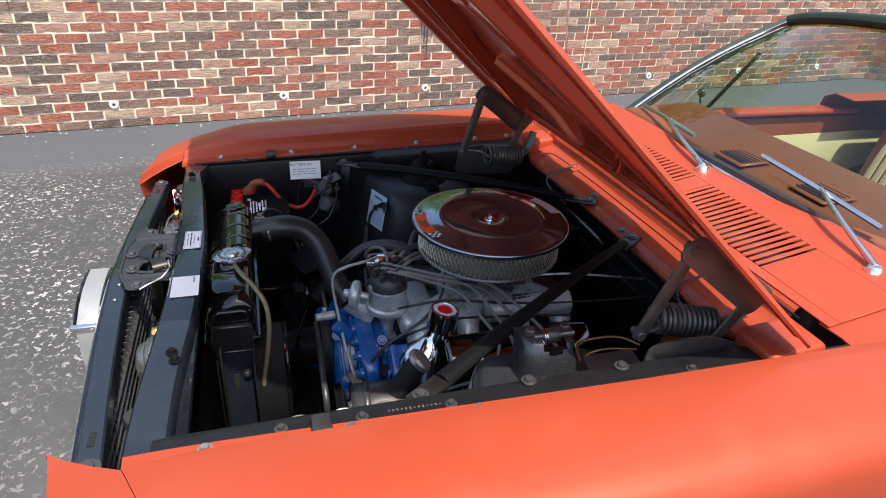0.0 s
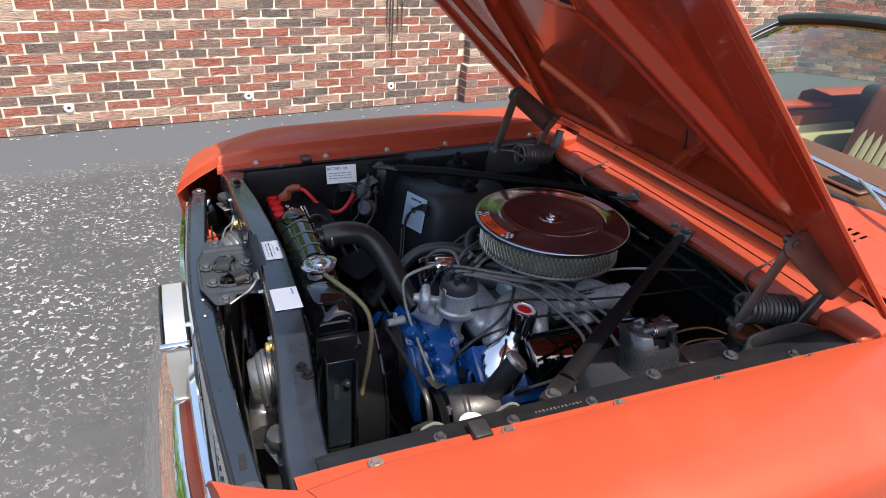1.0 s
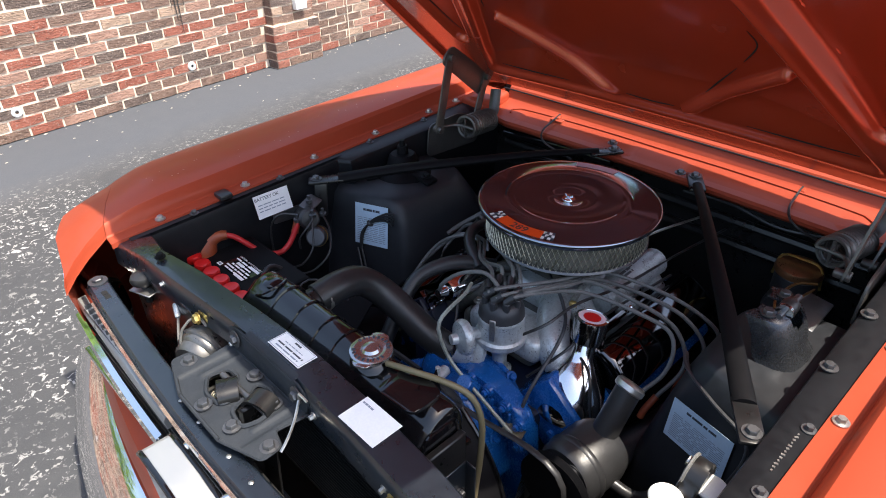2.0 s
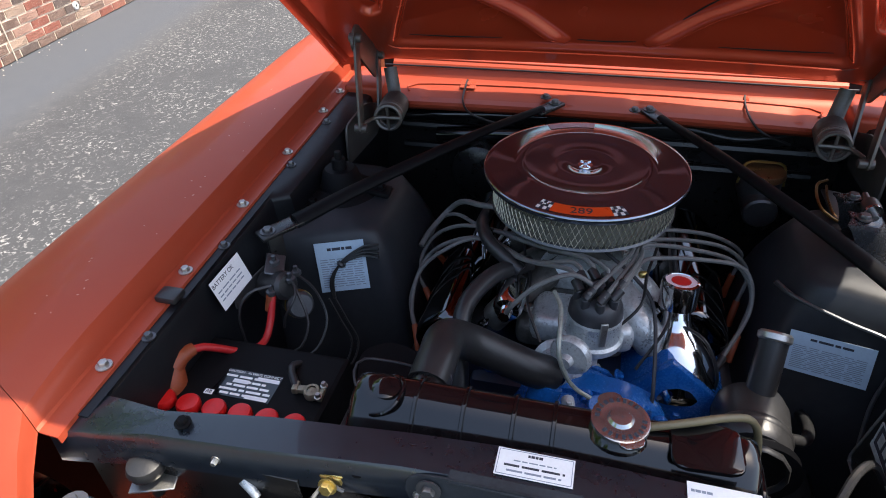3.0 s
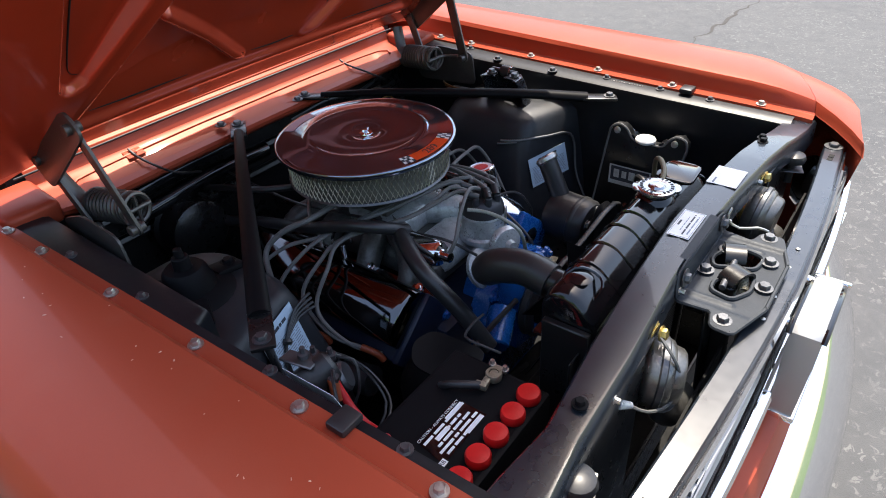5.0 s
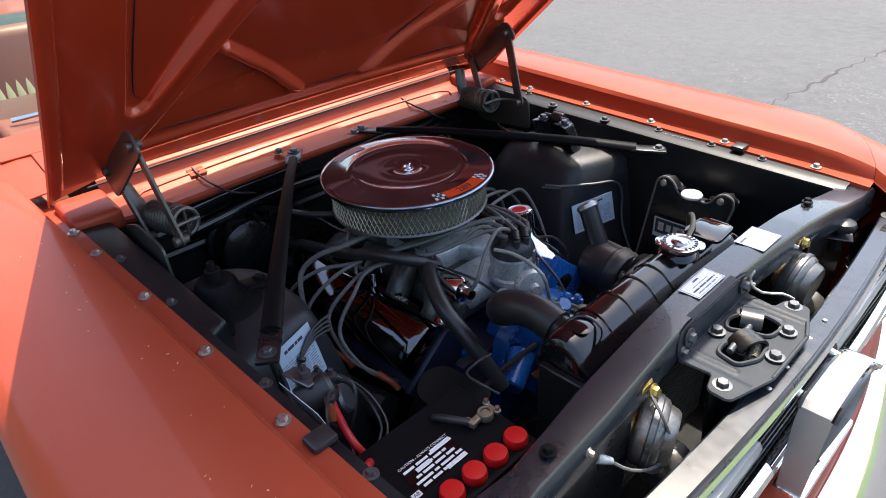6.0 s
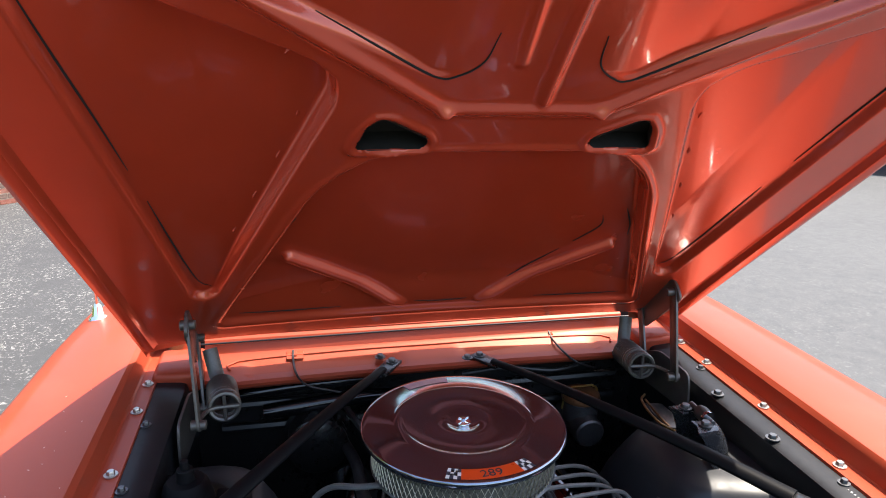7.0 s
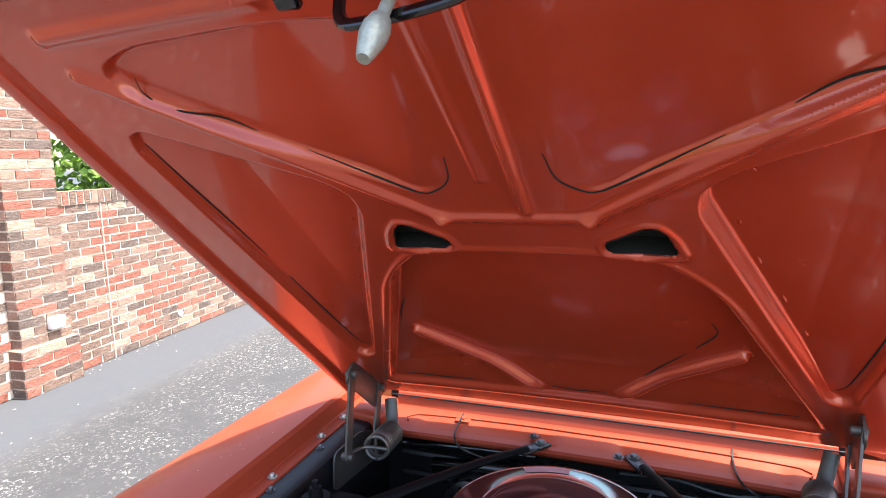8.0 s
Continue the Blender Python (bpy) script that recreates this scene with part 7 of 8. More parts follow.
    # ignition coil, lying on the intake beside the distributor
    part("ignition_coil", fresh((lathe, [(0, 0), (0.024, 0.002), (0.026, 0.008), (0.026, 0.085), (0.022, 0.092), (0.012, 0.094), (0.010, 0.116), (0, 0.117)], frame_along((0.60, 0.105, 0.715), (0.515, 0.110, 0.725)), 24)), CHROME, e, "chrome ignition coil")
    part("heater_hose", fresh((tube, [(0.640, 0.090, 0.735), (0.57, 0.145, 0.752), (0.50, 0.180, 0.735), (0.45, 0.180, 0.700), (0.405, 0.172, 0.655), (0.36, 0.165, 0.60)], 0.0165, 12)), RUBBER, e, "black heater hose")
    part("bypass_hose", fresh((tube, [(0.60, 0.10, 0.745), (0.63, 0.16, 0.775), (0.69, 0.19, 0.775), (0.78, 0.20, 0.745), (0.95, 0.20, 0.70), (1.12, 0.22, 0.66)], 0.013, 10)), RUBBER, e)
    for s in (1, -1):
        part("exhaust_manifold", fresh((tube, [(0.56, s * 0.29, 0.50), (0.75, s * 0.315, 0.48), (0.95, s * 0.315, 0.46)], 0.032, 10)), STEEL, e, "dark cast exhaust manifold")
    return e


engine()


def engine_dressing():
    """Fuel line, throttle rods, wires and clips crowded under the air cleaner."""
    f = thing("fuel_line", "thin bent steel fuel line to the carburettor", "pipe")
    part("line", fresh((tube, [(0.705, -0.030, 0.775), (0.672, -0.032, 0.778), (0.650, -0.050, 0.772), (0.628, -0.100, 0.745), (0.580, -0.140, 0.715), (0.470, -0.150, 0.640), (0.43, -0.15, 0.56)], 0.0036, 8)), CAPGREY, f)
    r = thing("throttle_linkage", "bright rods and levers beside the carburettor", "linkage")
    part("rod", fresh((tube, [(0.735, -0.080, 0.752), (0.800, -0.088, 0.762), (0.930, -0.110, 0.775), (1.14, -0.150, 0.760)], 0.0032, 6)), ZINC, r)
    part("lever", fresh((prism, rounded([(-0.02, -0.022), (0.012, -0.026), (0.022, 0.018), (-0.006, 0.026)], 0.008), 0.003, facing((0.742, -0.080, 0.748), (-1, 0, 0.2), (0, 0, 1)))), ZINC, r)
    part("return_spring", fresh((coil, (0.742, -0.083, 0.732), (0.650, -0.098, 0.712), 0.0055, 0.0012, 16)), ZINC, r)
    part("kick_lever", fresh((box, (0.790, -0.084, 0.738), (0.060, 0.004, 0.016), (0, 20, 0), 0.001)), STEEL, r)
    w = thing("engine_wiring", "thin black wires across the intake manifold", "wiring")
    for pts in ([(0.520, -0.072, 0.700), (0.560, -0.115, 0.735), (0.640, -0.125, 0.745), (0.78, -0.150, 0.735), (0.98, -0.16, 0.72), (1.14, -0.20, 0.74)],
                [(0.470, 0.045, 0.700), (0.520, 0.075, 0.735), (0.610, 0.082, 0.728), (0.680, 0.105, 0.745), (0.90, 0.13, 0.73), (1.13, 0.15, 0.76)],
                [(0.500, -0.120, 0.640), (0.560, -0.165, 0.700), (0.640, -0.170, 0.722), (0.76, -0.172, 0.715), (0.93, -0.18, 0.70)],
                [(0.585, -0.165, 0.690), (0.548, -0.225, 0.690), (0.520, -0.255, 0.640), (0.53, -0.262, 0.58)]):
        part("wire", fresh((tube, pts, 0.0030, 6)), RUBBER, w)
    for x, y, z in ((0.64, -0.118, 0.742), (0.64, 0.09, 0.738)):
        part("wire_clip", fresh((box, (x, y, z), (0.012, 0.016, 0.012), (0, 0, 20), 0.003)), GOLD, w)
    k = thing("choke_tube", "thin bright choke tube curving over the manifold", "pipe")
    part("tube", fresh((tube, [(0.850, 0.085, 0.775), (0.860, 0.120, 0.760), (0.840, 0.150, 0.725), (0.800, 0.165, 0.690), (0.76, 0.20, 0.64)], 0.0040, 8)), ZINC, k)
    part("nut", fresh((rod, (0.848, 0.080, 0.776), (0.852, 0.096, 0.772), 0.007, 0.007, 6)), GOLD, k)
    v = thing("vacuum_fitting", "brass vacuum tee with short rubber hoses", "fitting")
    part("tee", fresh((rod, (0.905, 0.02, 0.70), (0.905, 0.02, 0.752), 0.009), (rod, (0.905, -0.015, 0.745), (0.905, 0.055, 0.745), 0.007)), GOLD, v)
    part("hose", fresh((tube, [(0.905, 0.05, 0.745), (0.90, 0.10, 0.762), (0.95, 0.17, 0.770), (1.05, 0.20, 0.760), (1.14, 0.21, 0.74)], 0.008, 8)), RUBBER, v)


engine_dressing()


def plug_leads():
    cap = Vector((0.512, -0.040, 0.794))

    def lead(pts, end_boot, colour=BOOT):
        w = thing("plug_lead", "grey rubber spark-plug lead with a rubber boot", "ignition lead", "spark-plug leads")
        part("lead", fresh((tube, pts, 0.0042, 8, 0.012)), WIRE, w)
        p, q = Vector(pts[-2]), Vector(pts[-1])
        d = (q - p).normalized()
        part("plug_boot", fresh((tube, [tuple(q - d * 0.006), tuple(q + d * 0.028), tuple(q + d * 0.040 + Vector((0, 0, -0.010)))], 0.0070, 10)), colour, w, "rubber boot")
        t0, t1 = Vector(pts[0]), Vector(pts[1])
        part("cap_boot", fresh((tube, [tuple(t0 - (t1 - t0).normalized() * 0.004), tuple(t0 + (t1 - t0).normalized() * 0.018)], 0.0085, 10)), RUBBER, w)

    def tower(k):
        a = radians(45 * k + 10)
        return cap + Vector((0.030 * math.cos(a), 0.030 * math.sin(a), 0.002))

    # right bank: over the manifold to a clamp above the rocker cover, then down outside it
    for n, (k, top, side, low) in enumerate(((1, (0.700, 0.180, 0.738), (0.700, 0.312, 0.672), (0.560, 0.300, 0.600)), (2, (0.690, 0.195, 0.744), (0.655, 0.318, 0.662), (0.530, 0.268, 0.575)),
                                             (0, (0.720, 0.190, 0.750), (0.760, 0.322, 0.672), (0.690, 0.315, 0.590)), (7, (0.735, 0.200, 0.742), (0.830, 0.320, 0.682), (0.820, 0.320, 0.590)))):
        t = tower(k)
        lead([tuple(t), tuple(t + Vector((0.03, 0.02, 0.014))), tuple(t.lerp(Vector(top), 0.5) + Vector((0.02 * n - 0.02, 0.004 * n, 0.008 - 0.004 * n))), top,
              tuple(Vector(top).lerp(Vector(side), 0.55) + Vector((0, 0.0, 0.022))), side, tuple(Vector(side).lerp(Vector(low), 0.5) + Vector((-0.01, 0.02, -0.01))), low], True)
    # left bank
    for n, (k, top, side, low) in enumerate(((5, (0.660, -0.128, 0.765), (0.700, -0.300, 0.735), (0.590, -0.275, 0.610)), (4, (0.690, -0.118, 0.772), (0.740, -0.290, 0.720), (0.665, -0.310, 0.600)),
                                             (6, (0.720, -0.118, 0.762), (0.790, -0.285, 0.715), (0.770, -0.320, 0.600)), (3, (0.740, -0.110, 0.768), (0.840, -0.280, 0.705), (0.860, -0.320, 0.600)))):
        t = tower(k)
        lead([tuple(t), tuple(t + Vector((0.014, -0.012, 0.012))), tuple(t.lerp(Vector(top), 0.55) + Vector((0.0, -0.006 * n, 0.012))), top, tuple(Vector(top).lerp(Vector(side), 0.55) + Vector((0, 0, 0.012))), side,
              tuple(Vector(side).lerp(Vector(low), 0.5) + Vector((0.02, -0.03, 0))), low], True, RUBBER if n == 0 else BOOT)
    w = thing("coil_lead", "grey rubber lead from coil to distributor", "ignition lead")
    part("lead", fresh((tube, [tuple(cap + Vector((0, 0, 0.004))), (0.512, 0.005, 0.820), (0.495, 0.06, 0.800), (0.482, 0.098, 0.760), (0.492, 0.110, 0.732)], 0.0042, 8)), WIRE, w)
    # the big loop of vacuum hose behind the right bank
    w = thing("vacuum_hose", "grey rubber vacuum hose looping behind the engine", "hose")
    part("hose", fresh((tube, [(0.755, 0.150, 0.780), (0.765, 0.210, 0.775), (0.800, 0.255, 0.757), (0.820, 0.290, 0.722), (0.770, 0.325, 0.690), (0.735, 0.335, 0.675)], 0.006, 8)), WIRE, w)
    c = thing("lead_clamp", "bright wire clamp holding the ignition leads", "clamp")
    part("clip", fresh((tube, [(0.70, 0.165, 0.715), (0.70, 0.172, 0.760), (0.705, 0.202, 0.760), (0.71, 0.215, 0.72)], 0.003, 6)), CHROME, c)
    part("stud", fresh((rod, (0.70, 0.19, 0.68), (0.70, 0.19, 0.725), 0.005)), CHROME, c)


plug_leads()


def air_cleaner():
    a = thing("air_cleaner", "round chrome air cleaner with an open mesh element", "air cleaner")
    m = Matrix.Translation((0.777, 0.009, 0.0))
    part("base_pan", fresh((lathe, [(0.06, 0.810), (0.12, 0.798), (0.172, 0.800), (0.177, 0.804), (0.174, 0.808), (0.06, 0.815)], m, 48)), STEEL, a)
    part("element", fresh((lathe, [(0.168, 0.806), (0.168, 0.869)], m, 64)), FILTER, a, "pleated paper filter element")
    bm = bmesh.new()
    R, z0, z1, count = 0.1735, 0.8065, 0.8685, 96
    for k in range(count):
        for way in (1, -1):
            pts = []
            for t in (0, 0.2, 0.4, 0.6, 0.8, 1.0):
                ang = 2 * math.pi * (k + way * 2.5 * t) / count
                pts.append(m @ Vector((R * math.cos(ang), R * math.sin(ang), z0 + (z1 - z0) * t)))
            w = 0.0014
            rows = [[p + Vector((0, 0, w)), p * 1.0 + (p - m @ Vector((0, 0, p.z))).normalized() * 0.0012, p - Vector((0, 0, w))] for p in pts]
            loft(bm, rows)
    part("mesh_screen", bm, MESHGREY, a, "diamond wire mesh screen")
    lid = part("lid", fresh((lathe, [(0.186, 0.858), (0.1915, 0.862), (0.1940, 0.869), (0.1930, 0.8735), (0.1895, 0.8755), (0.182, 0.8762), (0.138, 0.8770), (0.133, 0.8795), (0.128, 0.8812), (0.122, 0.8812), (0.116, 0.8795), (0.111, 0.8775), (0.060, 0.8783), (0.036, 0.8783), (0.031, 0.8755), (0.022, 0.8735), (0, 0.8730)], m @ Matrix.Translation((0, 0, 0.008)), 96)), MAROON, a, "polished chrome lid reflecting the bonnet", 60)
    part("wing_nut", fresh((lathe, [(0.015, 0.8695), (0.014, 0.8720), (0.005, 0.873), (0.004, 0.879), (0, 0.880)], m @ Matrix.Translation((0, 0, 0.0105)), 18), (box, tuple(m @ Vector((0, 0.006, 0.888))), (0.0025, 0.009, 0.005), (25, 0, 0), 0.0018, 2), (box, tuple(m @ Vector((0, -0.006, 0.888))), (0.0025, 0.009, 0.005), (-25, 0, 0), 0.0018, 2)), CHROME, lid)

    def arc(a0, a1, r0, r1, lift, mat, name, label="", host=lid):
        bm = bmesh.new()
        count = max(3, int(abs(a1 - a0) / 2))
        rows = []
        for k in range(count + 1):
            ang = radians(a0 + (a1 - a0) * k / count)
            rows.append([m @ Vector((r * math.cos(ang), r * math.sin(ang), 0.8841 + (0.187 - r) * 0.018 + lift)) for r in (r0, r1)])
        loft(bm, rows)
        return part(name, bm, mat, host, label)

    dec = arc(165, 199, 0.158, 0.186, 0.0006, ORANGE, "decal", "orange displacement decal with chequered flags")
    for start in (157, 199):
        bm = {0: bmesh.new(), 1: bmesh.new()}
        for i in range(4):
            for j in range(3):
                ang0, ang1 = radians(start + 2 * i), radians(start + 2 * i + 2)
                r0, r1 = 0.158 + 0.0093 * j, 0.158 + 0.0093 * (j + 1)
                b = bm[(i + j) % 2]
                b.faces.new([b.verts.new(m @ Vector((r * math.cos(g), r * math.sin(g), 0.8841 + (0.187 - r) * 0.018 + 0.0006))) for r, g in ((r0, ang0), (r1, ang0), (r1, ang1), (r0, ang1))])
        part("flag_white", bm[0], WHITE, dec)
        part("flag_black", bm[1], INK, dec)
    ang = radians(182)
    spot = m @ Vector((0.172 * math.cos(ang), 0.172 * math.sin(ang), 0.8853))
    radial = Vector((math.cos(ang), math.sin(ang), 0))
    lettering("decal_number", "289", 0.026, facing(spot, Vector((-radial.y, radial.x, 0)), -radial), INK, dec)
    pk = arc(-2, 30, 0.160, 0.184, 0.0006, PINK, "service_decal", "faded pink service decal")
    bmx = bmesh.new()
    for k in range(14):
        g = radians(1 + 2 * k)
        box(bmx, tuple(m @ Vector((0.172 * math.cos(g), 0.172 * math.sin(g), 0.8752))), (0.010, 0.004, 0.0004), (0, 0, math.degrees(g)), 0.0)
    part("decal_print", bmx, PALEINK, pk)
    return a


air_cleaner()


def battery():
    b = thing("battery", "black battery with six red filler caps", "battery")
    part("case", fresh((box, (0.232, 0.458, 0.655), (0.168, 0.270, 0.195), (0, 0, 0), 0.006, 2), (box, (0.232, 0.458, 0.748), (0.158, 0.262, 0.010), (0, 0, 0), 0.003)), BARBLACK, b, "black plastic battery case")
    for k in range(6):
        m = pose(0.170, 0.558 - 0.0416 * k, 0.752)
        part("filler_cap", fresh((lathe, [(0.0165, 0), (0.0175, 0.003), (0.0175, 0.012), (0.0155, 0.0155), (0.009, 0.0165), (0, 0.0165)], m, 24)), RED, b, "red plastic filler cap")
    m = facing((0.228, 0.456, 0.7532), (0, -1, 0), (1, 0, 0))
    lab = part("warning_label", fresh((prism, [(-0.050, -0.026), (0.048, -0.026), (0.048, 0.026), (-0.042, 0.026)], 0.0005, m)), GLOSSK, b, "black and white printed warning label")
    lettering("warning_heading", "CAUTION - ALWAYS CONNECT", 0.0062, m @ pose(0.002, 0.022, 0.0006), WHITE, lab)
    for dy, w, seed in ((0.0130, 0.088, 11), (0.0045, 0.052, 12), (-0.0040, 0.070, 14), (-0.0125, 0.084, 15), (-0.0205, 0.074, 16)):
        part("warning_print", bars(bmesh.new(), m @ pose(0.003, dy, 0.0005), w, 0.0046, 1, 0.0004, seed, 0.85), PAPER, lab)
    for x, y, w in ((0.028, 0.0145, 0.036), (-0.012, 0.0045, 0.026), (0.026, -0.0215, 0.036)):
        part("print_block", fresh((box, tuple(m @ Vector((x, y, 0.0007))), (0.007, w, 0.0005), (0, 0, 0), 0.0)), PAPER, lab)
    part("corner_mark", fresh((box, tuple(m @ Vector((-0.050, -0.024, 0.0006))), (0.009, 0.014, 0.0006), (0, 0, 0), 0.0)), PAPER, lab)
    lettering("corner_letters", "AB", 0.008, m @ pose(-0.050, -0.024, 0.0012), INK, lab)
    # terminals
    part("negative_post", fresh((lathe, [(0.0075, 0), (0.0065, 0.018), (0, 0.019)], pose(0.229, 0.3485, 0.750), 16)), LEAD, b)
    clamp = fresh((lathe, [(0.0115, -0.008), (0.019, -0.008), (0.020, -0.004), (0.020, 0.008), (0.018, 0.011), (0.0115, 0.011)], pose(0.226, 0.350, 0.764), 20))
    box(clamp, (0.230, 0.374, 0.765), (0.018, 0.034, 0.014), (0, 0, 8), 0.004, 2)
    box(clamp, (0.232, 0.394, 0.766), (0.030, 0.016, 0.018), (0, 0, 8), 0.004, 2)
    box(clamp, (0.226, 0.326, 0.765), (0.040, 0.012, 0.013), (0, 0, 4), 0.003, 2)
    for v in clamp.verts:
        v.co = Vector((0.234, 0.346, 0.760)).lerp(v.co, 0.62)
    cl = part("negative_clamp", clamp, LEAD, b, "corroded lead battery clamp")
    for x in (0.219, 0.241):
        part("clamp_bolt", bolt(bmesh.new(), (x, 0.334, 0.7665), (0, 0, 1), 0.004, 0.0055), ZINC, cl)
    part("ground_cable", fresh((tube, [(0.234, 0.376, 0.764), (0.266, 0.398, 0.766), (0.300, 0.390, 0.735), (0.345, 0.315, 0.64), (0.40, 0.26, 0.58)], 0.006, 10)), RUBBER, cl)
    boot = fresh((lathe, [(0.026, -0.012), (0.027, 0.0), (0.024, 0.014), (0.019, 0.026), (0.015, 0.036), (0.011, 0.040), (0, 0.041)], frame_along((0.200, 0.572, 0.750), (0.226, 0.566, 0.790)), 18))
    tube(boot, [(0.216, 0.568, 0.778), (0.234, 0.562, 0.786), (0.252, 0.552, 0.786)], lambda t: 0.017 - 0.007 * t, 14)
    part("positive_boot", boot, BOOT, b, "orange rubber terminal boot", 60)
    part("tray", fresh((box, (0.232, 0.458, 0.552), (0.19, 0.29, 0.012), (0, 0, 0), 0.003)), BLACK, b)
    return b


battery()


def red_cable():
    c = thing("battery_cable", "bright red battery cable", "cable")
    part("cable", fresh((tube, [(0.246, 0.556, 0.786), (0.262, 0.543, 0.782), (0.280, 0.525, 0.764), (0.300, 0.509, 0.742), (0.326, 0.500, 0.726), (0.352, 0.497, 0.722), (0.374, 0.497, 0.736), (0.390, 0.497, 0.758), (0.402, 0.497, 0.778)], 0.0064, 10)), REDCABLE, c)
    part("cable_boot", fresh((rod, (0.393, 0.503, 0.752), (0.404, 0.499, 0.786), 0.009, 0.008)), BOOT, c)


red_cable()


def solenoid():
    s = thing("starter_solenoid", "black starter solenoid with zinc bracket and studs", "solenoid")
    part("body", fresh((lathe, [(0, 0), (0.024, 0.0), (0.0255, 0.006), (0.0255, 0.050), (0.020, 0.056), (0, 0.058)], frame_along((0.440, 0.528, 0.770), (0.425, 0.480, 0.785)), 24)), RUBBER, s)
    part("bracket", fresh((box, (0.452, 0.512, 0.806), (0.050, 0.034, 0.004), (20, -10, 20), 0.002), (box, (0.415, 0.545, 0.78), (0.09, 0.004, 0.03), (0, 0, -8), 0.001)), STEEL, s, "dull steel mounting bracket")
    for p in ((0.402, 0.498, 0.782), (0.462, 0.480, 0.782), (0.430, 0.474, 0.792), (0.446, 0.508, 0.812)):
        part("stud", fresh((lathe, [(0.009, 0), (0.009, 0.007), (0.004, 0.008), (0.004, 0.018), (0, 0.019)], Matrix.Translation(p), 6)), STEEL, s)
    part("relay", fresh((lathe, [(0, 0), (0.022, 0), (0.024, 0.005), (0.024, 0.045), (0.020, 0.05), (0, 0.05)], frame_along((0.452, 0.490, 0.728), (0.425, 0.462, 0.745)), 24)), STEEL, s)
    part("relay_ring", fresh((lathe, [(0.0245, 0), (0.026, 0.003), (0.0245, 0.006)], frame_along((0.433, 0.470, 0.740), (0.425, 0.462, 0.745)), 24)), GOLD, s)
    for pts in ([(0.402, 0.498, 0.80), (0.372, 0.522, 0.802), (0.352, 0.535, 0.770), (0.345, 0.53, 0.70)],
                [(0.43, 0.474, 0.80), (0.412, 0.452, 0.775), (0.395, 0.435, 0.735), (0.365, 0.44, 0.705), (0.352, 0.470, 0.690), (0.362, 0.50, 0.670)],
                [(0.46, 0.480, 0.785), (0.452, 0.444, 0.762), (0.425, 0.415, 0.720), (0.378, 0.420, 0.690), (0.355, 0.455, 0.680), (0.375, 0.49, 0.665)],
                [(0.44, 0.478, 0.79), (0.405, 0.455, 0.785), (0.385, 0.468, 0.755), (0.39, 0.48, 0.72)]):
        part("wire", fresh((tube, pts, 0.0024, 6)), RUBBER, s)


solenoid()


def tower_wires():
    w = thing("wire_harness", "thin black wires clipped across the tower label", "wiring")

    def on_tower(y, z, off):
        return (tower_front(y, z) - off, y, z)

    for d in (0.0, 0.010, 0.020, 0.030):
        part("wire", fresh((tube, [on_tower(0.372, 0.772 - d * 0.9, 0.030), on_tower(0.405, 0.762 - d * 0.6, 0.016), on_tower(0.446, 0.732 - d * 0.15, 0.011), on_tower(0.464 + d * 0.15, 0.696, 0.012), on_tower(0.462 + d * 0.12, 0.655, 0.014)], 0.0027, 6)), RUBBER, w)
    for d in (0.0, 0.012):
        part("wire", fresh((tube, [on_tower(0.462 + d, 0.655, 0.014), on_tower(0.438 + d, 0.610, 0.022), on_tower(0.412 + d, 0.570, 0.040), on_tower(0.420 + d, 0.540, 0.075), on_tower(0.46, 0.550, 0.11)], 0.0026, 6)), RUBBER, w)
    part("tie", fresh((lathe, [(0.007, -0.005), (0.0095, 0), (0.007, 0.005)], frame_along(on_tower(0.448, 0.726, 0.011), on_tower(0.440, 0.738, 0.011)), 10)), RUBBER, w)
    b = thing("brake_line", "thin bent steel line along the tower", "pipe")
    part("line", fresh((tube, [(0.665, -0.345, 0.745), (0.625, -0.370, 0.745), (0.585, -0.440, 0.738), (0.560, -0.500, 0.730), (0.545, -0.515, 0.700), (0.525, -0.500, 0.62), (0.48, -0.49, 0.54)], 0.0035, 8)), STEEL, b)
    part("line", fresh((tube, [(0.675, -0.345, 0.735), (0.635, -0.372, 0.736), (0.595, -0.445, 0.729), (0.570, -0.51, 0.72)], 0.0030, 8)), STEEL, b)
    c = thing("earth_wire", "thin pale wire loop beside the battery", "wiring")
    part("wire", fresh((tube, [(0.255, 0.290, 0.745), (0.285, 0.305, 0.760), (0.315, 0.300, 0.757), (0.330, 0.255, 0.745), (0.335, 0.220, 0.735)], 0.0022, 6)), CAPGREY, c)


tower_wires()


def apron_sticker():
    m = facing((0.376, 0.5500, 0.822), (1, 0.03, -0.02), (0.0, 0.30, 0.9))
    s = part("battery_sticker", fresh((prism, [(-0.046, -0.027), (0.046, -0.027), (0.046, 0.027), (-0.046, 0.027)], 0.0006, m)), PAPER)
    tagged(s, "white rectangular paper sticker on the black inner wing", "sticker")
    lettering("sticker_words", "BATTERY OK", 0.011, m @ pose(-0.012, 0.017, 0.0007), INK, s)
    part("sticker_print", bars(bmesh.new(), m @ pose(-0.004, -0.004, 0.0006), 0.070, 0.022, 3, 0.0003, 13, 0.3), PALEINK, s)


apron_sticker()


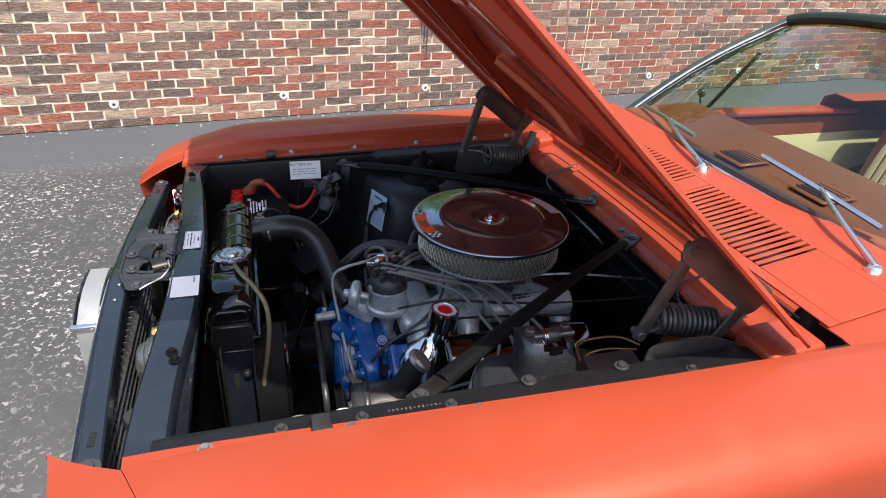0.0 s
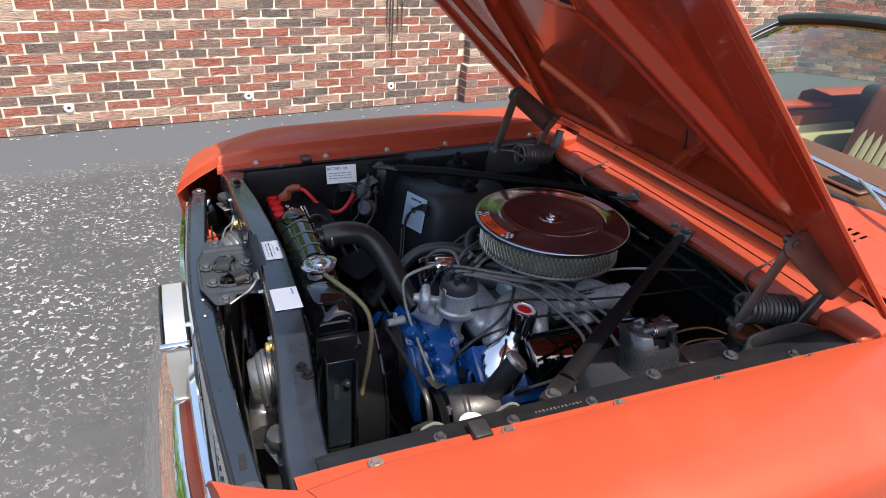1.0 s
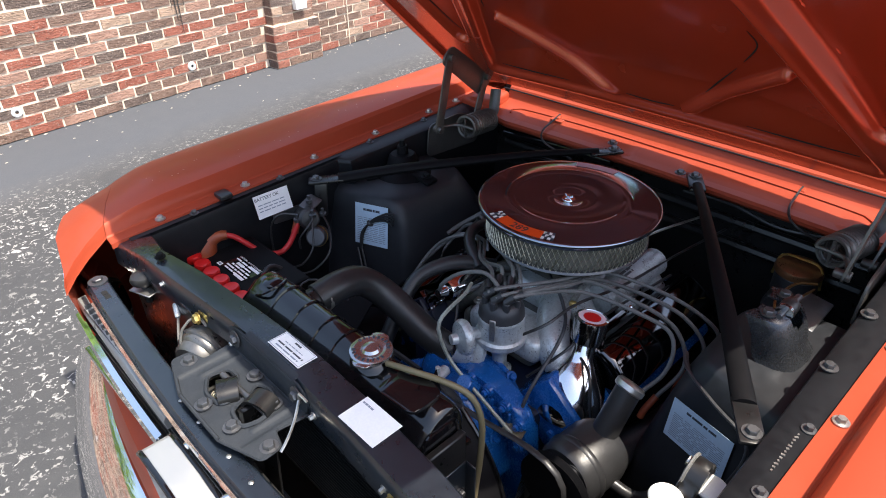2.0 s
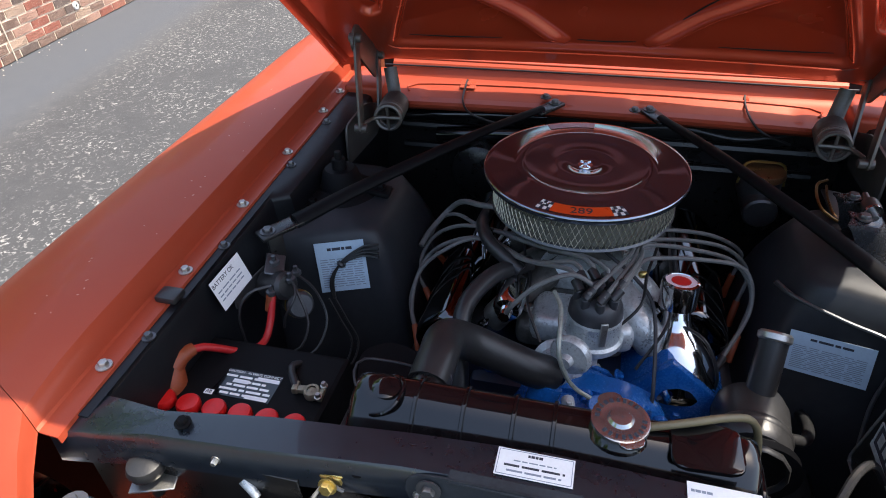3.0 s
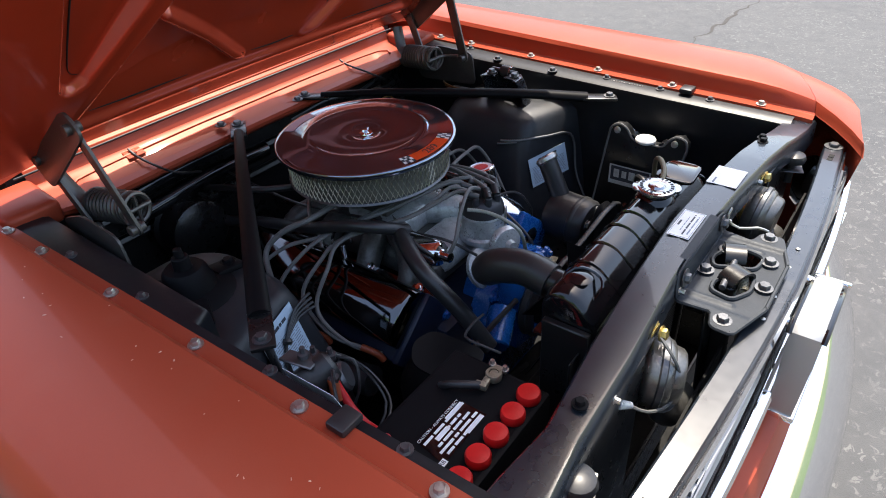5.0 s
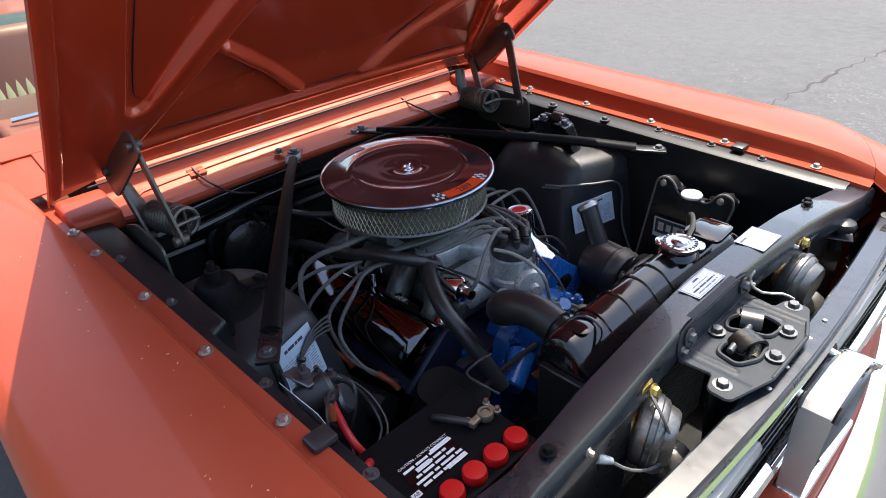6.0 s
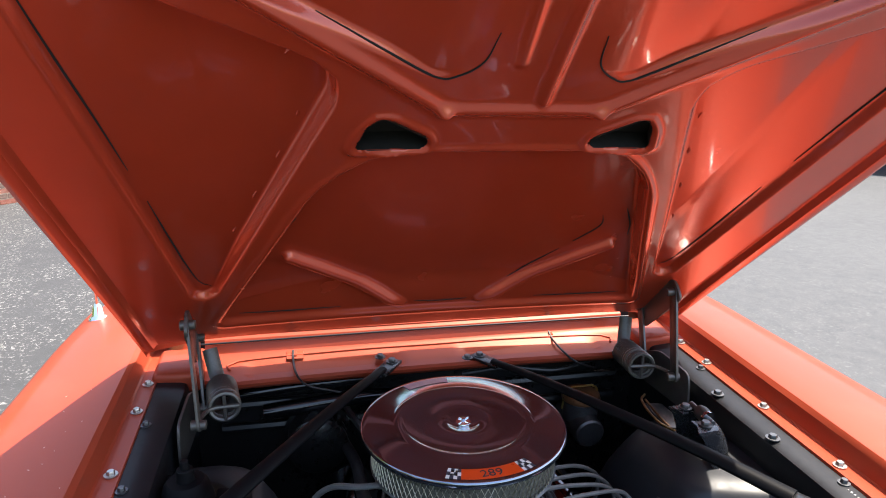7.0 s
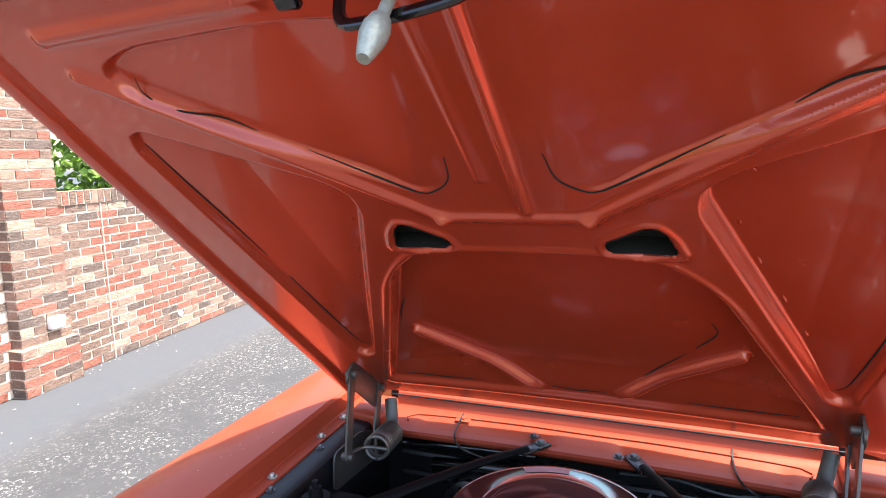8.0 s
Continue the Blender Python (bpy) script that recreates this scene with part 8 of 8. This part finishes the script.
def steering_pump():
    p = thing("steering_pump", "dark grey power-steering pump with a tall filler neck", "pump")
    part("reservoir", fresh((lathe, [(0.02, -0.012), (0.052, -0.010), (0.059, 0.0), (0.060, 0.075), (0.054, 0.095), (0.034, 0.105), (0, 0.106)], frame_along((0.392, -0.300, 0.612), (0.50, -0.310, 0.612)), 36)), RUBBER, p)
    part("band", fresh((lathe, [(0.0595, 0.014), (0.0620, 0.018), (0.0620, 0.024), (0.0595, 0.028)], frame_along((0.392, -0.300, 0.612), (0.50, -0.310, 0.612)), 36)), RUBBER, p)
    part("filler_neck", fresh((rod, (0.466, -0.311, 0.645), (0.520, -0.322, 0.742), 0.0235, 0.0225, 24)), RUBBER, p)
    part("dipstick_cap", fresh((lathe, [(0.0235, -0.006), (0.0265, -0.003), (0.0265, 0.006), (0.022, 0.010), (0, 0.011)], frame_along((0.518, -0.3215, 0.740), (0.55, -0.328, 0.776)), 24)), ZINC, p, "bright steel dipstick cap")
    for a in range(4):
        g = radians(90 * a + 30)
        part("face_bolt", bolt(bmesh.new(), (0.381, -0.300 + 0.036 * math.cos(g), 0.612 + 0.036 * math.sin(g)), (-1, 0, 0), 0.011, 0.014), STEEL, p)
    m = frame_along((0.372, -0.300, 0.612), (0.342, -0.300, 0.612))
    part("pulley", fresh((lathe, [(0, 0), (0.02, 0), (0.03, 0.004), (0.062, 0.006), (0.066, 0.010), (0.058, 0.017), (0.066, 0.024), (0.05, 0.026), (0.02, 0.022), (0, 0.03)], m, 32)), BARBLACK, p)
    part("pressure_hose", fresh((tube, [(0.44, -0.35, 0.60), (0.46, -0.40, 0.58), (0.55, -0.42, 0.54), (0.7, -0.40, 0.45)], 0.010, 10)), RUBBER, p)
    return p


steering_pump()


def washer_bag():
    w = thing("washer_bag", "black vinyl washer bag hung on the inner wing", "washer bag", at=(0, 0, -0.010))
    out = rounded([(-0.118, -0.13), (0.062, -0.13), (0.072, -0.05), (0.100, 0.085), (0.096, 0.106), (0.072, 0.112), (0.056, 0.100), (0.044, 0.078), (-0.032, 0.080), (-0.046, 0.106), (-0.070, 0.116), (-0.088, 0.104), (-0.094, 0.06)], 0.016)
    m = facing((0.345, -0.487, 0.690), (-1, 0, 0), (0, -0.04, 1))
    part("bag", fresh((prism, out, 0.026, m @ pose(0, 0, -0.016), 0.008)), BLACK, w, "glossy black vinyl bag")
    pts = [tuple(m @ Vector((x, y, 0.010))) for x, y in out]
    part("edge_bead", fresh((tube, pts + pts[:1], 0.0028, 6, 0.02)), WIRE, w)
    part("logo_plate", fresh((box, tuple(m @ Vector((-0.022, -0.012, 0.0205))), (0.105, 0.0012, 0.042), (0, 0, 0), 0.0)), INK, w)
    bm = bmesh.new()
    for x, y, sx, sy in ((0, 0.010, 0.105, 0.004), (0, -0.034, 0.105, 0.010), (-0.051, -0.012, 0.004, 0.046), (0.051, -0.012, 0.004, 0.046), (-0.034, -0.010, 0.014, 0.022), (-0.014, -0.010, 0.012, 0.018), (0.006, -0.010, 0.016, 0.022), (0.026, -0.010, 0.010, 0.018), (0.040, -0.010, 0.010, 0.022)):
        box(bm, tuple(m @ Vector((x - 0.022, y, 0.0214))), (sx, 0.0008, sy), (0, 0, 0), 0.0)
    part("logo_shapes", bm, ALU, w)
    part("bag_cap", fresh((lathe, [(0.020, -0.006), (0.023, -0.004), (0.024, 0.001), (0.022, 0.004), (0, 0.005)], pose(0.344, -0.480, 0.779), 28)), WHITE, w, "round white plastic cap")
    for x in (0.272, 0.408):
        part("bag_tab", fresh((lathe, [(0.022, -0.004), (0.023, 0.0), (0.020, 0.003), (0, 0.004)], pose(x, -0.514, 0.774), 24)), WHITE, w)
    for p in ((0.414, -0.476, 0.790), (0.273, -0.474, 0.786)):
        part("eyelet", fresh((lathe, [(0.008, 0), (0.008, 0.003), (0.005, 0.004), (0, 0.004)], frame_along(p, (p[0], p[1] + 0.05, p[2] + 0.01)), 16)), ZINC, w)
    part("bag_gusset", fresh((prism, rounded([(-0.075, -0.125), (0.040, -0.125), (0.050, -0.020), (0.010, 0.010), (-0.060, 0.0)], 0.03), 0.016, m @ pose(0, 0, 0.004), 0.007)), BLACK, w)
    part("washer_tube", fresh((tube, [(0.345, -0.46, 0.66), (0.335, -0.43, 0.705), (0.305, -0.40, 0.715), (0.275, -0.38, 0.69)], 0.006, 8)), RUBBER, w)


washer_bag()


def horn(y, bracket_x, roll):
    h = thing("horn", "round metal horn with a brassy bracket", "horn", "pair of horns")
    c = Vector((0.030, y, 0.780))
    m = frame_along(tuple(c + Vector((0.030, 0.010, 0))), tuple(c + Vector((-0.030, -0.012 * roll, -0.006))))
    part("trumpet", fresh((lathe, [(0.016, 0), (0.034, 0.003), (0.046, 0.006), (0.0500, 0.011), (0.0505, 0.034), (0.048, 0.040), (0.043, 0.043), (0.040, 0.054), (0.036, 0.058), (0, 0.059)], m, 32)), HORN, h, "dull grey horn body")
    part("rim", fresh((lathe, [(0.0510, 0.022), (0.0535, 0.024), (0.0535, 0.031), (0.0510, 0.033)], m, 32)), STEEL, h)
    part("backplate", fresh((lathe, [(0, -0.010), (0.020, -0.008), (0.030, 0.0), (0.037, 0.009)], m, 24)), GOLD, h, "yellow zinc back plate")
    part("bracket", fresh((box, (bracket_x, y + 0.004, 0.822), (0.004, 0.026, 0.070), (0, -14, 0), 0.002), (box, (0.056, y + 0.004, 0.855), (0.014, 0.028, 0.004), (0, 0, 0), 0.001)), GOLD, h, "yellow zinc bracket")
    part("bracket_bolt", bolt(bmesh.new(), (0.040, y + 0.004, 0.850), (-1, 0, 0.2), 0.008, 0.011), GOLD, h)
    part("snout", fresh((tube, [tuple(c + Vector((-0.01, 0.02, -0.03))), tuple(c + Vector((-0.012, -0.01, -0.075))), tuple(c + Vector((-0.012, -0.05, -0.085)))], lambda t: 0.020 + 0.014 * t, 14)), HORN, h)
    return h


horn(0.226, 0.056, 1)
horn(-0.278, 0.052, -1)


def horn_wire():
    w = thing("horn_wire", "thin pale horn wire with a bullet connector", "wiring")
    part("wire", fresh((tube, [(0.040, 0.330, 0.805), (0.020, 0.300, 0.775), (0.005, 0.262, 0.762), (0.000, 0.240, 0.790), (0.015, 0.245, 0.832), (0.040, 0.236, 0.850), (0.045, 0.215, 0.838)], 0.0024, 6)), WIRE, w)
    part("connector", fresh((rod, (0.046, 0.345, 0.815), (0.036, 0.324, 0.800), 0.007, 0.005)), ALU, w)


horn_wire()


def alternator():
    a = thing("alternator", "dark finned alternator low beside the engine", "alternator")
    m = frame_along((0.345, 0.262, 0.560), (0.47, 0.262, 0.560))
    part("housing", fresh((lathe, [(0.03, 0), (0.062, 0.004), (0.068, 0.02), (0.070, 0.06), (0.066, 0.10), (0.05, 0.118), (0, 0.12)], m, 32)), BARBLACK, a)
    part("pulley", fresh((lathe, [(0, -0.04), (0.03, -0.04), (0.036, -0.034), (0.028, -0.024), (0.036, -0.014), (0.02, -0.008), (0.02, 0)], m, 24)), STEEL, a)
    part("rear_shield", fresh((prism, rounded([(-0.055, -0.06), (0.06, -0.05), (0.05, 0.05), (0.0, 0.07), (-0.05, 0.05)], 0.02), 0.004, facing((0.365, 0.285, 0.664), (0.3, -1, -0.1), (0.9, 0.3, 0.3)))), BARBLACK, a)
    part("terminal_sleeve", fresh((rod, (0.455, 0.212, 0.590), (0.452, 0.250, 0.596), 0.013, 0.012)), TAN, a)


alternator()


def master_cylinder():
    b = thing("brake_cylinder", "dark brake cylinder with a coppery domed cap", "brake cylinder")
    part("body", fresh((rod, (1.03, -0.385, 0.66), (1.165, -0.385, 0.67), 0.038, 0.04, 24), (rod, (1.10, -0.385, 0.67), (1.10, -0.385, 0.725), 0.045, 0.045, 24)), STEEL, b)
    part("cap", fresh((lathe, [(0.048, 0), (0.050, 0.006), (0.047, 0.016), (0.036, 0.022), (0, 0.024)], pose(1.10, -0.385, 0.724), 28)), AMBER, b, "coppery domed cap")
    part("bail_wire", fresh((tube, [(1.10, -0.435, 0.70), (1.10, -0.425, 0.752), (1.10, -0.385, 0.758), (1.10, -0.345, 0.752), (1.10, -0.335, 0.70)], 0.003, 6)), GOLD, b)
    s = thing("steering_line_loop", "brassy bent pipes beside the hinge", "pipe", at=(0, 0.012, -0.018))
    part("pipe", fresh((tube, [(0.800, -0.47, 0.815), (0.805, -0.440, 0.832), (0.845, -0.435, 0.838), (0.895, -0.445, 0.840), (0.925, -0.47, 0.835)], 0.0028, 8), (tube, [(0.80, -0.485, 0.805), (0.815, -0.462, 0.822), (0.86, -0.46, 0.828), (0.92, -0.47, 0.825)], 0.0024, 8)), BRASS, s)
    part("flat_cover", fresh((box, (0.86, -0.485, 0.815), (0.11, 0.05, 0.006), (8, 0, 0), 0.003, 2)), STEEL, s)
    d = thing("heater_blower", "black heater blower and hoses on the bulkhead", "heater box")
    part("drum", fresh((lathe, [(0, 0), (0.06, 0.002), (0.07, 0.010), (0.07, 0.07), (0.08, 0.075)], frame_along((1.06, 0.28, 0.68), (1.15, 0.28, 0.68)), 28)), BLACK, d)
    part("duct", fresh((tube, [(1.135, 0.40, 0.745), (1.13, 0.20, 0.765), (1.135, 0.02, 0.760)], 0.020, 12), (tube, [(1.12, 0.48, 0.80), (1.125, 0.3, 0.812), (1.13, 0.12, 0.815)], 0.012, 10)), GLOSSK, d)
    part("bulkhead_wire", fresh((tube, [(1.14, -0.45, 0.815), (1.12, -0.32, 0.800), (1.13, -0.2, 0.812), (1.14, -0.08, 0.80)], 0.005, 8)), RUBBER, d)


master_cylinder()
